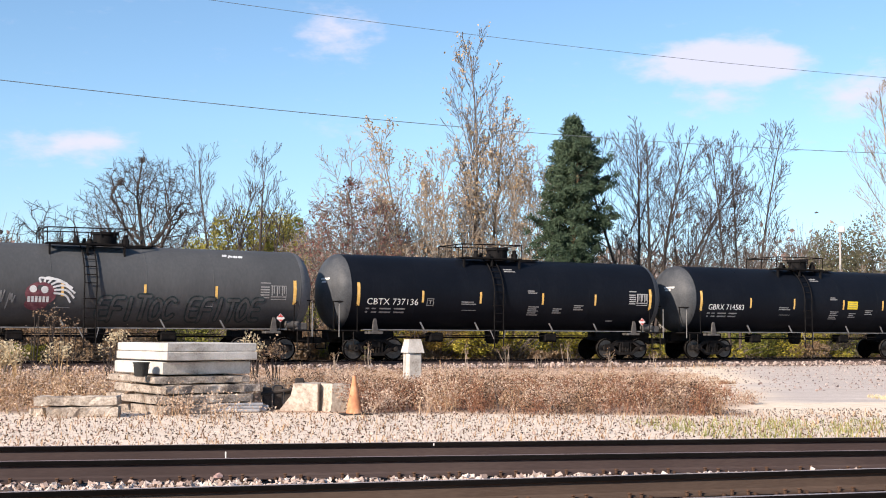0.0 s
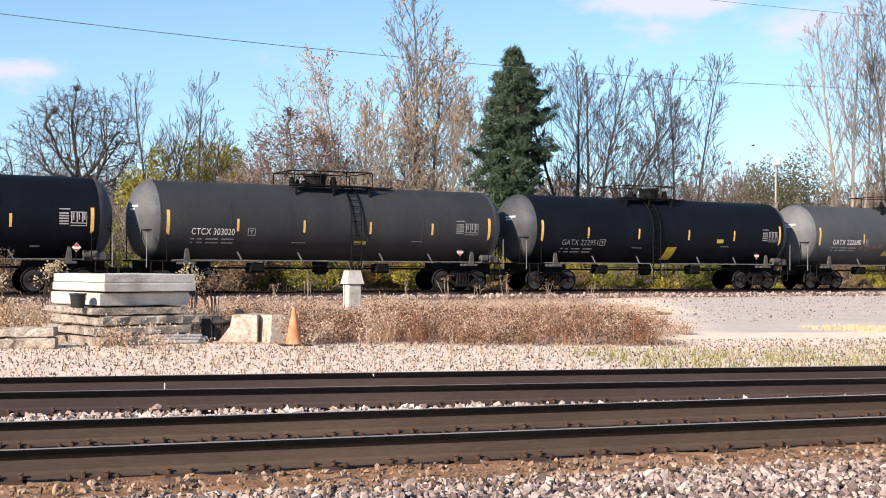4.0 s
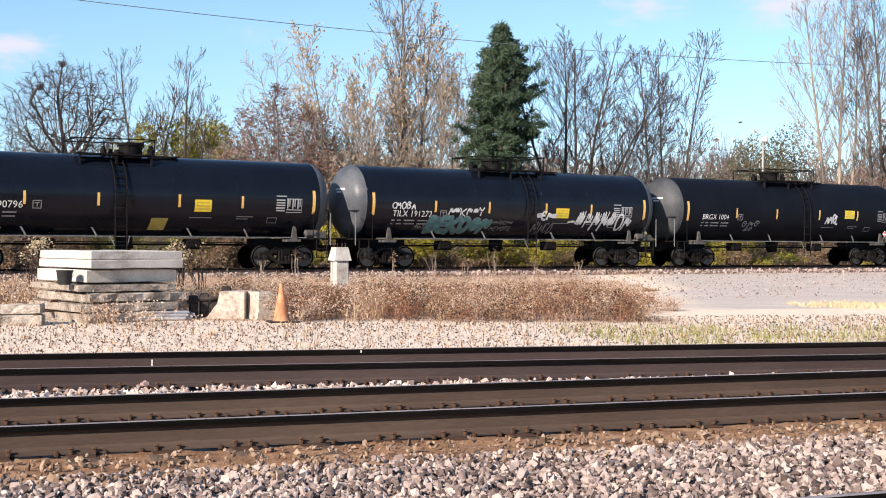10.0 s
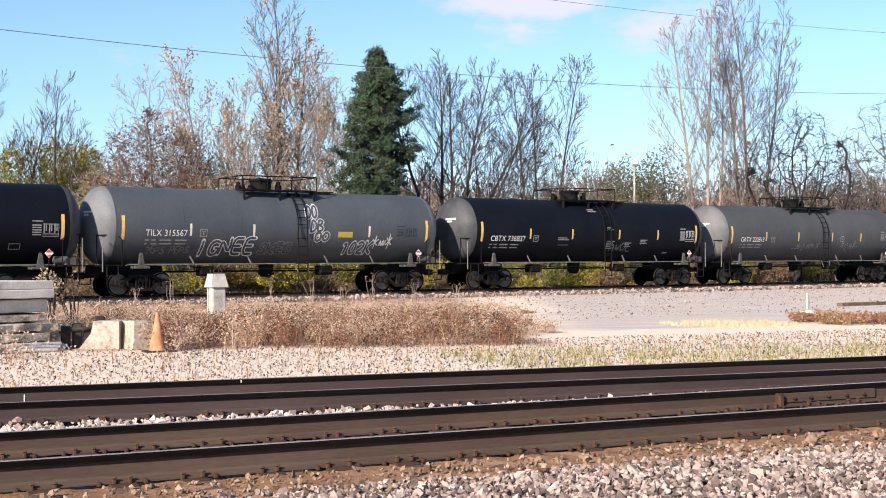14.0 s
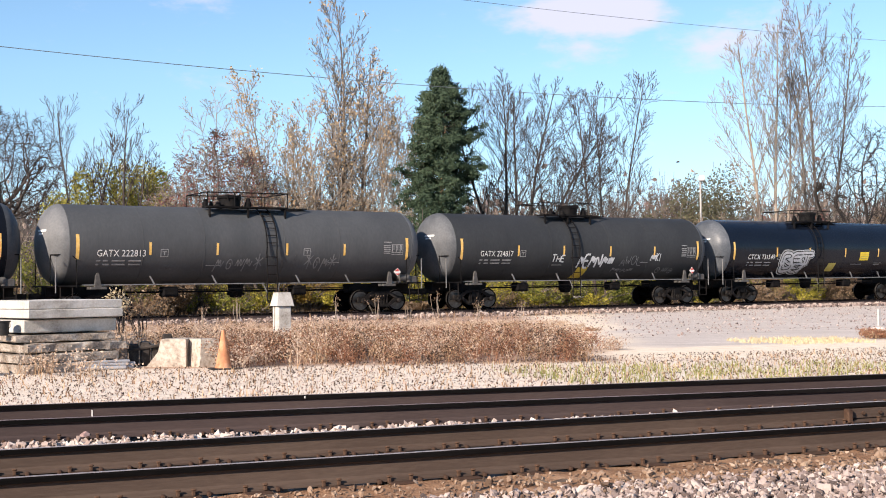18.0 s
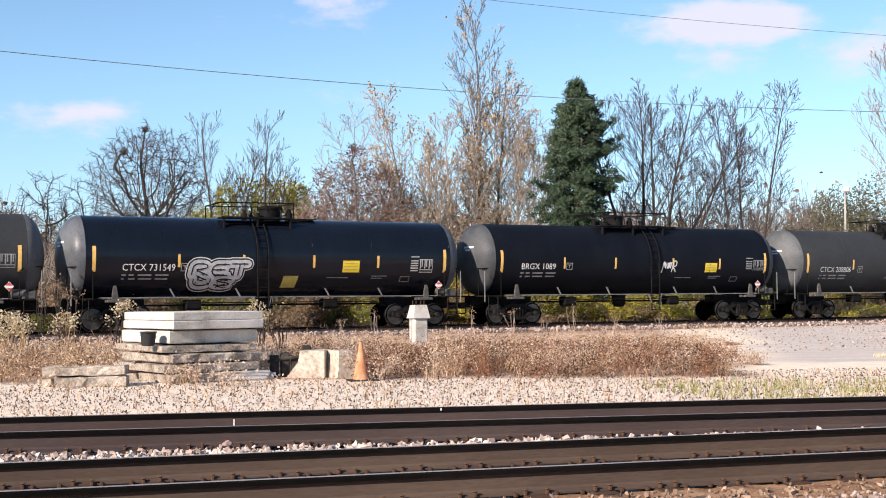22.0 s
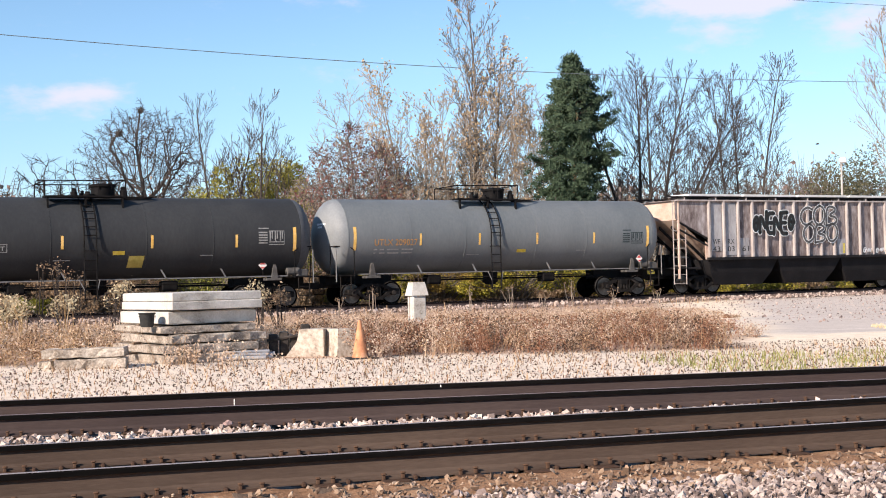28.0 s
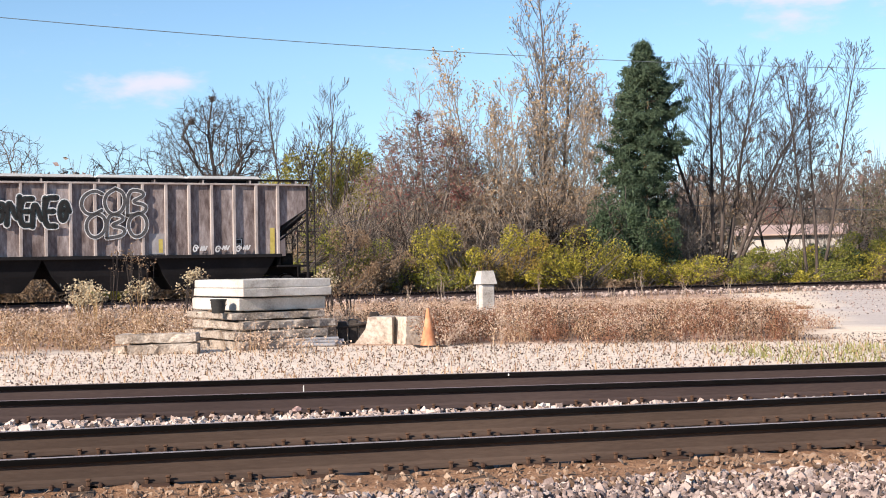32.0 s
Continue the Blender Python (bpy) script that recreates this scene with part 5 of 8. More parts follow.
CONSIST = (
    (-13.98, 0, "tank_grey", dict(reflectors=(-4.3, -1.7, 1.28, 4.0), panel=(5.75, 6.8, 2.42, 2.95), panel_ink="dim", placard=6.6, stencils="few",
                                  tags=(("block", "EFITOC EFITOE", -0.4, 5.9, 1.62, 2.42), ("white", "~^~~", 4.4, 5.2, 4.0, 4.14), ("grey", "^~~^", -4.6, -3.3, 1.95, 2.75), ("dim", "^~^", -2.6, -1.4, 1.78, 1.98))), "grey tank car with sprayed tags, dulled by dirt"),
    (3.0, 0, "tank_black", dict(mark="CBTX 737136", text=(-6.75, -4.45, 2.31), symbol=-3.9, reflectors=(-4.25, -1.55, 1.5, 4.2), panel=(6.0, 7.0, 2.45, 2.95), stencils="many", placard=6.75), "black tank car with white lettering"),
    (20.16, 0, "tank_black", dict(mark="GBRX 714583", text=(-6.7, -4.6, 2.33), symbol=-99, reflectors=(-4.2, -1.53, 1.63, 4.25), panel=(5.95, 6.95, 2.5, 3.0), stencils="many", placard=6.6, decals=(bright(1.89, 2.56, 2.45, 2.84),)), "black tank car with a yellow decal and white lettering"),
    (37.29, 1, "tank_charcoal", dict(mark="CTCX 303020", text=(-6.2, -4.45, 2.27), reflectors=(-4.33, -1.53, 1.42, 4.33), panel=(5.5, 6.6, 2.45, 2.92), panel_ink="dim", stencils="few", placard=5.92, decals=(slanted(0.75, 1.3, 1.98, 2.12, 0.0),)), "plain dark grey tank car with faded lettering"),
    (54.35, 0, "tank_black", dict(mark="GATX 222951", ink="dim", text=(-6.0, -4.0, 2.1), reflectors=(-4.6, -1.7, 1.3, 4.15), panel=(6.0, 7.0, 2.4, 2.88), panel_ink="dim", placard=5.97, stencils="few",
                                  decals=(("yellow_old", 3.07, 3.5, 2.3, 2.48, 0.0), ("yellow_dull", 0.04, 0.62, 1.48, 2.08, 0.06))), "matte black tank car with dim lettering and a slanting yellow decal"),
    (71.42, 0, "tank_grey", dict(mark="GATX 222680", text=(-6.2, -4.15, 2.34), reflectors=(-3.95, -1.56, 1.48, 4.32), panel=(5.95, 6.95, 2.44, 2.86), panel_ink="dim", stencils="few", placard=6.8, decals=(("yellow_dull", -2.35, -1.65, 1.8, 2.02, 0.1), ("yellow_dull", 0.1, 0.62, 1.42, 1.88, 0.1)),
                                 tags=(("rust", "~@^~", -4.2, -2.4, 1.95, 2.42), ("rust", "^@~^", 2.65, 4.3, 1.8, 2.42), ("dim", "^~_", 5.0, 5.5, 1.95, 2.1))), "grey tank car with faint rusty tags and slanting decals"),
    (88.33, 0, "tank_gloss", dict(mark="TILX 190796", reflectors=(-4.2, -1.54, 1.55, 4.1), panel=(5.52, 6.62, 2.28, 2.82), decals=(bright(2.16, 2.84, 2.26, 2.72), slanted(0.47, 1.12, 1.55, 2.0, 0.06))), "glossy black tank car with bright yellow decals"),
    (105.3, 1, "tank_gloss", dict(mark="TILX 191272", text=(-6.2, -4.3, 2.22), reflectors=(-4.15, -1.45, 1.56, 4.06), panel=(5.35, 6.42, 2.32, 2.8), decals=(bright(2.1, 2.82, 2.26, 2.7),),
                                  tags=(("teal", "BEKO@^", -4.35, -1.2, 1.62, 2.22), ("white", "^~K^~Y", -3.5, -1.65, 2.3, 2.68), ("white", "CMOBA", -6.25, -5.1, 2.53, 2.82), ("fine", "MARK^~", -1.25, -0.1, 1.95, 2.12), ("fine", "^EYOTE", -1.2, -0.1, 1.68, 1.86), ("fine", "MR~IO", -5.0, -4.4, 1.7, 1.9),
                                        ("bold", "~E^~", 1.1, 2.2, 2.18, 2.52), ("grey", "NINCO", 1.05, 2.1, 1.6, 2.08), ("bold", "-~-^^~O^", 2.85, 6.5, 1.75, 2.5), ("white", "~^^~^", 3.4, 5.6, 1.9, 2.75))), "glossy black tank car covered with teal and white graffiti"),
    (122.27, 1, "tank_black", dict(mark="BRGX 1004", text=(-6.2, -4.5, 2.34), symbol=-3.75, reflectors=(-4.0, -1.3, 1.69, 4.47), panel=(6.0, 7.0, 2.34, 2.8), panel_ink="dim", placard=6.65, decals=(bright(3.52, 4.24, 2.5, 2.92),),
                                   tags=(("grey", "@^@", -3.6, -2.3, 1.95, 2.32), ("grey", "~@", -3.3, -2.7, 1.75, 2.0), ("bold", "A^RL", 2.2, 3.15, 2.22, 2.65))), "matte black tank car with white lettering and small tags"),
    (138.9, 1, "tank_bluegrey", dict(mark="TILX 315567", text=(-6.2, -4.45, 2.4), reflectors=(-4.3, -1.5, 1.55, 4.1), small="white_reflector", panel=(5.55, 6.6, 2.45, 2.8), panel_ink="spray_dark", placard=6.75, stencils="few", decals=(("yellow_dull", 2.52, 3.25, 2.4, 2.64, 0.0),),
                                     tags=(("hollow", "IGNEE", -3.95, -1.35, 1.68, 2.3), ("ghost", "SKEG", -1.15, 0.35, 1.74, 2.15), ("hollow", "OO", 1.0, 1.55, 3.2, 3.75), ("hollow", "DB", 1.2, 1.85, 2.65, 3.15), ("hollow", "OO", 1.4, 2.1, 2.25, 2.6), ("hollow", "102K", 2.85, 4.4, 1.72, 2.22),
                                           ("white", "*~*", 4.3, 5.4, 1.9, 2.5), ("grey", "2EPS PEPS", -6.1, -4.25, 1.72, 2.0))), "blue-grey tank car with white graffiti outlines"),
    (156.32, 1, "tank_black", dict(mark="CBTX 736837", text=(-6.6, -4.5, 2.3), symbol=-3.85, reflectors=(-4.2, -1.53, 1.61, 4.32), panel=(5.95, 7.0, 2.34, 2.88), stencils="many", placard=6.7, tags=(("grey", "AWOL", 1.1, 2.6, 1.86, 2.25),)), "black tank car with white lettering and a faint tag"),
    (173.41, 1, "tank_grey", dict(mark="GATX 222813", text=(-6.4, -4.5, 2.36), reflectors=(-4.32, -1.57, 1.45, 4.1), panel=(6.0, 6.95, 2.46, 2.88), panel_ink="dim", placard=6.7, stencils="few",
                                  tags=(("grey", "^@~^*", -1.6, 0.45, 1.8, 2.45), ("dim", "@*", 1.2, 2.0, 1.8, 2.4), ("grey", "*@^*", 2.3, 3.8, 1.8, 2.5), ("dim", "BO", -3.8, -3.2, 1.86, 2.05))), "dark grey tank car with grey scrawled tags"),
    (190.53, 0, "tank_charcoal", dict(mark="GATX 224817", text=(-6.12, -4.3, 2.4), reflectors=(-4.0, -1.38, 1.45, 4.25), panel=(6.05, 7.0, 2.38, 2.85), panel_ink="dim", placard=6.8, stencils="few", decals=(("yellow_dull", -0.45, 0.18, 1.4, 1.9, 0.1),),
                                      tags=(("white", "THE", -2.0, -1.25, 2.18, 2.5), ("bold", "^E^N^~", -0.45, 1.75, 1.9, 2.5), ("fine", "AWOL", 2.15, 3.55, 1.98, 2.4), ("fine", "^~MA^~", 1.75, 3.15, 1.68, 1.88), ("white", "^~KI", 4.05, 4.75, 2.2, 2.6), ("fine", "@~@", 4.6, 5.9, 1.55, 1.94))), "dark grey tank car with white scrawled tags"),
    (207.39, 0, "tank_gloss", dict(mark="CTCX 731549", text=(-6.1, -4.12, 2.29), reflectors=(-3.98, -1.46, 1.4, 4.15), panel=(5.6, 6.6, 2.24, 2.76), placard=6.9, decals=(bright(2.62, 3.34, 2.24, 2.7), slanted(0.14, 0.75, 1.65, 2.1, 0.05)), tags=(("silver", "RET", -3.5, -1.2, 2.12, 2.55), ("silver", "US", -3.4, -1.8, 1.75, 2.02))), "glossy black tank car with a large silver throw-up"),
    (224.38, 1, "tank_black", dict(mark="BRGX 1089", text=(-6.17, -4.45, 2.39), reflectors=(-4.0, -1.34, 1.8, 4.45), panel=(6.0, 7.05, 2.38, 2.82), panel_ink="dim", placard=6.75, decals=(bright(3.62, 4.3, 2.28, 2.7),), tags=(("white", "^~R", 1.2, 2.05, 2.28, 2.85),)), "matte black tank car with one small white tag"),
    (241.32, 1, "tank_charcoal", dict(mark="CTCX 208806", ink="spray_white", text=(-6.32, -4.35, 2.3), reflectors=(-4.2, -1.38, 1.48, 4.3), panel=(5.6, 6.55, 2.5, 3.02), panel_ink="dim", placard=5.95, stencils="few", tags=(("ghost", "SEENT-", 1.1, 4.9, 1.75, 2.4),)), "dark grey tank car with a long grey tag"),
    (257.95, 0, "tank_charcoal", dict(mark="CTCX 301082", text=(-6.2, -4.5, 2.34), reflectors=(-4.23, -1.7, 1.55, 4.8), panel=(5.68, 6.72, 2.5, 3.03), panel_ink="dim", placard=5.95, stencils="few", decals=(slanted(0.68, 1.25, 1.72, 2.15, 0.04), ("yellow_dull", 0.11, 0.55, 2.19, 2.33, 0.0))), "dark grey tank car with small white lettering"),
    (274.77, 0, "tank_light", dict(mark="UTLX 209027", ink="orange_letter", text=(-6.28, -4.35, 2.43), symbol=-99, reflectors=(-4.2, -1.45, 1.36, 4.27), panel=(5.8, 6.88, 2.4, 2.88), panel_ink="spray_dark", placard=6.7, stencils="few", decals=(("yellow_dull", 0.4, 0.85, 2.08, 2.21, 0.0),)), "light grey tank car with faded orange lettering"),
)
BARE = [tank_car_base(-0.72, 0.1, (-2.2, 0.7)), tank_car_base(0.74, -0.4, (-1.8, 1.7))]
TRAIN = [(copy_thing(BARE[kind], Matrix()), s) for s, kind, *_ in CONSIST]
for (car, s), (_, _, colour, paint, label) in zip(TRAIN, CONSIST):
    repaint(car, M[colour], M[colour + "_head"])
    dress(car, **paint)
    tagged(car, label, "tank car", "cars of the freight train")
for bare in BARE:
    for ob in (*bare.children_recursive, bare):
        bpy.data.objects.remove(ob)


def sprayed_face(car):
    """A sprayed grinning shape on the first car: plain rounds and strokes."""
    def ring(cx, cz, rx, rz, n=14):
        return [(cx + rx * math.cos(2 * math.pi * i / n), cz + rz * math.sin(2 * math.pi * i / n)) for i in range(n)]
    Paint(lift=0.009).blob(ring(-2.45, 2.5, 0.55, 0.42)).blob(ring(-2.6, 2.12, 0.4, 0.22)).part("graffiti", M["spray_maroon"], car, "maroon sprayed round shape")
    p = Paint(lift=0.015).blob(ring(-2.72, 2.66, 0.13, 0.13)).blob(ring(-2.32, 2.64, 0.13, 0.13))
    for i in range(6):
        p.rect(-2.9 + 0.13 * i, -2.81 + 0.13 * i, 2.2, 2.4)
    for i in range(7):
        a = 1.9 - 0.36 * i
        p.stroke(rounded([(-2.35 + 0.35 * math.cos(a), 2.6 + 0.3 * math.sin(a)), (-2.3 + 0.75 * math.cos(a), 2.62 + 0.5 * math.sin(a)), (-2.1 + 0.85 * math.cos(a - 0.35), 2.5 + 0.5 * math.sin(a - 0.4))]), 0.07)
    p.part("graffiti_detail", M["spray_white"], car, "white sprayed rounds and strokes")


sprayed_face(TRAIN[0][0])


def hopper_car():
    """A covered hopper: ribbed sides, sloping ends, three chutes, roof hatches, ladders."""
    car = empty("hopper_car")
    x0, x1, z0, z1, w = -8.0, 7.88, 1.68, 4.34, 1.5
    # body: sides whose lower corners are cut away over the sloping ends, and the end sheets
    left, right = 1.86, 1.23
    for y in (-w, w):
        t = math.copysign(0.04, y)
        edge = [(x0, z1), (x1, z1), (x1, 3.5), (x1 - right, 2.7), (x1 - right, z0), (x0 + left, z0), (x0 + left, 2.62), (x0, 3.5)]
        k = len(edge)
        b = Build().add([(x, y, z) for x, z in edge] + [(x, y - t, z) for x, z in edge], [tuple(range(k)), tuple(range(2 * k - 1, k - 1, -1))] + [(q, (q + 1) % k, k + (q + 1) % k, k + q) for q in range(k)])
        b.part("side_wall", M["hopper"], car, "weathered brown side with streaks of rust")
    for s in (-1, 1):
        b = Build().add([(s * 7.87, -w, 4.34), (s * 7.87, w, 4.34), (s * 7.87, w, 3.45), (s * 7.87, -w, 3.45), (s * 5.4, w - 0.06, 1.55), (s * 5.4, 0.06 - w, 1.55)], [(0, 1, 2, 3), (3, 2, 4, 5)])
        b.part("end_slope", M["hopper_pale"], car, "pale sloping end sheet")
    Build().prism([(x0, 4.33), (x1, 4.33), (x1, 4.36), (x0, 4.36)], -w, w).part("roof", M["hopper"], car)
    # upright ribs
    n = 16
    for side in (-1, 1):
        for i in range(n):
            x = -6.12 + 12.75 * i / (n - 1)
            y0, y1 = sorted((side * (w - 0.005), side * (w + 0.125)))
            Build().box(x - 0.055, x + 0.055, y0, y1, z0 + 0.02, z1 - 0.02, 0.012).part("rib", M["hopper_rib"], car, "pale rubbed rib")
        y = side * (w + 0.05)
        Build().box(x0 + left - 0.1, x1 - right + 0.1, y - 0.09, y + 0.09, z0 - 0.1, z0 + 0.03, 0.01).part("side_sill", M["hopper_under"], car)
        Build().box(x0, x1, y - 0.08, y + 0.08, z1 - 0.04, z1 + 0.03, 0.01).part("top_chord", M["hopper_rib"], car)
    # roof hatches and walkways
    for a, c in ((-6.7, -3.45), (-3.4, -0.05), (0.0, 3.3), (3.35, 6.2)):
        h = Build().prism([(a, 4.6), (a + 0.12, 4.7), (c - 0.12, 4.7), (c, 4.6)], -0.75, 0.75).part("hatch_cover", M["roof_white"], car, "long white hatch cover")
        Build().box(a + 0.05, c - 0.05, -0.6, 0.6, 4.35, 4.6).part("coaming", M["hopper_under"], h)
    for y in (-1.2, 1.2):
        wk = Build().box(-8.2, 7.95, y - 0.28, y + 0.28, 4.5, 4.54, 0.008).part("roof_walkway", M["hopper_under"], car, "dark grating walkway")
        for x in (-7.4, -5.6, -3.8, -2, 0, 2, 3.8, 5.6, 7.4):
            Build().box(x - 0.025, x + 0.025, y - 0.26, y + 0.26, 4.35, 4.52).part("walkway_bracket", M["hopper_rib"], wk)
    # the dark sloping sheets and chutes below the sill, with shade in their colour
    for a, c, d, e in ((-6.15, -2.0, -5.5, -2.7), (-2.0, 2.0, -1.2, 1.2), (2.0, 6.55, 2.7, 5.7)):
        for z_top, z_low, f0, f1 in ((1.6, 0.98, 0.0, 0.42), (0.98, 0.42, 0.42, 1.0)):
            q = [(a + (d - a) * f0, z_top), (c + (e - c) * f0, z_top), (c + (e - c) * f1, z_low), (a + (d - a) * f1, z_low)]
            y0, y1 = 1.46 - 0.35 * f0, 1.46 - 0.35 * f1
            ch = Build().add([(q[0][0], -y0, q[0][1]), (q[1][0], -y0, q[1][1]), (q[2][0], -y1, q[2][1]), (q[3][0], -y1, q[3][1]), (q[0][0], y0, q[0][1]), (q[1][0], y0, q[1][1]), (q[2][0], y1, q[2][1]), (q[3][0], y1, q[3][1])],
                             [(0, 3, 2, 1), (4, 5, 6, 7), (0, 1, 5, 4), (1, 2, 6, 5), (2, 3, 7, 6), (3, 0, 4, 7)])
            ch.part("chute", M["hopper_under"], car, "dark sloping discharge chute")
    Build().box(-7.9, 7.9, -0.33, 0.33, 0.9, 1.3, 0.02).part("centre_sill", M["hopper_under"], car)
    for s in (-1, 1):
        cut = left if s < 0 else right
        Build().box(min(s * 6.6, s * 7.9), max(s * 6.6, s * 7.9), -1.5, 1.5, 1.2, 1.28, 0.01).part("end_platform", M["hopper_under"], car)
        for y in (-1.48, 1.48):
            # away from the sun, posts and ladders take the shade-darkened steel
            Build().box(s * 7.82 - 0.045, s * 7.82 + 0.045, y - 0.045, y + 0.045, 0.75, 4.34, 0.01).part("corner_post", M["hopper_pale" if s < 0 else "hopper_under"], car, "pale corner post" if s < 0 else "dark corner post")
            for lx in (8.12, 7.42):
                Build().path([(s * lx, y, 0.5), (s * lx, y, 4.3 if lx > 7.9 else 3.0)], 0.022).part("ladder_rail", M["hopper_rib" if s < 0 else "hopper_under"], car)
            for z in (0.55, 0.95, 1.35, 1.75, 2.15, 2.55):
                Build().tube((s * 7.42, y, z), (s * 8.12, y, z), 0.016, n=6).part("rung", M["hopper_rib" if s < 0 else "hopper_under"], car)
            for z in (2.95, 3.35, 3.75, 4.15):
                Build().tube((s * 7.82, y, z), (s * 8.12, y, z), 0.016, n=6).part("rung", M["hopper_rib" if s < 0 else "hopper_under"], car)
            # slanting angle irons under the cut corner, and the tan gusset beside the first rib
            for drop in (0.1, 0.42):
                Build().path([(s * 7.82, y, 3.45 - drop), (s * (7.92 - cut), y, 2.62 - drop), (s * (7.92 - cut), y, 1.3)], 0.045).part("end_brace", M["hopper_under"], car, "dark slanting brace")
            Build().prism([(s * (7.9 - cut + 0.02), 1.62), (s * (7.9 - cut + 0.26), 1.62), (s * (7.9 - cut + 0.26), 2.45), (s * (7.9 - cut + 0.02), 2.3)], y - 0.02, y + 0.02).part("gusset", M["hopper_pale"], car, "tan gusset plate")
        for y in (-0.9, 0.0, 0.9):
            Build().prism([(s * 7.77, 3.2), (s * 7.82, 3.1), (s * 5.6, 1.3), (s * 5.5, 1.4)], y - 0.03, y + 0.03).part("slope_rib", M["hopper_under"], car)
        b = Build()
        for k in range(3):
            b.box(min(s * 6.9, s * 7.3), max(s * 6.9, s * 7.3), -1.2 + 0.8 * k, -0.7 + 0.8 * k, 1.28, 1.7 + 0.1 * k, 0.03)
        b.part("brake_gear", M["truck"], car, "dark brake gear on the end platform")
        coupler(car, s)
        truck(car, s * 6.3)
        for dx in (-0.89, 0.89):
            wheelset(car, s * 6.3 + dx)
    # panels once cleaned pale, old rust and faded paint
    for a, c, u, v in ((-5.98, -5.36, 2.0, 4.2), (-5.13, -4.51, 1.8, 4.2), (-4.28, -3.75, 1.8, 2.6), (1.75, 2.45, 1.75, 2.5)):
        Paint(flat_side, 0.003).rect(a, c, u, v).part("pale_patch", M["hopper_patch"], car, "pale grey cleaned patch")
    # lettering, broken by the ribs
    for body, x, z in (("WF", -5.9, 2.32), ("RX", -5.05, 2.32), ("43", -5.9, 1.98), ("03", -5.05, 1.98), ("61", -4.2, 1.98)):
        Paint(flat_side).text(body, x, z, 0.24, 1.05, 0.42).part("lettering", M["black_paint"], car, "dark painted reporting mark")
    def ribbed(x, z, lift):
        """Paint on the plane of the rib faces."""
        return (x, -1.634 - lift, z)
    graffiti(car, "@NENE@", -3.6, -1.05, 2.8, 3.8, (("spray_white", 0.28), ("spray_dark", 0.2), ("black_paint", 0.12)), 41, ribbed, 0.05, 0.05, 0.9)
    graffiti(car, "COB", -0.65, 1.75, 3.15, 4.1, (("spray_white", 0.17), ("spray_dim", 0.11)), 43, ribbed, 0.05, 0.05, 0.95)
    graffiti(car, "OBO", -0.5, 1.75, 2.35, 3.2, (("spray_white", 0.17), ("spray_dim", 0.11)), 44, ribbed, 0.05, 0.05, 0.95)
    for x in (3.3, 4.15, 4.95):
        graffiti(car, "@~", x, x + 0.6, 1.76, 2.1, (("spray_white", 0.05),), int(x * 10), ribbed)
    Paint(flat_side).rect(6.32, 6.5, 1.72, 2.7).part("yellow_stripe", M["yellow_old"], car, "faded yellow stripe")
    Paint(flat_side).rect(2.1, 2.25, 1.8, 2.3).part("yellow_stripe", M["yellow_old"], car, "faded yellow stripe")
    Paint(flat_side).rect(4.95, 5.25, 1.9, 2.32).part("data_panel", M["black_paint"], car, "black data panel")
    Paint(flat_side, 0.01).border(4.98, 5.22, 1.93, 2.29, 0.025).rect(4.98, 5.22, 2.08, 2.1).part("panel_lines", M["white"], car)
    tagged(car, "weathered brown covered hopper car with ribbed sides and graffiti", "hopper car", "cars of the freight train")
    return car


TRAIN.append((hopper_car(), 291.5))

# ---- things in the yard ----


def slab(x, y, z, length, depth, high, turn, mat, label, chips=0.02, seed=0):
    """A cast concrete slab with a lip, worn corners and chipped edges."""
    rng = random.Random(seed)
    b = Build()
    k = 12
    v, f = [], []
    for zz, inset in ((0, 0.015), (high * 0.08, 0.0), (high * 0.92, 0.0), (high, 0.02)):
        for i in range(k):
            t = -length / 2 + length * i / (k - 1)
            v.append((t + (inset if i == 0 else -inset if i == k - 1 else 0), -depth / 2 + inset + rng.uniform(0, chips), zz + rng.uniform(-0.3, 0.3) * chips))
        for i in range(k - 1, -1, -1):
            t = -length / 2 + length * i / (k - 1)
            v.append((t + (inset if i == 0 else -inset if i == k - 1 else 0), depth / 2 - inset - rng.uniform(0, chips), zz + rng.uniform(-0.3, 0.3) * chips))
    n = 2 * k
    for r in range(3):
        f += [(r * n + i, r * n + (i + 1) % n, r * n + n + (i + 1) % n, r * n + n + i) for i in range(n)]
    f += [tuple(range(n - 1, -1, -1)), tuple(range(3 * n, 4 * n))]
    b.add(v, f)
    ob = b.part("concrete_slab", mat)
    ob.matrix_basis = pose(x, y, z, 0, 0, turn)
    tagged(ob, label, "concrete slab", "stack of concrete slabs")
    return ob


# the stack: two clean slabs on top, older ones below, two more lying in front
PILE_TURN = 38


def stacked(z, right, back, high, turn, corner, mat, label, chips, seed):
    """A slab whose nearest corner stands at corner; right and back are its two sides."""
    a = radians(turn)
    x = corner[0] + right / 2 * math.cos(a) - back / 2 * math.sin(a)
    y = corner[1] + right / 2 * math.sin(a) + back / 2 * math.cos(a)
    return slab(x, y, z, right, back, high, turn, mat, label, chips, seed)


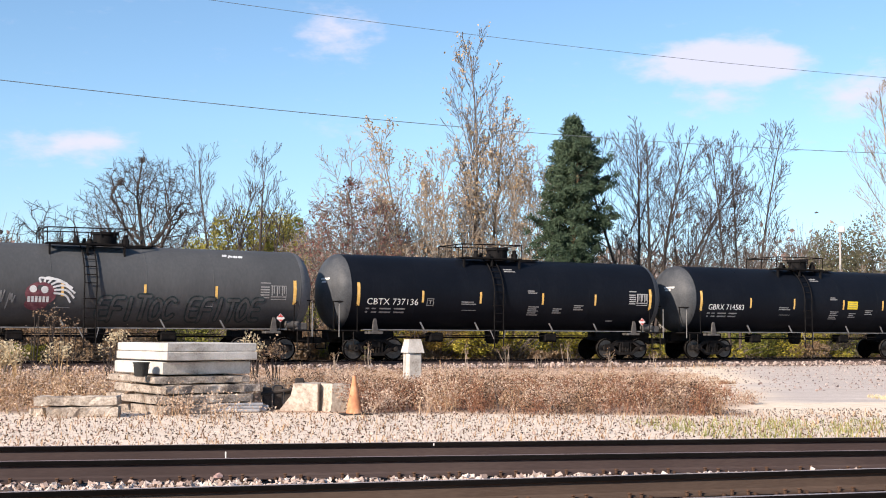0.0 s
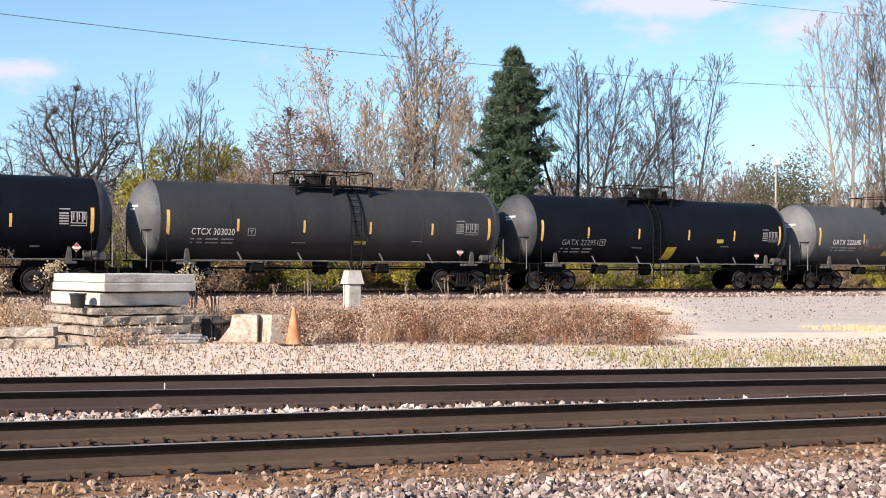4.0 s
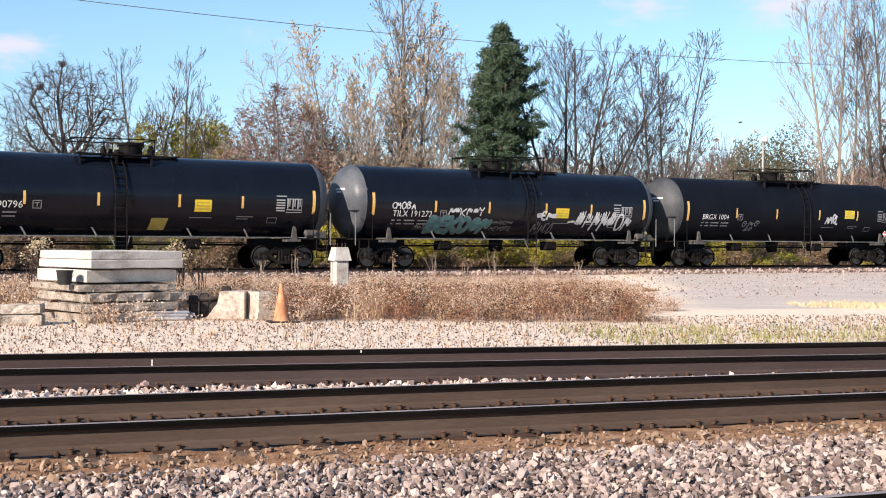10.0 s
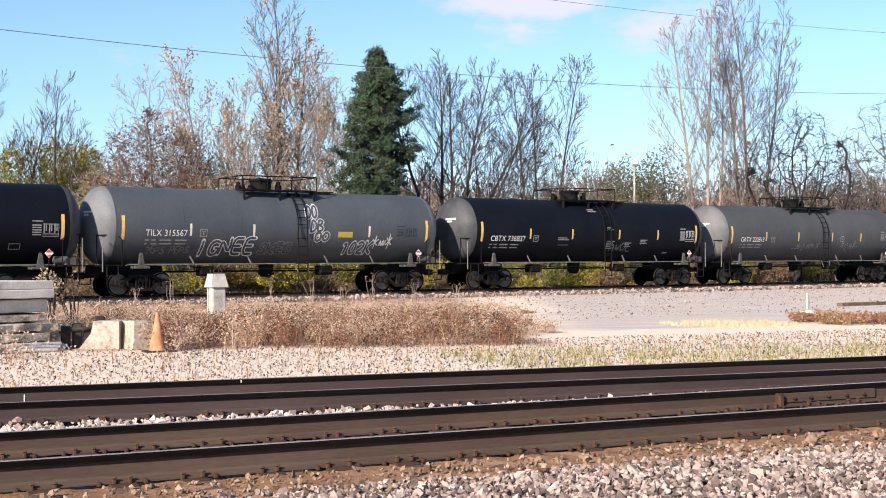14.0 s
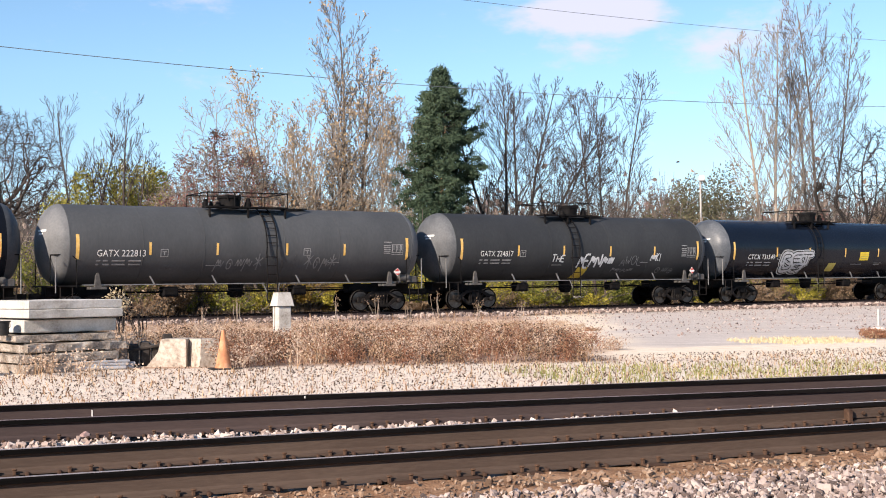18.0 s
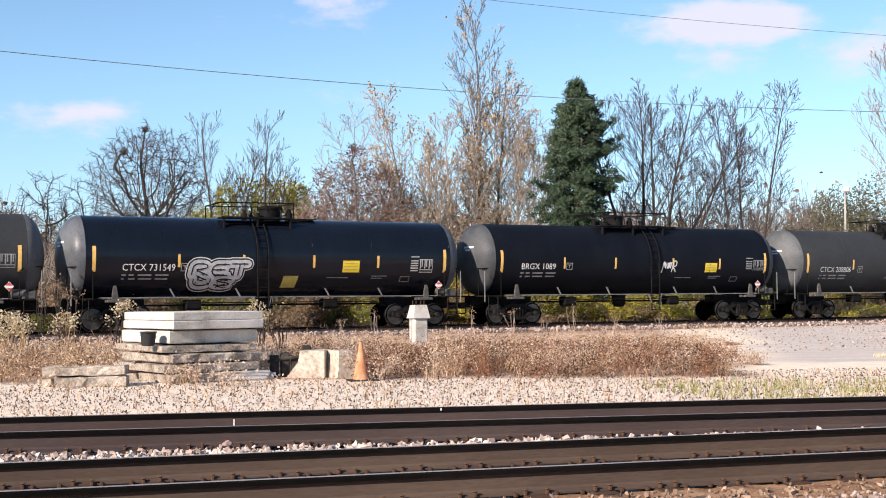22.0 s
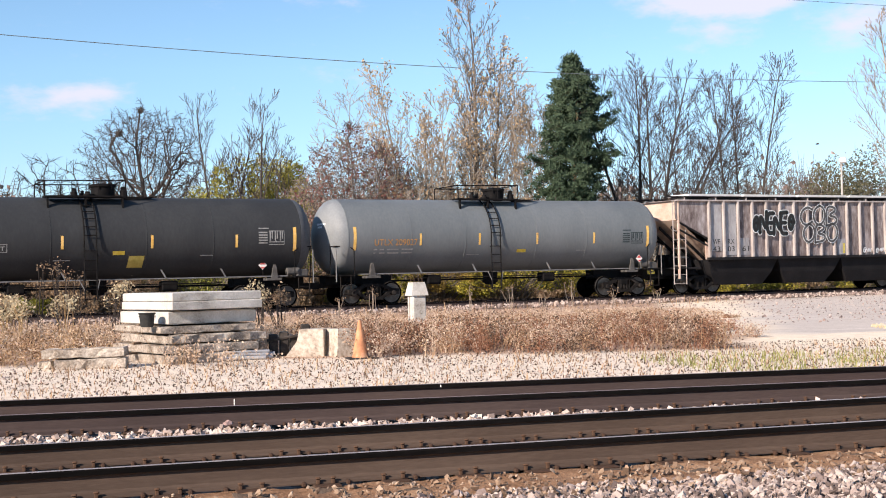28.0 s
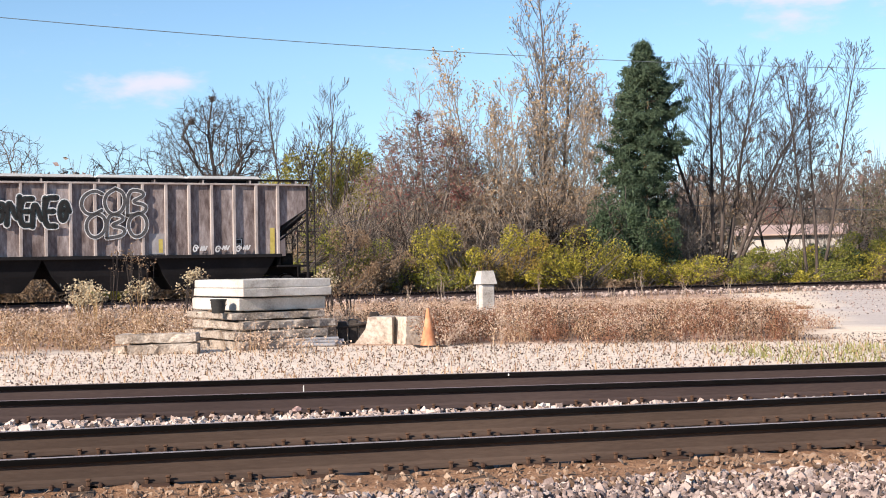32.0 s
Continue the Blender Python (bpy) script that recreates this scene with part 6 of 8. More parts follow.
stacked(1.085, 1.76, 2.05, 0.15, 38, (-4.6, 22.4), M["concrete"], "clean pale concrete slab on top of the stack", 0.008, 1)
stacked(0.93, 1.78, 2.08, 0.15, 38, (-4.6, 22.38), M["concrete"], "clean pale concrete slab second from the top", 0.008, 8)
stacked(0.68, 1.74, 2.0, 0.225, 38, (-4.705, 22.534), M["concrete"], "pale concrete slab in the shade of the one above", 0.012, 2)
stacked(0.53, 1.82, 2.2, 0.12, 35, (-4.8, 22.36), M["concrete_old"], "weathered concrete slab in the stack", 0.04, 3)
stacked(0.36, 1.9, 2.05, 0.135, 39, (-4.6, 22.3), M["concrete_old"], "stained concrete slab in the stack", 0.045, 4)
stacked(0.185, 1.86, 2.2, 0.135, 37, (-4.72, 22.2), M["concrete_old"], "stained and chipped concrete slab in the stack", 0.045, 10)
stacked(0.0, 2.0, 2.25, 0.15, 38, (-4.62, 22.12), M["concrete_old"], "stained concrete slab on the ground under the stack", 0.05, 5)
for (px, py, pz, pt, ph) in ((-4.3, 22.9, 0.15, 20, 0.035), (-5.4, 23.2, 0.15, 60, 0.035), (-3.9, 23.4, 0.15, 35, 0.035), (-4.4, 23.0, 0.32, 30, 0.04), (-5.3, 23.4, 0.32, 50, 0.04), (-3.8, 23.6, 0.32, 40, 0.04), (-4.3, 23.0, 0.495, 38, 0.035), (-5.2, 23.5, 0.495, 38, 0.035), (-3.9, 23.5, 0.495, 38, 0.035), (-4.5, 23.1, 0.65, 38, 0.03), (-5.2, 23.5, 0.65, 38, 0.03), (-4.1, 23.6, 0.65, 38, 0.03)):
    w = Build().box(-0.3, 0.3, -0.045, 0.045, 0, ph, 0.006).part("wooden_spacer", M["tie"])
    w.matrix_basis = pose(px, py, pz, 0, 0, pt)
    tagged(w, "dark wooden spacer between two concrete slabs", "spacer", "spacers in the stack")
slab(-5.98, 21.85, 0.19, 1.36, 0.5, 0.15, 4, M["concrete_old"], "broken concrete curb piece lying on another", 0.05, 6)
slab(-5.86, 21.8, 0.0, 1.16, 0.6, 0.17, 8, M["concrete_old"], "broken concrete curb piece on the ground", 0.05, 7)
slab(-6.62, 22.0, 0.0, 0.3, 0.34, 0.12, -26, M["concrete_old"], "small broken concrete lump in the grass", 0.06, 9)


def bucket():
    b = Build().spin([(0, 0.1), (0.02, 0.115), (0.22, 0.135), (0.225, 0.15), (0.25, 0.15), (0.25, 0.13), (0.05, 0.11)], "z", 20)
    ob = b.part("bucket", M["rubber"], None, "", True)
    ob.matrix_basis = pose(-5.08, 22.52, 0.65)
    tagged(ob, "black plastic bucket on a concrete slab", "bucket")
    Build().path([(0.15 * math.cos(a), 0.15 * math.sin(a), 0.2 - 0.1 * math.sin(a)) for a in [math.pi * i / 8 for i in range(9)]], 0.004).part("handle", M["strut"], ob)


bucket()


def concrete_block():
    """Two barrier ends side by side with sloping faces."""
    b = Build()
    b.prism([(-0.62, 0), (0.1, 0), (0.1, 0.5), (-0.35, 0.5), (-0.4, 0.28)], -0.35, 0.35)
    ob = b.part("concrete_block", M["concrete_block"])
    ob.matrix_basis = pose(-2.15, 23.9, 0, 0, 0, -8)
    tagged(ob, "stained concrete barrier block on the gravel", "concrete block")
    c = Build().prism([(-0.2, 0), (0.2, 0), (0.17, 0.5), (-0.17, 0.5)], -0.3, 0.3)
    c2 = c.part("concrete_block", M["concrete_block"])
    c2.matrix_basis = pose(-1.8, 23.65, 0, 0, 0, 28)
    tagged(c2, "smaller concrete block beside the cone", "concrete block")


concrete_block()


def traffic_cone():
    cone = empty("traffic_cone", pose(-1.38, 22.65, 0.0, 0, 0, 15))
    tagged(cone, "faded orange traffic cone on a flat base", "traffic cone")
    Build().box(-0.24, 0.3, -0.2, 0.2, 0.0, 0.03, 0.01).part("base", M["tarp"], cone, "flat dark dirty base")
    Build().spin([(0.03, 0.145), (0.06, 0.135), (0.3, 0.092), (0.5, 0.056), (0.66, 0.03), (0.68, 0.028), (0.68, 0.02)], "z", 22).part("body", M["cone"], cone, "", True)


traffic_cone()


def post():
    """A concrete post with a tapering cap and four bolts."""
    p = empty("concrete_post", pose(-0.58, 36.3, 0.0, 0, 0, 24))
    tagged(p, "short pale concrete post with a tapered cap and bolts", "concrete post")
    Build().box(-0.2, 0.2, -0.2, 0.06, 0, 0.89, 0.03).part("shaft", M["concrete"], p)
    Build().box(-0.16, 0.12, 0.061, 0.13, 0, 0.885).part("shaft_web", M["concrete_old"], p, "recessed web of the shaft")
    Build().box(-0.2, 0.2, 0.131, 0.2, 0, 0.89, 0.012).part("shaft", M["concrete"], p)
    b = Build().add([(-0.255, -0.255, 0.885), (0.255, -0.255, 0.885), (0.255, 0.255, 0.885), (-0.255, 0.255, 0.885), (-0.18, -0.18, 1.26), (0.18, -0.18, 1.26), (0.18, 0.18, 1.26), (-0.18, 0.18, 1.26)],
                    [(0, 3, 2, 1), (4, 5, 6, 7), (0, 1, 5, 4), (1, 2, 6, 5), (2, 3, 7, 6), (3, 0, 4, 7)])
    b.part("cap", M["concrete"], p)
    for x in (-0.12, 0.12):
        for y in (-0.12, 0.12):
            Build().tube((x, y, 1.25), (x, y, 1.38), 0.014, n=6).part("bolt", M["steel_rust"], p)


post()

# ---- trees and scrub ----


def tapered_mesh(name, pts, radii, mat, n=7):
    """One unbroken stem through the points, each with its own radius."""
    pts, radii = np.asarray(pts, float), np.asarray(radii, float)
    d = np.gradient(pts, axis=0)
    d /= np.linalg.norm(d, axis=1)[:, None] + 1e-9
    u = np.cross(d, (0.13, 0.97, 0.2))
    u /= np.linalg.norm(u, axis=1)[:, None] + 1e-9
    w = np.cross(d, u)
    t = 2 * np.pi * np.arange(n) / n
    v = pts[:, None] + (u[:, None] * np.cos(t)[None, :, None] + w[:, None] * np.sin(t)[None, :, None]) * radii[:, None, None]
    f = [(i * n + j, i * n + (j + 1) % n, i * n + n + (j + 1) % n, i * n + n + j) for i in range(len(pts) - 1) for j in range(n)]
    return raw_mesh(name, v.reshape(-1, 3), f, mat, True)


def unit(v):
    return v / (np.linalg.norm(v) + 1e-9)


class Growth:
    """Stems with side shoots in turn: stems as chains of points, and all finer pieces as single twigs."""

    def __init__(self, rng, twig):
        self.rng, self.twig = rng, twig
        self.stems, self.segs, self.tips = [], [], []

    def shoot(self, p, d, length, r, level, kids, angle, ratio, rise, wander, start, taper):
        rng = self.rng
        n = (12, 6, 3, 2)[level]
        q, pts, rad = np.array(p, float), [np.array(p, float)], [r]
        side = unit(np.cross(d, rng.normal(size=3)))
        turn = rng.uniform(0, 6.28)
        count = kids[level] if level < len(kids) else 0
        marks = sorted(start[level] + (0.97 - start[level]) * (i + rng.uniform(0, 1)) / count for i in range(count)) if count else []
        mi = 0
        for i in range(n):
            d = unit(d + rng.normal(0, wander[min(level, 2)], 3) + np.array([0, 0, rise[min(level, 2)] / n]))
            e = q + d * length / n
            r2 = max(self.twig, r * (1 - taper * (i + 1) / n))
            while mi < len(marks) and marks[mi] <= (i + 1) / n:
                f = marks[mi]
                s = q + (e - q) * (f * n - i)
                turn += 2.4 + rng.uniform(-0.5, 0.5)
                u = unit(np.cross(d, side))
                w = np.cross(d, u)
                out = u * math.cos(turn) + w * math.sin(turn)
                a = math.radians(angle[level] * rng.uniform(0.65, 1.3))
                reach = ratio[level] * length * (1.1 - f) ** 0.62 * rng.uniform(0.55, 1.2)
                if level == 0:
                    reach *= min(1.0, 0.45 + 2.2 * (f - start[0]))
                self.shoot(s, unit(d * math.cos(a) + out * math.sin(a)), reach, max(self.twig, r * (1 - taper * f) * 0.5), level + 1, kids, angle, ratio, rise, wander, start, taper)
                mi += 1
            if level:
                self.segs.append((q, e, rad[-1], r2, level))
            pts.append(e)
            rad.append(r2)
            q = e
        if level == 0:
            self.stems.append((pts, rad))
        else:
            self.tips.append(q)


def crowned(rng, growth, trunk, wide, high, centre, n, step, radius):
    """Limbs that fork until they fill a domed crown: each step heads for the free places nearest to it."""
    g = rng.uniform(-1, 1, (n * 4, 3))
    rr = np.linalg.norm(g, axis=1)
    g = g[(rr < 1) & (rr > 0.3) & (g[:, 2] > -0.7)][:n]
    aim = g * np.array([wide / 2, wide / 2, high]) + np.array([0, 0, centre])
    aim += rng.normal(0, 0.06 * wide, aim.shape) * 0.5
    nodes, parent = [np.zeros(3)], [-1]
    for i in range(int(trunk / step)):
        nodes.append(nodes[-1] + np.array([rng.normal(0, 0.03), rng.normal(0, 0.03), step]))
        parent.append(len(nodes) - 2)
    best = np.full(len(aim), 1e9)
    near = np.zeros(len(aim), int)
    alive = np.ones(len(aim), bool)
    fresh = list(range(len(nodes) * 3 // 5, len(nodes)))
    for _ in range(90):
        if not fresh:
            break
        for k in fresh:
            dd = np.linalg.norm(aim - nodes[k], axis=1)
            m = dd < best
            best[m], near[m] = dd[m], k
        alive &= best > step * 1.1
        if not alive.any():
            break
        fresh = []
        for k in np.unique(near[alive]):
            v = aim[alive & (near == k)] - nodes[k]
            v /= np.linalg.norm(v, axis=1)[:, None] + 1e-9
            back = unit(nodes[k] - nodes[parent[k]]) if parent[k] >= 0 else np.array([0, 0, 1.0])
            d = unit(unit(v.sum(0)) + back * 0.45 + rng.normal(0, 0.16, 3))
            nodes.append(nodes[k] + d * step)
            parent.append(int(k))
            fresh.append(len(nodes) - 1)
    nodes, parent = np.array(nodes), np.array(parent)
    load = np.zeros(len(nodes))
    kids = np.bincount(parent[parent >= 0], minlength=len(nodes))
    load[kids == 0] = 1
    for k in range(len(nodes) - 1, 0, -1):
        load[parent[k]] += load[k]
    r = np.maximum(growth.twig, radius * (load / load[0]) ** 0.48)
    k0 = int(trunk / step)
    growth.stems.append(([nodes[i] for i in range(k0 + 1)], [r[i] for i in range(k0 + 1)]))
    for k in range(k0 + 1, len(nodes)):
        growth.segs.append((nodes[parent[k]], nodes[k], min(r[parent[k]], r[k] * 1.5), r[k], 3 if kids[k] == 0 else 1))
        if load[k] < 4:
            growth.tips.append(nodes[k])
            for _ in range(2):
                d = unit(unit(nodes[k] - nodes[parent[k]]) + rng.normal(0, 0.55, 3))
                m = nodes[k] + d * step * rng.uniform(0.6, 1.5)
                growth.segs.append((nodes[k], m, growth.twig, growth.twig, 3))
                e = m + unit(d + rng.normal(0, 0.4, 3)) * step * rng.uniform(0.3, 0.9)
                growth.segs.append((m, e, growth.twig, growth.twig * 0.7, 3))


def plant_tree(growth, rng, x, y, height, label, bark, leaf=None, leaf_amount=0.0, leaf_size=0.15, leaf_from=0.0, leaf_wide=0.15, name="tree", group="trees behind the railway"):
    tree = empty(name, pose(x, y, 0))
    tagged(tree, label, name.replace("_", " "), group)
    top = max(float(max(s[1][2] for s in growth.segs)), max(float(p[0][-1][2]) for p in growth.stems))
    k = height / top
    for pts, rad in growth.stems:
        t = new("trunk", tapered_mesh("trunk", np.array(pts) * k, rad, M[bark]))
        t.parent = tree
    a, b, ra, rb, lv = (np.array(q) for q in zip(*growth.segs))
    c = new("crown", limbs_mesh("crown", a * k, b * k, ra, rb, M[bark], 3))
    c.parent = tree
    tagged(c, kind="stuff")
    if leaf:
        ends = np.array(growth.tips) * k
        ends = ends[ends[:, 2] > leaf_from * height]
        n = int(len(ends) * leaf_amount)
        pos = ends[rng.integers(0, len(ends), n)] + rng.normal(0, leaf_wide, (n, 3))
        lf = new("leaves", leaves_mesh("leaves", pos, leaf_size, M[leaf], rng))
        lf.parent = tree
        tagged(lf, kind="stuff")
    return tree


def stemmed(seed, x, y, height, label, stems, bark="bark", radius=0.13, twig=0.013, kids=(22, 8, 6), angle=(44, 48, 48), ratio=(0.42, 0.5, 0.5), rise=(0.1, 0.5, 0.3), wander=(0.03, 0.06, 0.09), start=(0.25, 0.2, 0.2), taper=0.86, **kw):
    """stems: (foot offset, lean to the right, lean away, share of the full height) for each."""
    rng = np.random.default_rng(seed)
    g = Growth(rng, twig)
    for foot, lean, away, share in stems:
        g.shoot((foot, away * 0.3, 0), unit(np.array([lean, away, 1.0])), height * share * (1 + lean * lean) ** 0.5, radius * (0.6 + 0.4 * share), 0, kids, angle, ratio, rise, wander, start, taper)
    return plant_tree(g, rng, x, y, height, label, bark, **kw)


def domed(seed, x, y, height, label, trunk, wide, bark="bark", radius=0.25, twig=0.013, n=700, step=0.3, stems=1, **kw):
    rng = np.random.default_rng(seed)
    g = Growth(rng, twig)
    crowned(rng, g, trunk, wide, (height - trunk) * 0.6, trunk + (height - trunk) * 0.4, n, step, radius)
    return plant_tree(g, rng, x, y, height, label, bark, **kw)


def far_point(az, dist):
    a = radians(az)
    return math.sin(a) * dist, math.cos(a) * dist


# az: degrees from straight ahead to the right; distances in metres from the eye; tops el degrees above it
def tree_at(make, seed, az, dist, el, label, *a, **kw):
    x, y = far_point(az, dist)
    return make(seed, x, y, math.tan(radians(el)) * dist + 1.43, label, *a, **kw)


UP = dict(angle=(36, 33, 30), rise=(0.1, 0.5, 0.4))
tree_at(domed, 1, -12.7, 86, 8.0, "round-headed bare deciduous tree with fine grey twigs", 6.2, 8.2, bark="bark_mid", radius=0.34, n=1900, step=0.25, twig=0.0115)
tree_at(stemmed, 2, -9.1, 78, 8.5, "slender bare tree with upright limbs", ((0, -0.2, 0, 0.95), (0.2, -0.05, 0.05, 0.8)), bark="bark_mid", twig=0.011, kids=(18, 6, 3), ratio=(0.46, 0.6, 0.7), **UP)
tree_at(stemmed, 3, -7.9, 77, 8.5, "slender bare tree with upright limbs", ((0, 0.02, 0, 1.0), (0.1, 0.17, -0.05, 0.8), (0, -0.12, 0.05, 0.75)), bark="bark_mid", twig=0.011, kids=(18, 6, 3), ratio=(0.46, 0.6, 0.7), **UP)
tree_at(domed, 14, -17.0, 82, 5.6, "small gnarled bare tree", 2.2, 5.6, bark="bark_dark", radius=0.2, n=260, step=0.35)
tree_at(domed, 17, -15.5, 84, 5.4, "small gnarled bare tree", 2.0, 3.6, bark="bark_dark", radius=0.16, n=200, step=0.3)
tree_at(domed, 18, -21.5, 88, 6.2, "low bare tree with many fine branches", 1.6, 6.0, bark="bark", radius=0.2, n=420, step=0.3)
tree_at(domed, 22, -10.9, 90, 4.6, "low bare tree with a few reddish leaves", 1.8, 6.0, bark="bark", radius=0.2, n=420, step=0.3, leaf="leaf_red", leaf_amount=0.3)
tree_at(stemmed, 4, 2.0, 74, 13.7, "tall pale poplar, nearly bare, with a few dry leaves", ((0, 0.0, 0, 1.0), (0.3, 0.13, 0.05, 0.78), (-0.3, -0.09, -0.05, 0.7)), bark="bark", radius=0.15, kids=(28, 8, 4), ratio=(0.36, 0.5, 0.5), start=(0.22, 0.2, 0.2), leaf="leaf_orange", leaf_amount=0.7, leaf_size=0.15, leaf_from=0.3, **UP)
tree_at(stemmed, 5, -0.7, 73, 9.6, "pale tree with some orange leaves in its top", ((0, -0.14, 0, 1.0), (0.2, 0.02, 0.05, 0.8), (-0.2, -0.3, -0.05, 0.7)), bark="bark_pale", radius=0.11, kids=(18, 7, 4), ratio=(0.46, 0.55, 0.5), leaf="leaf_orange", leaf_amount=1.3, leaf_size=0.15, leaf_from=0.35, **UP)
tree_at(stemmed, 6, 0.7, 72, 8.6, "pale bare multi-stemmed tree", ((0, 0.0, 0, 1.0), (0.3, 0.2, 0.1, 0.8), (-0.3, -0.16, 0, 0.85)), bark="bark_pale", radius=0.09, kids=(18, 7, 4), ratio=(0.5, 0.55, 0.5), leaf="leaf_orange", leaf_amount=0.6, **UP)
tree_at(stemmed, 7, 3.6, 73, 9.6, "pale bare multi-stemmed tree", ((0, 0.06, 0, 1.0), (0.3, 0.2, 0.1, 0.85), (-0.4, -0.1, 0, 0.9)), bark="bark_pale", radius=0.09, kids=(26, 9, 5), ratio=(0.46, 0.55, 0.5), leaf="leaf_orange", leaf_amount=0.5, **UP)
tree_at(stemmed, 15, -3.6, 75, 8.8, "thin pale tree with spreading bare twigs", ((0, -0.03, 0, 1.0), (0.2, 0.14, 0.05, 0.8)), bark="bark_pale", radius=0.09, kids=(18, 7, 4), ratio=(0.5, 0.55, 0.5), twig=0.012)
tree_at(domed, 8, -3.5, 70, 6.9, "maple with thin red-brown foliage", 2.0, 7.4, bark="bark", radius=0.2, n=1000, step=0.3, leaf="leaf_red", leaf_amount=3.2, leaf_size=0.15, leaf_wide=0.22)
tree_at(stemmed, 9, 9.3, 72, 9.7, "dark bare tree with many arching stems", ((-0.3, -0.28, 0, 0.93), (0, -0.1, 0.1, 1.0), (0.1, 0.06, -0.1, 0.97), (0.3, 0.22, 0, 0.97), (0.5, 0.38, 0.1, 0.86), (0.5, 0.55, -0.05, 0.7)), bark="bark_mid", radius=0.15, twig=0.0105, kids=(19, 8, 4), ratio=(0.5, 0.6, 0.72), start=(0.3, 0.2, 0.15), wander=(0.03, 0.045, 0.05), angle=(40, 32, 28), rise=(-0.1, 0.3, 0.3))
tree_at(stemmed, 10, 11.6, 74, 6.8, "small dark bare tree with a leaning stem", ((0, -0.2, 0, 1.0), (0.3, 0.2, 0, 0.8)), bark="bark_dark", radius=0.1, kids=(14, 7, 5), ratio=(0.6, 0.6, 0.6))
tree_at(stemmed, 11, 13.4, 72, 9.4, "bare tree with three straight leaning stems", ((-0.5, -0.02, 0, 0.93), (0, 0.08, 0.1, 0.94), (0.2, 0.2, 0, 1.0)), bark="bark_mid", radius=0.1, twig=0.011, kids=(20, 7, 4), ratio=(0.42, 0.58, 0.7), start=(0.3, 0.2, 0.15), wander=(0.025, 0.04, 0.05), angle=(38, 36, 34), rise=(0.1, 0.4, 0.3))
tree_at(stemmed, 12, 20.6, 86, 12.1, "tall bare tree with two pale stems", ((-0.4, -0.1, 0, 0.93), (0.2, 0.03, 0, 1.0), (0.5, 0.2, 0.1, 0.8)), bark="bark_pale", radius=0.15, twig=0.012, kids=(24, 8, 5), ratio=(0.4, 0.55, 0.6), wander=(0.025, 0.04, 0.06), leaf="leaf_tan", leaf_amount=0.06, **UP)
tree_at(stemmed, 13, 22.6, 88, 12.4, "tall bare tree with pale stems", ((0, 0.0, 0, 1.0), (0.3, 0.17, 0.1, 0.9), (-0.2, -0.13, 0, 0.85)), bark="bark", radius=0.15, twig=0.012, kids=(24, 8, 5), ratio=(0.4, 0.55, 0.6), wander=(0.025, 0.04, 0.06), leaf="leaf_tan", leaf_amount=0.05, **UP)
tree_at(domed, 16, 24.6, 84, 6.8, "dense dark bare tree with spreading branches", 1.8, 7.4, bark="bark_dark", radius=0.26, n=900, step=0.3)
tree_at(domed, 19, 28.5, 92, 7.2, "bare tree with a broad head of brown twigs", 2.4, 8.0, bark="bark", radius=0.26, n=700, step=0.3)
tree_at(domed, 20, 15.2, 94, 4.6, "low tree with thin tan leaves", 1.6, 6.4, bark="bark", radius=0.2, n=420, step=0.3, leaf="leaf_tan", leaf_amount=0.8)
tree_at(domed, 21, -5.2, 92, 5.2, "low bare brown tree behind the hedge", 1.6, 6.4, bark="bark", radius=0.2, n=420, step=0.3, leaf="leaf_tan", leaf_amount=0.6)
for seed, az, el, label in ((50, -4.6, 6.0, "pale bare sapling clump with tan leaves"), (51, -2.4, 7.2, "pale bare sapling clump with a few leaves"), (52, -0.2, 6.6, "pale bare sapling clump with tan leaves"), (53, 1.5, 7.4, "pale bare sapling clump with a few leaves"), (54, 4.3, 8.6, "pale bare sapling clump with tan leaves"), (55, -6.0, 4.6, "pale bare sapling clump with tan leaves")):
    tree_at(domed, seed, az, 73, el, label, 1.0, 3.9, bark="bark_pale", radius=0.1, n=620, step=0.26, leaf="leaf_tan" if seed % 2 == 0 else "leaf_orange", leaf_amount=0.3, leaf_size=0.14)
for seed, az, dist, el, wide, leaf, amount in ((23, 13.2, 128, 4.0, 7.0, "leaf_tan", 0.5), (24, 16.6, 98, 4.4, 7.5, "leaf_red", 0.8), (25, 19.0, 104, 4.0, 8.0, "leaf_tan", 0.5), (26, -19.2, 90, 4.4, 7.0, "leaf_tan", 0.4), (27, -23.6, 92, 4.6, 7.5, "leaf_red", 0.4), (28, -17.8, 95, 4.1, 7.0, "leaf_red", 0.4), (29, -1.6, 92, 4.8, 8.0, "leaf_red", 0.6), (30, 26.5, 100, 4.8, 8.0, "leaf_tan", 0.4), (31, -14.3, 96, 3.9, 7.0, "leaf_red", 0.4)):
    tree_at(domed, seed, az, dist, el, "low spreading tree with thin dry leaves", 1.4, wide, bark="bark", radius=0.2, n=950, step=0.3, twig=0.02, leaf=leaf, leaf_amount=amount)


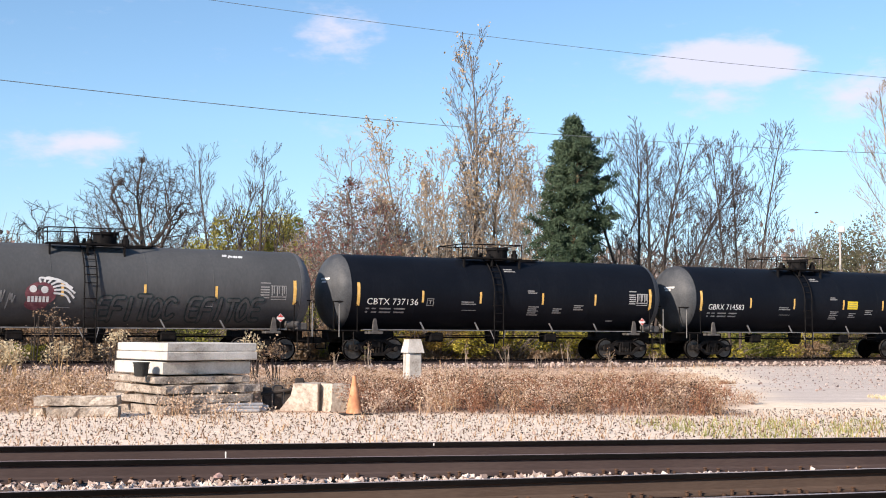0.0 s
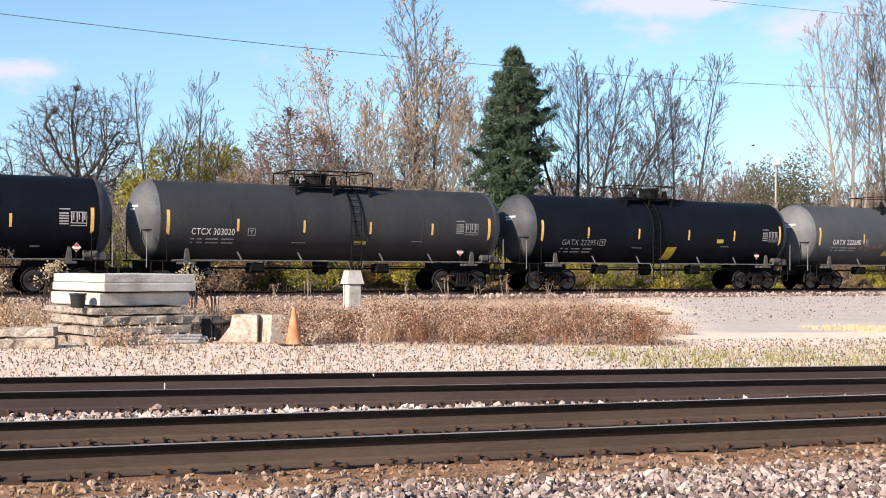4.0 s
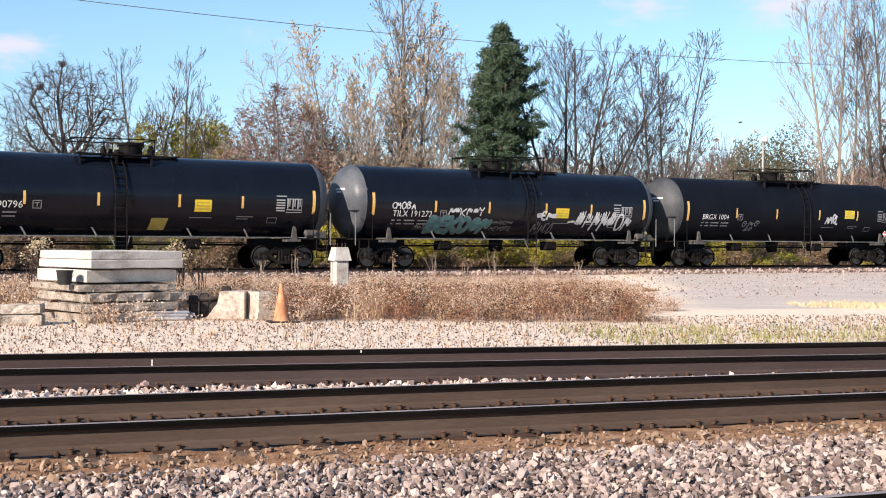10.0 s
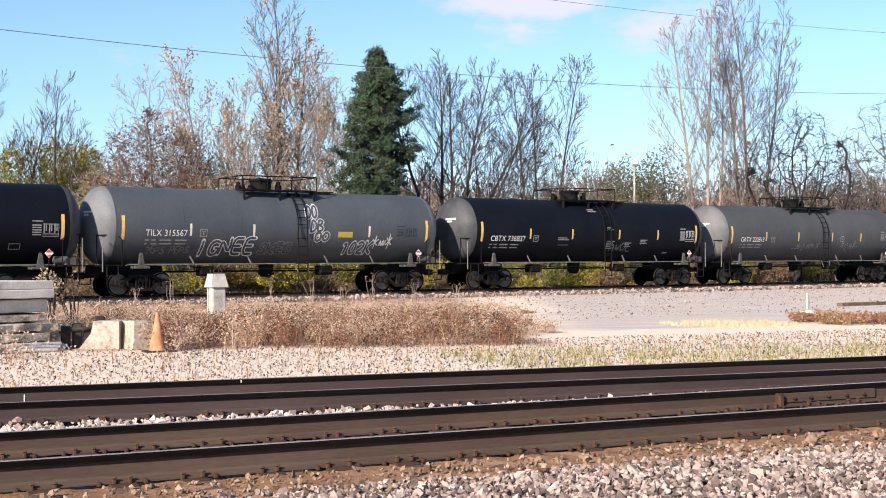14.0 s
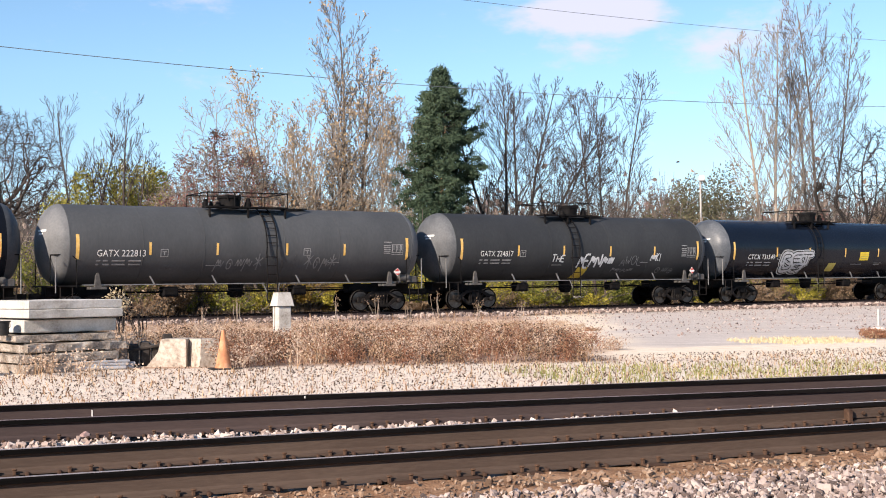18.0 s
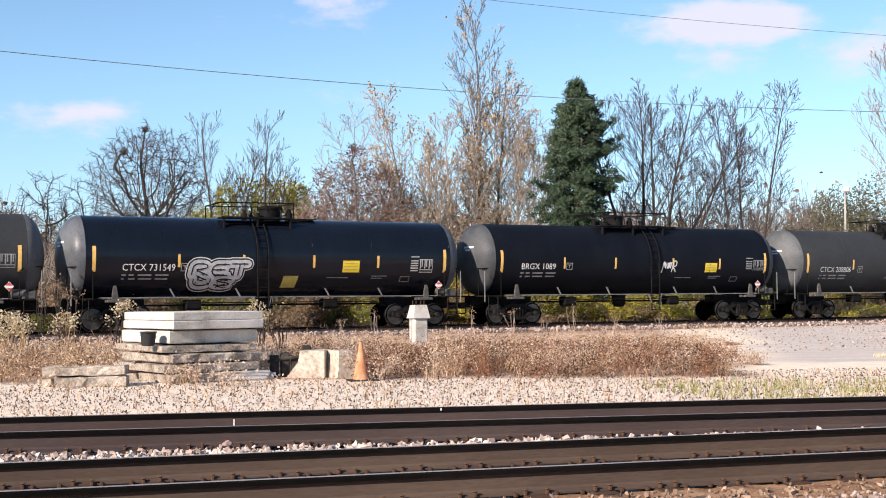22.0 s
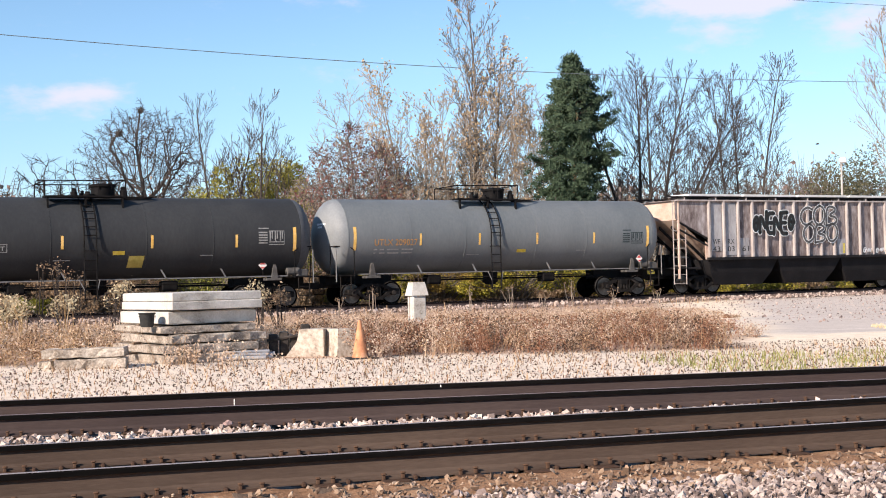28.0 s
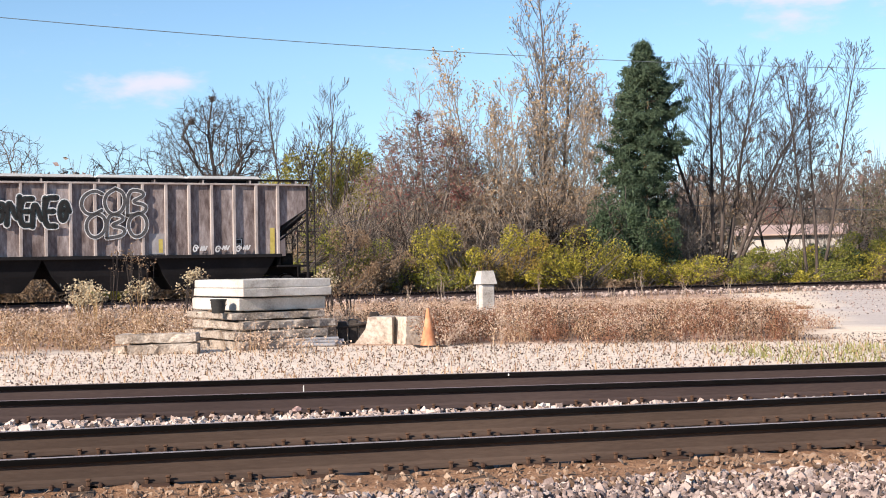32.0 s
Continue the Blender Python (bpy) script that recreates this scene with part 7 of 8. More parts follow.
def clump(rng, n, wide, high, deep, lumps=15, low=0.12, small=0.1, large=0.27):
    """Leaf places of a bush: shells of several lumps, thinner inside, with gaps."""
    c = np.stack([rng.uniform(-0.5, 0.5, lumps) * wide, rng.uniform(-0.5, 0.5, lumps) * deep, rng.uniform(0.25, 0.82, lumps) * high], 1)
    r = rng.uniform(small, large, lumps)
    k = rng.integers(0, lumps, n)
    d = rng.normal(size=(n, 3))
    d /= np.linalg.norm(d, axis=1)[:, None]
    p = c[k] + d * (r[k] * rng.uniform(0.45, 1.12, n) ** 0.6)[:, None] * np.array([wide * 0.75, deep * 0.9, high])
    return p[p[:, 2] > low * high * rng.uniform(0, 1, len(p))]


def bush(seed, x, y, wide, high, leaf, label, amount=2600, size=0.13, stems=26, bark="bark", name="bush", group="bushes along the railway"):
    rng = np.random.default_rng(seed)
    ob = empty(name, pose(x, y, 0, 0, 0, rng.uniform(0, 360)))
    tagged(ob, label, name, group)
    p = clump(rng, amount, wide, high, wide * 0.8, 34, 0.12, 0.13, 0.24) if name == "tree" else clump(rng, amount, wide, high, wide * 0.8)
    q = new("leaves", leaves_mesh("leaves", p, size, M[leaf], rng))
    q.parent = ob
    tagged(q, kind="stuff")
    a = np.stack([rng.normal(0, 0.08, stems) * wide, rng.normal(0, 0.08, stems) * wide, np.zeros(stems)], 1)
    e = p[rng.integers(0, len(p), stems)]
    m = a + (e - a) * 0.5 + rng.normal(0, 0.12, (stems, 3))
    tip = e + (e - m) * rng.uniform(0.0, 0.5, (stems, 1))
    s = new("brushwood", limbs_mesh("brushwood", np.concatenate([a, m]), np.concatenate([m, tip]), np.full(2 * stems, 0.022), np.full(2 * stems, 0.012), M[bark], 4))
    s.parent = ob
    tagged(s, kind="stuff")
    return ob


def beyond(s, off):
    p = along("train", s, off)
    return p.x, p.y


# the hedge of autumn bushes just behind the train's track
HEDGE = ((-14.5, 7.5, 4.2, 2.4, "leaf_tan"), (-11.5, 7.0, 4.0, 2.6, "leaf_tan"), (-8.6, 7.4, 4.2, 3.2, "leaf_green"), (-5.6, 7.6, 4.0, 3.4, "leaf_tan"), (-3.4, 6.8, 2.4, 2.5, "leaf_green"), (-1.2, 6.8, 2.6, 2.0, "leaf_tan"),
         (0.6, 7.2, 4.0, 3.3, "leaf_yellow"), (3.4, 7.0, 3.6, 3.0, "leaf_amber"), (4.8, 7.2, 3.6, 3.0, "leaf_yellow"), (7.2, 6.8, 4.0, 3.2, "leaf_yellow"), (10.4, 6.2, 2.4, 1.7, "leaf_yellow"), (14.4, 6.6, 3.4, 1.9, "leaf_yellow"), (16.8, 6.8, 3.4, 1.9, "leaf_green"),
         (13.6, 9.0, 3.0, 3.4, "leaf_amber"), (20.6, 7.4, 4.0, 2.3, "leaf_green"), (23.5, 7.2, 4.0, 2.6, "leaf_green"), (26.6, 7.4, 4.6, 2.8, "leaf_yellow"), (30.0, 7.6, 4.6, 2.7, "leaf_green"), (34.0, 8.0, 4.6, 2.6, "leaf_tan"), (38.0, 8.0, 4.6, 2.8, "leaf_green"),
         (-18, 7.5, 4.5, 2.2, "leaf_tan"), (-22, 7.5, 4.5, 2.6, "leaf_green"), (42, 8, 5, 2.6, "leaf_tan"), (46, 8, 5, 2.6, "leaf_green"))
KIND = {"leaf_yellow": "bright yellow autumn bush beside the track", "leaf_green": "yellow-green leafy bush beside the track", "leaf_tan": "dry tan bush with brown leaves beside the track"}
KIND["leaf_amber"] = "amber and brown autumn bush beside the track"
rng_h = random.Random(12)
for i, (s, off, wide, high, leaf) in enumerate(HEDGE):
    high *= rng_h.uniform(0.85, 1.2)
    wide *= rng_h.uniform(1.1, 1.55)
    if leaf != "leaf_tan" and rng_h.random() < 0.07:
        leaf = "leaf_amber"
    bush(100 + i, *beyond(s + rng_h.uniform(-0.8, 0.8), off + rng_h.uniform(-0.7, 1.4)), wide, high, leaf, KIND[leaf], amount=int(1250 * wide), size=0.1, stems=90)
for i in range(26):
    s = -16 + 58 * (i + rng_h.uniform(0, 1)) / 26
    leaf = rng_h.choice(("leaf_yellow", "leaf_yellow", "leaf_tan", "leaf_green", "leaf_green", "leaf_tan") if s > -1 else ("leaf_tan", "leaf_green", "leaf_tan"))
    bush(200 + i, *beyond(s, 5.6 + rng_h.uniform(-0.3, 1.2)), rng_h.uniform(1.4, 2.8), rng_h.uniform(0.6, 1.6), leaf, KIND[leaf], amount=1400, size=0.1, stems=45)
bush(140, *beyond(11.4, 7.8), 4.6, 4.6, "juniper", "dark spreading evergreen shrub under the pine", amount=12000, size=0.13)
bush(141, *beyond(24.6, 8.0), 3.4, 2.5, "juniper", "dark evergreen shrub behind the hedge", amount=3000, size=0.14)
bush(142, *far_point(-8.3, 80), 6.6, 9.3, "leaf_olive", "broad olive and yellow tree still in leaf", amount=26000, size=0.17, stems=40, name="tree", group="trees behind the railway")
bush(143, *far_point(-6.6, 80), 4.0, 7.5, "leaf_yellow", "small tree with yellow leaves", amount=3500, size=0.18, stems=30, name="tree", group="trees behind the railway")
bush(144, *far_point(17.9, 92), 7.0, 9.6, "leaf_dull", "leafy dull green tree behind the lamp", amount=12000, size=0.16, stems=50, name="tree", group="trees behind the railway")


def pine():
    rng = np.random.default_rng(77)
    x, y = far_point(6.3, 69.5)
    h = math.tan(radians(9.85)) * 69.5 + 1.43
    tree = empty("pine_tree", pose(x, y, 0))
    tagged(tree, "tall dense dark green pine with a bare lower trunk", "pine tree", "trees behind the railway")
    z = np.linspace(0, h * 0.97, 12)
    pts = np.stack([0.12 * np.sin(z * 0.8), 0.1 * np.cos(z), z], 1)
    t = new("trunk", tapered_mesh("trunk", pts, 0.2 * (1.05 - z / h), M["pine_bark"], 9))
    t.parent = tree
    tagged(t, "orange-brown pine trunk")
    ba, bb, pos = [], [], []
    phase = rng.uniform(0, 6.28, 4)
    for i in range(310):
        f = 0.24 + 0.76 * rng.uniform(0, 1) ** 0.9
        a = rng.uniform(0, 6.283)
        bulge = 1 + 0.16 * math.sin(2 * a + f * 7 + phase[0]) + 0.12 * math.sin(3 * a - f * 11 + phase[1])
        body = min(1.0, 0.72 + 1.5 * (f - 0.3)) * (1.0 if f < 0.7 else max(0.12, 1 - ((f - 0.7) / 0.315) ** 1.7))
        reach = 1.78 * body * bulge * rng.uniform(0.66, 1.12)
        o = np.array([0.12 * math.sin(f * h * 0.8), 0.1, f * h * 0.95])
        d = np.array([math.cos(a), math.sin(a), rng.uniform(0.05, 0.55)])
        e = o + d * reach
        e[2] = min(e[2], h - 0.15)
        ba.append(o), bb.append(e)
        for g in np.linspace(0.5, 1.0, max(2, int(reach * 2.6))):       # tufts along the branch, with dark gaps between
            c = o + (e - o) * g + rng.normal(0, 0.13, 3)
            n = 80
            k = rng.normal(size=(n, 3))
            k /= np.linalg.norm(k, axis=1)[:, None]
            pos.append(c + k * rng.uniform(0.05, 0.33, (n, 1)) * np.array([1, 1, 0.8]))
    limb = new("branch_whorl", limbs_mesh("branch_whorl", ba, bb, np.full(len(ba), 0.04), np.full(len(ba), 0.015), M["bark_dark"], 4))
    limb.parent = tree
    tagged(limb, kind="stuff")
    lf = new("needles", leaves_mesh("needles", np.concatenate(pos), 0.22, M["needles"], rng, aspect=0.2, up=0.4))
    lf.parent = tree
    tagged(lf, kind="stuff")


pine()

# thickets of fine bare twigs that fill the view under the crowns
THICKET = []
for k, (bark, leaf, label) in enumerate((("bark_pale", "leaf_tan", "thicket of pale bare saplings"), ("bark", "leaf_red", "thicket of reddish bare saplings"), ("bark", None, "thicket of grey bare saplings"), ("bark_dark", "leaf_tan", "thicket of dark bare saplings"))):
    rng_s = random.Random(300 + k)
    stems = tuple((rng_s.uniform(-2.6, 2.6), rng_s.uniform(-0.28, 0.28), rng_s.uniform(-0.5, 0.5), rng_s.uniform(0.5, 1.0)) for _ in range(9))
    t = stemmed(300 + k, 0, 0, 6.0, label, stems, bark=bark, radius=0.05, twig=0.013, kids=(12, 6, 4), ratio=(0.36, 0.55, 0.5), start=(0.1, 0.2, 0.2), wander=(0.06, 0.1, 0.2), leaf=leaf, leaf_amount=0.5, leaf_size=0.15, name="thicket", group="thickets behind the hedge")
    THICKET.append(t)
rng_t = random.Random(5)
first = [True] * 4
for i in range(60):
    az = -27 + 62 * (i + rng_t.uniform(-0.4, 0.4)) / 60
    ring = i % 2
    dist = 54.7 / max(0.35, math.cos(radians(az)) - math.tan(radians(26.7)) * math.sin(radians(az)))
    dist = min(dist, 130) + (14 if ring == 0 else 30) + rng_t.uniform(-3, 4)
    kind = rng_t.randrange(4)
    if -7 < az < 3 or az > 8:
        kind = rng_t.choice((0, 0, 1))
    if 9 < az < 16:
        dist += 45
    m = Matrix.Translation((*far_point(az, dist), 0)) @ pose(0, 0, 0, 0, 0, rng_t.uniform(0, 360))
    size = rng_t.uniform(0.75, 1.15) * (1.25 if ring else 1.0) * (0.62 if az < -4.5 else 1.0)
    if first[kind]:
        first[kind] = False
        t = THICKET[kind]
        t.matrix_basis = m
    else:
        t = copy_thing(THICKET[kind], m)
    t.scale = (size, size, size)


def brush_belt():
    """A tangle of shrubs and saplings that fills the ground behind the hedge."""
    for key, leafy, share, label in (("bark", "leaf_tan", 0.4, "tangled brown brushwood behind the hedge"), ("bark_pale", "leaf_tan", 0.3, "tangled pale brushwood behind the hedge"), ("bark_dark", "leaf_red", 0.3, "tangled dark brushwood behind the hedge")):
        rng = np.random.default_rng(len(key) * 7 + 1)
        a, b, ra, pos = [], [], [], []
        for i in range(int(1150 * share)):
            az = rng.uniform(-30, 38)
            if 8.0 < az < 26 and rng.random() < (0.97 if 9 < az < 16 else 0.9 if key == "bark_dark" else 0.65):
                continue
            c = math.cos(radians(az)) - math.tan(radians(26.7)) * math.sin(radians(az))
            dist = min(54.7 / max(0.35, c), 130) + rng.uniform(11, 34)
            x, y = far_point(az, dist)
            h = (3.0 + 3.2 * rng.random() ** 1.6) * dist / 78
            o = np.array([x, y, 0.0])
            n = 42
            f = o + np.stack([rng.normal(0, 0.3, n), rng.normal(0, 0.3, n), np.zeros(n)], 1)
            m = f + np.stack([rng.normal(0, 0.5, n), rng.normal(0, 0.5, n), h * rng.uniform(0.3, 0.6, n)], 1)
            e = m + np.stack([rng.normal(0, 0.75, n), rng.normal(0, 0.75, n), h * rng.uniform(0.1, 0.5, n)], 1)
            t = m + (e - m) * rng.uniform(0.2, 0.9, (n, 1))
            w = t + rng.normal(0, 0.45, (n, 3)) + np.array([0, 0, 0.25])
            a += [f, m, t]
            b += [m, e, w]
            ra += [np.full(n, 0.022), np.full(n, 0.016), np.full(n, 0.013)]
            pos.append(e[rng.integers(0, n, 8)] + rng.normal(0, 0.2, (8, 3)))
        r = np.concatenate(ra)
        ob = new("brushwood", limbs_mesh("brushwood", np.concatenate(a), np.concatenate(b), r, r * 0.8, M[key], 3))
        tagged(ob, label, "brushwood", kind="stuff")
        lf = new("brushwood_leaves", leaves_mesh("brushwood_leaves", np.concatenate(pos), 0.14, M[leafy], rng))
        tagged(lf, "dry leaves clinging to the brushwood", "leaves", kind="stuff")


brush_belt()


def far_woods():
    """A belt of distant woods round the whole place."""
    rng = np.random.default_rng(9)
    a, b, ra, pos = [], [], [], []
    for i in range(2600):
        az = rng.uniform(-180, 180) if i % 4 == 0 else rng.uniform(-34, 42)
        dist = rng.uniform(140, 250)
        x, y = far_point(az, dist)
        h = (11.0 + 5.5 * rng.random() + 2.0 * math.sin(az * 0.9) + 1.2 * math.sin(az * 2.3 + 1)) * dist / 190
        o = np.array([x, y, 0.0])
        for _ in range(9):
            m = o + np.array([rng.normal(0, 0.9), rng.normal(0, 0.9), h * rng.uniform(0.3, 0.6)])
            e = m + np.array([rng.normal(0, 1.5), rng.normal(0, 1.5), h * rng.uniform(0.2, 0.42)])
            a += [o + (m - o) * 0.2, m]
            b += [m, e]
            ra += [0.05 * dist / 150, 0.035 * dist / 150]
        pos.append(o + np.array([0, 0, h * 0.42]) + rng.normal(0, 1, (26, 3)) * np.array([1.9, 1.9, h * 0.2]))
    tw = new("far_woods", limbs_mesh("far_woods", a, b, ra, np.array(ra) * 0.6, M["bark"], 3))
    tagged(tw, "distant belt of bare autumn woods", "woods", kind="stuff")
    lf = new("far_foliage", leaves_mesh("far_foliage", np.concatenate(pos), 0.75, M["leaf_far"], rng))
    tagged(lf, "distant brown and grey-green autumn foliage", "woods", kind="stuff")


M["leaf_far"] = material("distant_foliage", [(0.12, 0.08, 0.07), (0.21, 0.15, 0.135), (0.29, 0.22, 0.2), (0.33, 0.28, 0.22)], 0.02, 0.4, 0.9, bump=0, island=0.5)
far_woods()

# ---- stones, weeds and grass ----
RS = np.random.default_rng(21)


def band(key, s0, s1, o0, o1, n):
    """n places on a strip along a track, between two offsets from its centre line."""
    s, o = RS.uniform(s0, s1, n), RS.uniform(o0, o1, n)
    (x, y), a, _ = TRACKS[key]
    a = radians(a)
    return np.stack([x + s * math.cos(a) - o * math.sin(a), y + s * math.sin(a) + o * math.cos(a), np.zeros(n)], 1)


def clear_of(p, key, half):
    (x, y), a, _ = TRACKS[key]
    a = radians(a)
    d = -(p[:, 0] - x) * math.sin(a) + (p[:, 1] - y) * math.cos(a)
    return p[np.abs(np.abs(d) - 0.7525) > half]


def ballast(name, p, size, mat, label, z=0.05, rich=False):
    p = p.copy()
    p[:, 2] = z + RS.uniform(-0.8, 0.8, len(p)) * size
    ob = new(name, stones_mesh(name, p, np.clip(RS.lognormal(-0.08, 0.34, len(p)), 0.45, 1.9) * size, mat, RS, rich=rich))
    tagged(ob, label, "ballast", kind="stuff")
    return ob




def dirt_strip(key, s0, s1, o0, o1, z):
    """Trodden rusty dirt at the tie ends, uneven."""
    n, k = int((s1 - s0) / 0.06), 12
    v = []
    for i in range(n + 1):
        for j in range(k + 1):
            s, f = s0 + (s1 - s0) * i / n, j / k
            q = along(key, s, o0 + (o1 - o0) * f + 0.05 * noise.noise((s * 2, 0, 3)))
            v.append((q.x, q.y, z + 0.022 * noise.noise((s * 3, f * 4, 0)) + 0.012 * noise.noise((s * 11, f * 13, 5)) - 0.05 * abs(2 * f - 1) ** 6))
    f = [(i * (k + 1) + j, i * (k + 1) + k + 1 + j, i * (k + 1) + k + 2 + j, i * (k + 1) + j + 1) for i in range(n) for j in range(k)]
    ob = new("dirt_strip", raw_mesh("dirt_strip", v, f, M["dirt"], True))
    tagged(ob, "rust-brown trodden dirt along the rail", "dirt", kind="structure")


dirt_strip("near", -7, 10, -1.75, -0.66, 0.054)
dirt_strip("near", -7, 10, 0.6, 1.0, 0.045)
near_bed = clear_of(clear_of(band("near", -5, 7.5, -4.3, -1.55, 52000), "front", 0.13), "near", 0.13)
ballast("ballast", near_bed, 0.043, M["stone"], "broken pinkish grey track ballast stones", 0.035, True)
ballast("stained_ballast", clear_of(band("near", -6, 9, -1.95, -1.0, 3000), "near", 0.1), 0.034, M["stone_rust"], "rust-stained ballast stones at the tie ends", 0.062, True)
ballast("ballast", clear_of(band("near", -7, 11, -0.6, 0.6, 6500), "near", 0.13), 0.042, M["stone_rust"], "rust-stained ballast between the rails", 0.0)
gap = clear_of(clear_of(band("near", -7, 12, 0.85, 2.7, 15000), "far", 0.12), "near", 0.12)
ballast("pale_ballast", gap, 0.042, M["stone_pale"], "pale ballast stones between the two tracks", 0.075)
ballast("ballast", clear_of(band("far", -8, 12, -0.6, 0.6, 4500), "far", 0.13), 0.055, M["stone"], "ballast between the dull rails", 0.02)
ballast("ballast", clear_of(band("front", -7, 9, -0.62, 0.62, 3500), "front", 0.13), 0.05, M["stone"], "ballast between the nearest rails", 0.0)
ballast("ballast", clear_of(band("train", -34, 46, -3.2, 2.6, 16000), "train", 0.1), 0.085, M["stone"], "ballast of the train's track", 0.09)
fp = band("far", -11, 16, 0.95, 10.0, 7000)
fp = fp[RS.uniform(0, 1, len(fp)) < np.clip(1.15 - (fp[:, 1] - 14.5) / 11, 0.25, 1)]
ballast("gravel", fp, 0.024, M["stone_pale"], "pale crushed gravel beside the tracks", 0.012)
ballast("gravel", band("train", -6, 40, -24, -3.4, 9000), 0.034, M["stone"], "pale gravel of the yard road", 0.005)


def weeds(name, places, h0, h1, width, mat, label, lean=0.45, category="weeds"):
    me, top = blades_mesh(name, places, RS.uniform(h0, h1, len(places)), lean, width, mat, RS)
    tagged(new(name, me), label, category, kind="stuff")
    return top


def patch(n, test, x0, x1, y0, y1, tuft=0.5):
    """Tufted random places inside a region."""
    k = max(1, n // 9)
    c = np.stack([RS.uniform(x0, x1, k), RS.uniform(y0, y1, k)], 1)
    p = c[RS.integers(0, k, n)] + RS.normal(0, 0.13 * tuft * 2, (n, 2))
    keep = test(p[:, 0], p[:, 1])
    return np.concatenate([p[keep], np.zeros((keep.sum(), 1))], 1)


def swell(x, y, k=1.0):
    """A slow uneven rise and fall over the field, 0 to 1."""
    return 0.5 + 0.2 * np.sin(x * 1.9 * k + 1.3 * np.sin(y * 1.1 * k)) + 0.18 * np.sin(y * 2.3 * k + x * 0.7) + 0.12 * np.sin(x * 5.1 * k - y * 3.7)


def in_field(x, y):
    edge = 5.0 + (y - 23.5) * 0.2 + 0.6 * np.sin(y * 1.7) + 0.5 * np.sin(x * 3.1)
    front = 22.9 + 0.4 * np.sin(x * 2.1) + 0.25 * np.sin(x * 6.3) + np.where(x < -1.6, 1.6, 0)
    back = 49.6 + 0.503 * x + 0.4 * np.sin(x * 2.7)
    return (x < edge) & (y > front) & (y < back)


def field_height(p):
    """Tall near the front, short and thin towards the track and the open end."""
    x, y = p[:, 0], p[:, 1]
    fall = np.clip(1.15 - (y - 24) / 13, 0.3, 1) * np.clip(1.0 - (x - 4.6) / 7, 0.55, 1)
    return (0.2 + 0.5 * swell(x, y)) * fall * RS.uniform(0.5, 1.3, len(p))


def thinned(p, low=0.32):
    keep = (swell(p[:, 0], p[:, 1], 1.6) > low * RS.uniform(0.4, 1.5, len(p))) & (RS.uniform(0, 1, len(p)) < np.clip(1.4 - (p[:, 1] - 24) / 20, 0.3, 1))
    return p[keep]


def brush(name, n, x0, x1, y0, y1, mat, label, leaves, leaf_mat, size, low=0.32, test=in_field):
    """Dry plants: thin leaning stems and many small curled leaves over their upper parts."""
    p = thinned(patch(n, test, x0, x1, y0, y1), low)
    me, tops = blades_mesh(name, p, field_height(p), 1.2, 0.0055, mat, RS)
    tagged(new(name, me), label, "weeds", kind="stuff")
    k = RS.integers(0, len(tops), leaves)
    up = RS.uniform(0.15, 1.03, leaves) ** 0.8
    q = p[k] + (tops[k] - p[k]) * up[:, None] + RS.normal(0, 1, (leaves, 3)) * np.array([0.07, 0.07, 0.03])
    q[:, 2] = np.maximum(q[:, 2], 0.015)
    tagged(new("weed_leaves", leaves_mesh("weed_leaves", q, size, leaf_mat, RS)), "small curled leaves and seeds of dry weeds", "weeds", kind="stuff")


brush("dry_weeds", 12000, -9, 12, 22.6, 46, M["weed"], "patchy dry tan weeds in the field", 70000, M["weed"], 0.036)
brush("russet_weeds", 6000, -2, 9, 22.6, 38, M["weed_red"], "russet dried weeds among the tan ones", 60000, M["weed_red"], 0.034, 0.42)
brush("pale_weeds", 12000, -9, 12, 22.6, 48, M["weed_pale"], "bleached dry stems among the weeds", 130000, M["weed_pale"], 0.039)
brush("dark_weeds", 3500, -3, 10, 22.6, 36, M["weed_red"], "dark withered stems among the weeds", 48000, M["litter"], 0.036, 0.2)


def at_road_edge(x, y):
    return ((x - 14.9) / 1.7) ** 2 + ((y - 29.4) / 1.6) ** 2 < 1 + 0.3 * np.sin(5 * x)


brush("russet_weeds", 1500, 12.5, 17, 27, 32, M["weed_red"], "russet dried weeds at the road's edge", 8000, M["weed_red"], 0.05, 0.3, at_road_edge)
brush("dry_weeds", 900, 12.5, 17, 27, 32, M["weed"], "dry weeds at the road's edge", 6000, M["weed"], 0.05, 0.3, at_road_edge)


def round_pile(x, y):
    return (y < 22.5) & (y > 20.9 + 0.3 * np.sin(x * 2.2)) & (x > -4.9) & (x < -2.6)


brush("dry_weeds", 280, -8, -2.6, 20.8, 22.5, M["weed"], "dry weeds growing in front of the slabs", 700, M["weed_pale"], 0.045, 0.5, round_pile)


def in_left(x, y):
    return (x < -5.6 - (y - 20) * 0.12 + 0.3 * np.sin(y * 2)) & (y > 20.6 + 0.3 * np.sin(x * 1.4)) & (y < 47.5 + 0.5 * x) & ~((x > -7.7) & (y < 22.4))


brush("tall_grass", 11000, -17, -5.4, 20, 44, M["grass"], "dry straw-coloured grass and weeds", 40000, M["weed_pale"], 0.045, 0.4, in_left)
brush("dry_weeds", 6000, -17, -5.4, 20, 44, M["weed"], "dry weeds among the grass", 30000, M["weed"], 0.05, 0.4, in_left)
brush("dark_weeds", 1500, -17, -5.4, 20, 44, M["weed_red"], "dark withered stems among the grass", 9000, M["litter"], 0.045, 0.3, in_left)
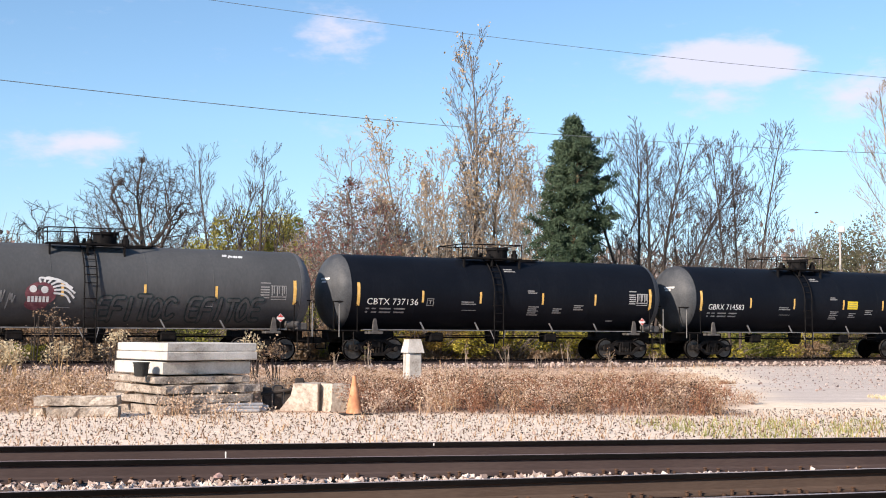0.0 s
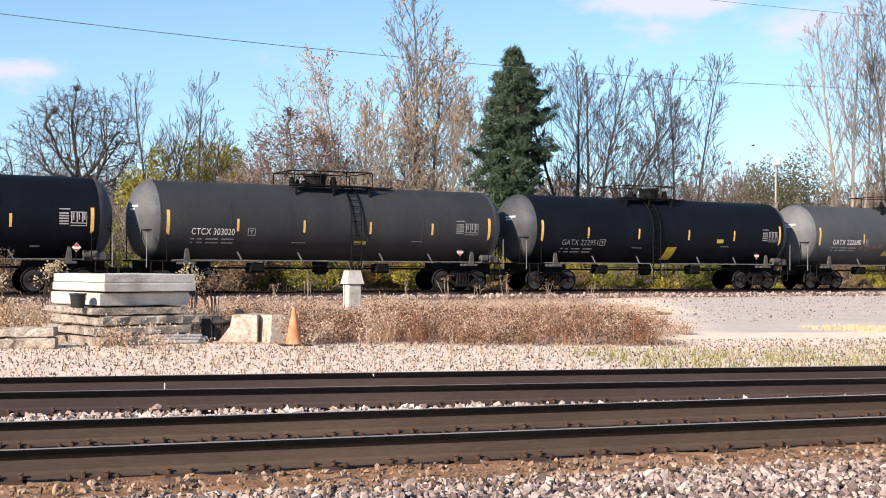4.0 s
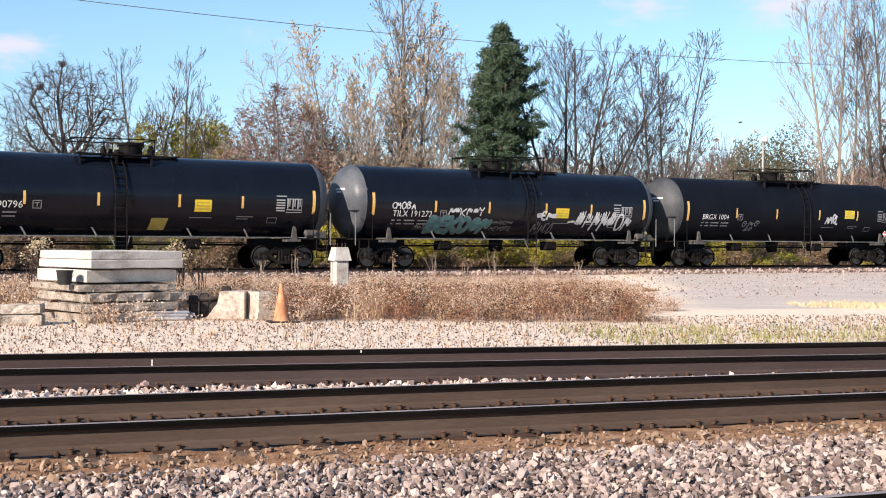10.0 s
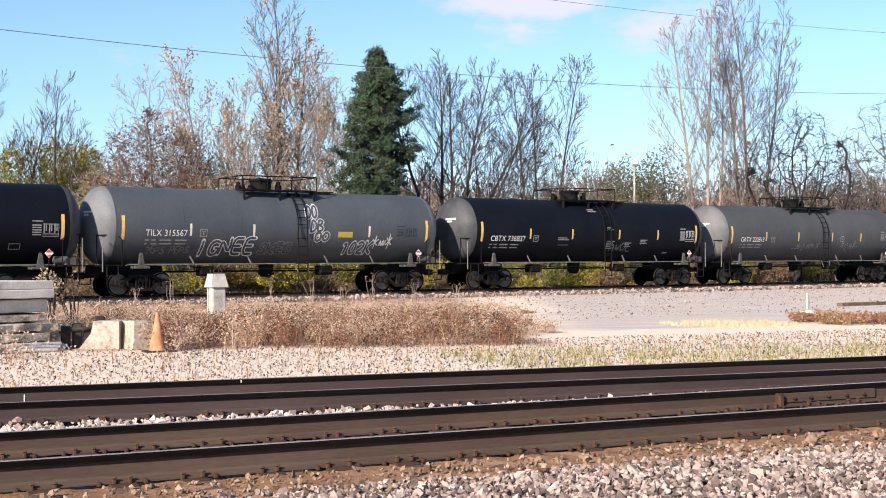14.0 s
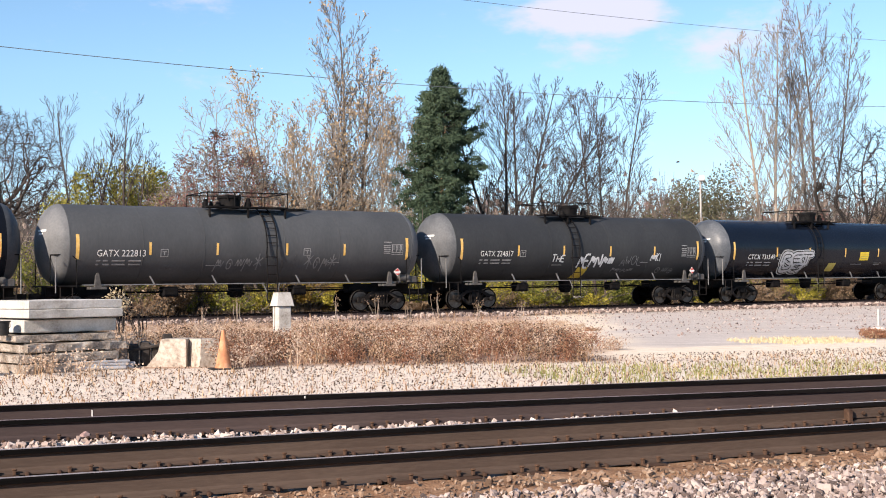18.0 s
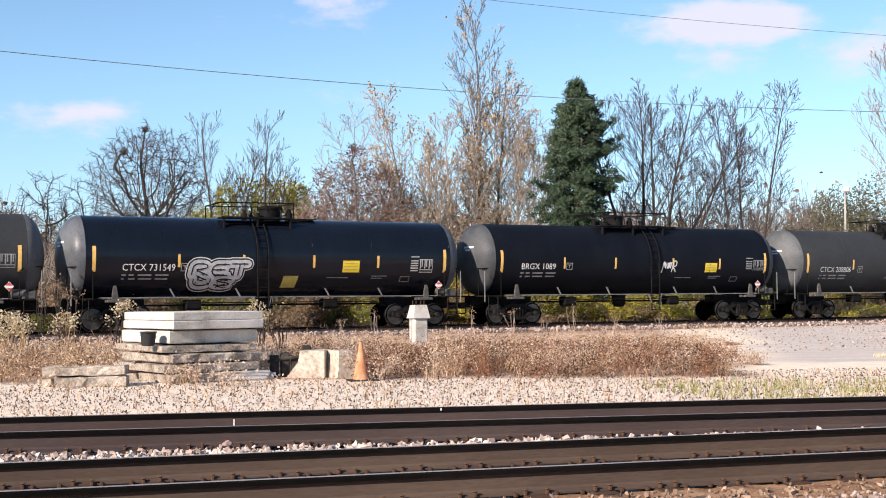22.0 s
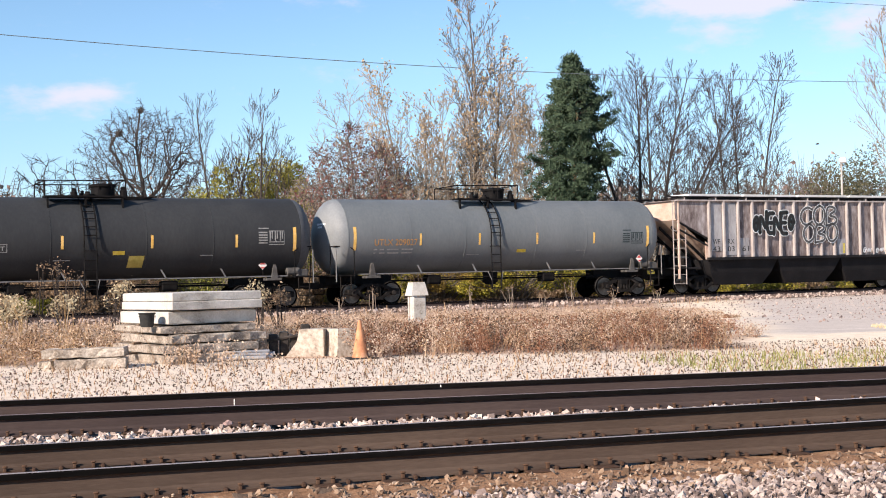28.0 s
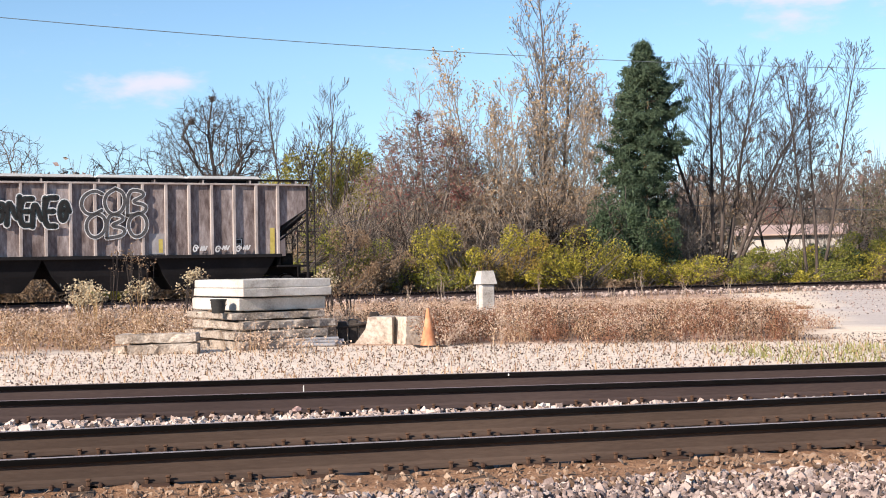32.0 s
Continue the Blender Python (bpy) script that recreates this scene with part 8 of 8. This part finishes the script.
# thin grass in the gravel, greener towards the yard road
gp = band("far", -11, 16, 2.0, 9.5, 5000)
weeds("sparse_grass", gp, 0.03, 0.12, 0.008, M["weed"], "sparse dry weeds in the gravel", 0.8, "grass")
weeds("straw_grass", patch(3500, lambda x, y: ((x - 11.6) / 1.5) ** 2 + ((y - 29.1) / 1.5) ** 2 < 1 + 0.4 * np.sin(x * 7), 9.5, 13.5, 27.5, 31, 0.6), 0.03, 0.1, 0.009, M["straw"], "flattened patch of yellow straw on the gravel", 1.3, "grass")
weeds("green_grass", patch(4500, lambda x, y: (x > 3.2 + (20 - y) * 0.3) & (y < 21.5) & (y > 16.2), 3, 14, 16, 21.5, 0.9), 0.03, 0.13, 0.007, M["grass_green"], "thin yellow-green grass at the gravel's edge", 0.7, "grass")
tagged(new("dead_leaves", leaves_mesh("dead_leaves", band("far", -11, 16, 1.1, 10.5, 15000) + np.array([0, 0, 0.025]), 0.038, M["litter"], RS, up=2)), "dark fallen leaves on the gravel", "leaves", kind="stuff")
weeds("track_weeds", band("train", -24, 12, -5.5, -3.2, 500), 0.1, 0.4, 0.010, M["weed"], "dry weeds along the train's track")
weeds("bank_grass", band("train", -34, 50, 3.4, 7.0, 6000), 0.1, 0.4, 0.012, M["weed"], "dry grass behind the train's track")


def stalk(seed, x, y, high, mat, heads, label, n=9, wide=0.25, k=45):
    """A tall dry plant: several thin stems with seed heads."""
    rng = np.random.default_rng(seed)
    ob = empty("dry_plant", pose(x, y, 0))
    tagged(ob, label, "plant", "tall dry plants")
    a = rng.normal(0, 0.05, (n, 3))
    a[:, 2] = 0
    e = a + np.stack([rng.normal(0, wide, n), rng.normal(0, wide, n), high * rng.uniform(0.7, 1, n)], 1)
    m = a + (e - a) * 0.5 + rng.normal(0, 0.04, (n, 3))
    s = new("brushwood", limbs_mesh("brushwood", np.concatenate([a, m]), np.concatenate([m, e]), np.full(2 * n, 0.011), np.full(2 * n, 0.008), M[mat], 4))
    s.parent = ob
    tagged(s, kind="stuff")
    p = np.repeat(e, k, 0) + rng.normal(0, 1, (n * k, 3)) * np.array([0.075, 0.075, 0.07])
    h = new("seed_fluff", leaves_mesh("seed_fluff", p, 0.065, M[heads], rng))
    h.parent = ob
    tagged(h, kind="stuff")


for i in range(4):
    stalk(500 + i, -9.5 + 0.42 * i + 0.2 * math.sin(i * 3), 27.6 + 0.9 * math.cos(i * 2), 1.15 - 0.05 * (i % 3), "grass", "seed", "tall dry goldenrod with pale fluffy heads", 6, 0.13, 40)
for i in range(4):
    stalk(520 + i, -10.6 + 0.3 * i, 34.5 + 0.6 * math.sin(i * 2), 2.1 + 0.3 * math.sin(i * 1.7), "bark_dark", "leaf_tan", "tall brown dried stalks", 5, 0.14, 9)
for i, (x, y, high) in enumerate(((-4.2, 30.4, 1.4), (-3.75, 30.7, 1.15), (-7.6, 30.6, 1.4), (-7.25, 30.9, 1.2))):
    stalk(540 + i, x, y, high, "bark_dark", "seed" if i % 2 == 0 else "leaf_tan", "bushy dried plant with dark stems and pale heads", 11, 0.19, 26)
for i in range(9):
    stalk(560 + i, -3.5 + 1.5 * i + 0.3 * math.sin(i * 5), 45.2 + 0.72 * i, 0.9 + 0.25 * math.sin(i * 2.3), "bark_pale", "leaf_tan", "thin grey dried stalks beside the track", 4, 0.12, 8)


def big_stone(x, y, z, size, label, seed, mat="stone_pale"):
    rng = random.Random(seed)
    bm = bmesh.new()
    bmesh.ops.create_icosphere(bm, subdivisions=2, radius=1)
    for v in bm.verts:
        k = 1 + 0.35 * noise.noise(v.co * 1.3 + Vector((seed, 0, 0)))
        v.co = Vector((v.co.x * size[0] * k, v.co.y * size[1] * k, v.co.z * size[2] * k))
    me = bpy.data.meshes.new("rock")
    bm.to_mesh(me)
    bm.free()
    me.materials.append(M[mat])
    ob = new("rock", me)
    ob.matrix_basis = pose(x, y, z, 0, 0, rng.uniform(0, 360))
    tagged(ob, label, "rock")


big_stone(-1.93, 11.75, 0.11, (0.075, 0.05, 0.06), "pinkish ballast rock standing up between the tracks", 3, "stone_pink")
big_stone(3.95, 12.3, 0.12, (0.17, 0.07, 0.05), "long pale rock lying between the tracks", 5, "stone_pink")
big_stone(16.0, 34.5, 0.03, (0.22, 0.16, 0.09), "pale stone at the road's edge", 9)

# ---- lamps, wires and buildings ----


def yard_lamp(az, dist, el, base_z, label, double=False):
    x, y = far_point(az, dist)
    h = math.tan(radians(el)) * dist + 1.43
    lamp = empty("yard_lamp", pose(x, y, 0, 0, 0, -az))
    tagged(lamp, label, "lamp", "yard lamps behind the trees")
    Build().tube((0, 0, 0), (0, 0, h), 0.08, 0.055, 10).part("pole", M["pole"], lamp, "", True)
    b = Build().box(-0.1, 0.32, -0.24, 0.1, h - 0.2, h + 0.18, 0.05)
    b.part("head", M["pole"], lamp, "box-shaped floodlight head")
    Build().box(-0.05, 0.27, -0.265, -0.242, h - 0.14, h + 0.12, 0.01).part("lens", M["lamp_glass"], lamp)


yard_lamp(17.6, 84, 4.5, 0, "tall pale pole with a floodlight among trees")
yard_lamp(-4.15, 78, 2.75, 0, "short pale pole with a square floodlight")
yard_lamp(-7.85, 86, 5.2, 0, "pole with a pale floodlight among bare trees")


def wire(name, a, b, sag, r, label):
    """A cable that hangs between two far poles."""
    pts = []
    for i in range(41):
        t = i / 40
        p = Vector(a).lerp(Vector(b), t)
        p.z -= sag * 4 * t * (1 - t)
        pts.append(p)
    ob = new(name, cable_mesh(name, pts, r, M["wire"]))
    tagged(ob, label, "power line")


def sky_point(az, el, dist):
    x, y = far_point(az, dist)
    return (x, y, 1.43 + math.tan(radians(el)) * dist)


wire("power_line", sky_point(-26, 10.85, 52), sky_point(32, 6.9, 92), 1.25, 0.016, "thin power cable hanging across the sky")
wire("power_line", sky_point(-18, 15.0, 60), sky_point(32, 9.1, 105), 1.0, 0.013, "second thin power cable higher in the sky")
wire("fence_cable", sky_point(-2.6, 3.0, 72), sky_point(26, 1.5, 96), 0.1, 0.03, "dark cable strung behind the hedge")
wire("fence_cable", sky_point(-2.6, 3.0, 72), sky_point(-9, 1.6, 68), 0.1, 0.03, "dark cable sloping down behind the hedge")


def low_building(az, dist, wide, deep, high, turn, label):
    """A long low building with a shallow roof, windows and a door."""
    x, y = far_point(az, dist)
    bld = empty("low_building", pose(x, y, 0, 0, 0, turn))
    tagged(bld, label, "building")
    Build().box(-wide / 2, wide / 2, 0, deep, 0, high, 0.03).part("wall", M["wall_pale"], bld)
    r = Build()
    r.add([(-wide / 2 - 0.5, -0.6, high), (wide / 2 + 0.5, -0.6, high), (wide / 2 + 0.5, deep + 0.6, high), (-wide / 2 - 0.5, deep + 0.6, high), (-wide / 2 - 0.5, deep / 2, high + deep * 0.11), (wide / 2 + 0.5, deep / 2, high + deep * 0.11),
           (-wide / 2 - 0.5, -0.6, high - 0.12), (wide / 2 + 0.5, -0.6, high - 0.12), (wide / 2 + 0.5, deep + 0.6, high - 0.12), (-wide / 2 - 0.5, deep + 0.6, high - 0.12)],
          [(0, 1, 5, 4), (2, 3, 4, 5), (0, 4, 3, 9, 6), (1, 7, 8, 2, 5), (0, 6, 7, 1), (3, 2, 8, 9), (6, 9, 8, 7)])
    r.part("roof", M["roof_pink"], bld, "sun-bleached shallow roof")
    k = int(wide / 4.5)
    for i in range(k):
        cx = -wide / 2 + wide * (i + 0.5) / k
        w = Build().box(cx - 0.7, cx + 0.7, -0.06, 0.02, 1.0, 2.0, 0.01).part("window", M["wall_pale"], bld)
        Build().box(cx - 0.62, cx + 0.62, -0.075, -0.062, 1.08, 1.92).part("pane", M["dark_glass"], w)
    Build().box(wide * 0.18, wide * 0.18 + 1.0, -0.05, 0.02, 0.0, 2.05, 0.01).part("door", M["roof_white"], bld)


low_building(11.4, 112, 12, 8, 3.6, -14, "long low pale building behind the trees")
low_building(20.5, 135, 16, 9, 2.8, -20, "far low pale building seen between trees")


def stake(x, y, h, label):
    ob = Build().box(-0.05, 0.05, -0.03, 0.03, 0, h, 0.006).part("marker_stake", M["pole"])
    ob.matrix_basis = pose(x, y, 0, 0, 0, 30)
    tagged(ob, label, "stake")


stake(17.6, 37.9, 0.52, "weathered pale marker stake at the road's edge")
for i, (x, y, a, z) in enumerate(((20.9, 40.6, 24, -0.08), (23.6, 41.9, 27, -0.1), (21.4, 41.1, 22, -0.09))):
    ob = Build().box(-1.3, 1.3, -0.12, 0.12, 0, 0.2, 0.015).part("old_tie", M["tie"])
    ob.matrix_basis = pose(x, y, z, 0, 0, a)
    tagged(ob, "old weathered railway tie in a small heap", "railway tie", "heap of old ties")

# white marks on the dull rail
for x, track, off, z0, z1 in ((-2.58, TRACK_FAR, 0.742, -0.148, -0.075), (-0.43, TRACK_FAR, 0.713, -0.036, -0.01)):
    Build().box(x - 0.006, x + 0.006, off - 0.004, off, z0, z1).part("paint_mark", M["paint_mark"], track, "white chalk mark on the rail")
# a joint bar on the polished rail, with an upright clamp at its end
Build().box(5.15, 6.35, 0.7195, 0.742, -0.15, -0.055, 0.006).part("joint_bar", M["rail_side"], TRACK_NEAR, "bolted joint bar")
for x in (5.3, 5.5, 5.72, 5.95, 6.18):
    Build().tube((x, 0.695, -0.1), (x, 0.7196, -0.1), 0.018, n=6).part("joint_bolt", M["steel_rust"], TRACK_NEAR)
Build().box(5.09, 5.145, 0.665, 0.742, -0.185, -0.05, 0.008).part("rail_clamp", M["steel_rust"], TRACK_NEAR, "rusty upright clamp against the rail")


def loose_pipe(x, y, z, length, turn, r, label):
    ob = Build().tube((-length / 2, 0, 0), (length / 2, 0, 0), r, n=10).part("pipe", M["pipe"], None, "", True)
    ob.matrix_basis = pose(x, y, z, 0, 0, turn)
    tagged(ob, label, "pipe", "pipes in front of the slabs")


for i in range(5):
    loose_pipe(-3.95 + 0.08 * i, 22.75 + 0.09 * i, 0.05 + 0.045 * (i % 3), 1.8 - 0.1 * i, 14 + 5 * (i % 3), 0.032, "thin grey pipe lying before the slabs")


def scrap(x, y, seed):
    rng = random.Random(seed)
    b = Build()
    for i in range(4):
        h = rng.uniform(0.35, 0.6)
        b.box(-0.42 + 0.2 * i, -0.25 + 0.2 * i, -0.16 + rng.uniform(-0.05, 0.05), 0.12, 0, h, 0.02)
    b.tube((-0.45, -0.2, 0.3), (0.4, -0.22, 0.42), 0.03, n=6)
    ob = b.part("scrap_metal", M["tarp"])
    ob.matrix_basis = pose(x, y, 0, 0, 0, 8)
    tagged(ob, "dark rusty scrap metal leaning beside the slabs", "scrap metal")


scrap(-2.75, 24.1, 4)


# ---- what moves ----
ADVANCE = ((0, 0.0), (2, -19.85), (4, -39.6), (6, -59.25), (8, -78.81), (10, -98.35), (12, -117.86), (14, -137.38), (16, -156.86), (18, -176.32), (20, -195.72), (22, -215.03), (24, -234.25), (26, -253.25), (28, -272.04), (30, -290.45), (32, -308.57))


def advance(t):
    """How far the train has run at t seconds."""
    k = min(int(t // 2), len(ADVANCE) - 2)
    (t0, d0), (t1, d1) = ADVANCE[k], ADVANCE[k + 1]
    return d0 + (d1 - d0) * (t - t0) / (t1 - t0)


def motions():
    for car, s in TRAIN:
        walk(car, [(t, Matrix.Translation(along("train", s + d, 0, 0.27)) @ pose(0, 0, 0, 0, 0, 26.7)) for t, d in ADVANCE])
        # the wheels roll while their car is anywhere near
        times = [t for t in (0.065 * i for i in range(493)) if -44 < s + advance(t) < 64]
        times = [0.0] + [t for t in times if 0.02 < t < 31.98] + [32.0] if times else []
        for wheel in [ob for ob in car.children if ob.name.startswith("wheelset")]:
            x, hold = wheel.location.x, times[1:-1]
            if hold:
                walk(wheel, [(t, pose(x, 0, 0.457 + RIDE, 0, math.degrees(advance(min(max(t, hold[0]), hold[-1])) / 0.457), 0)) for t in times])


motions()
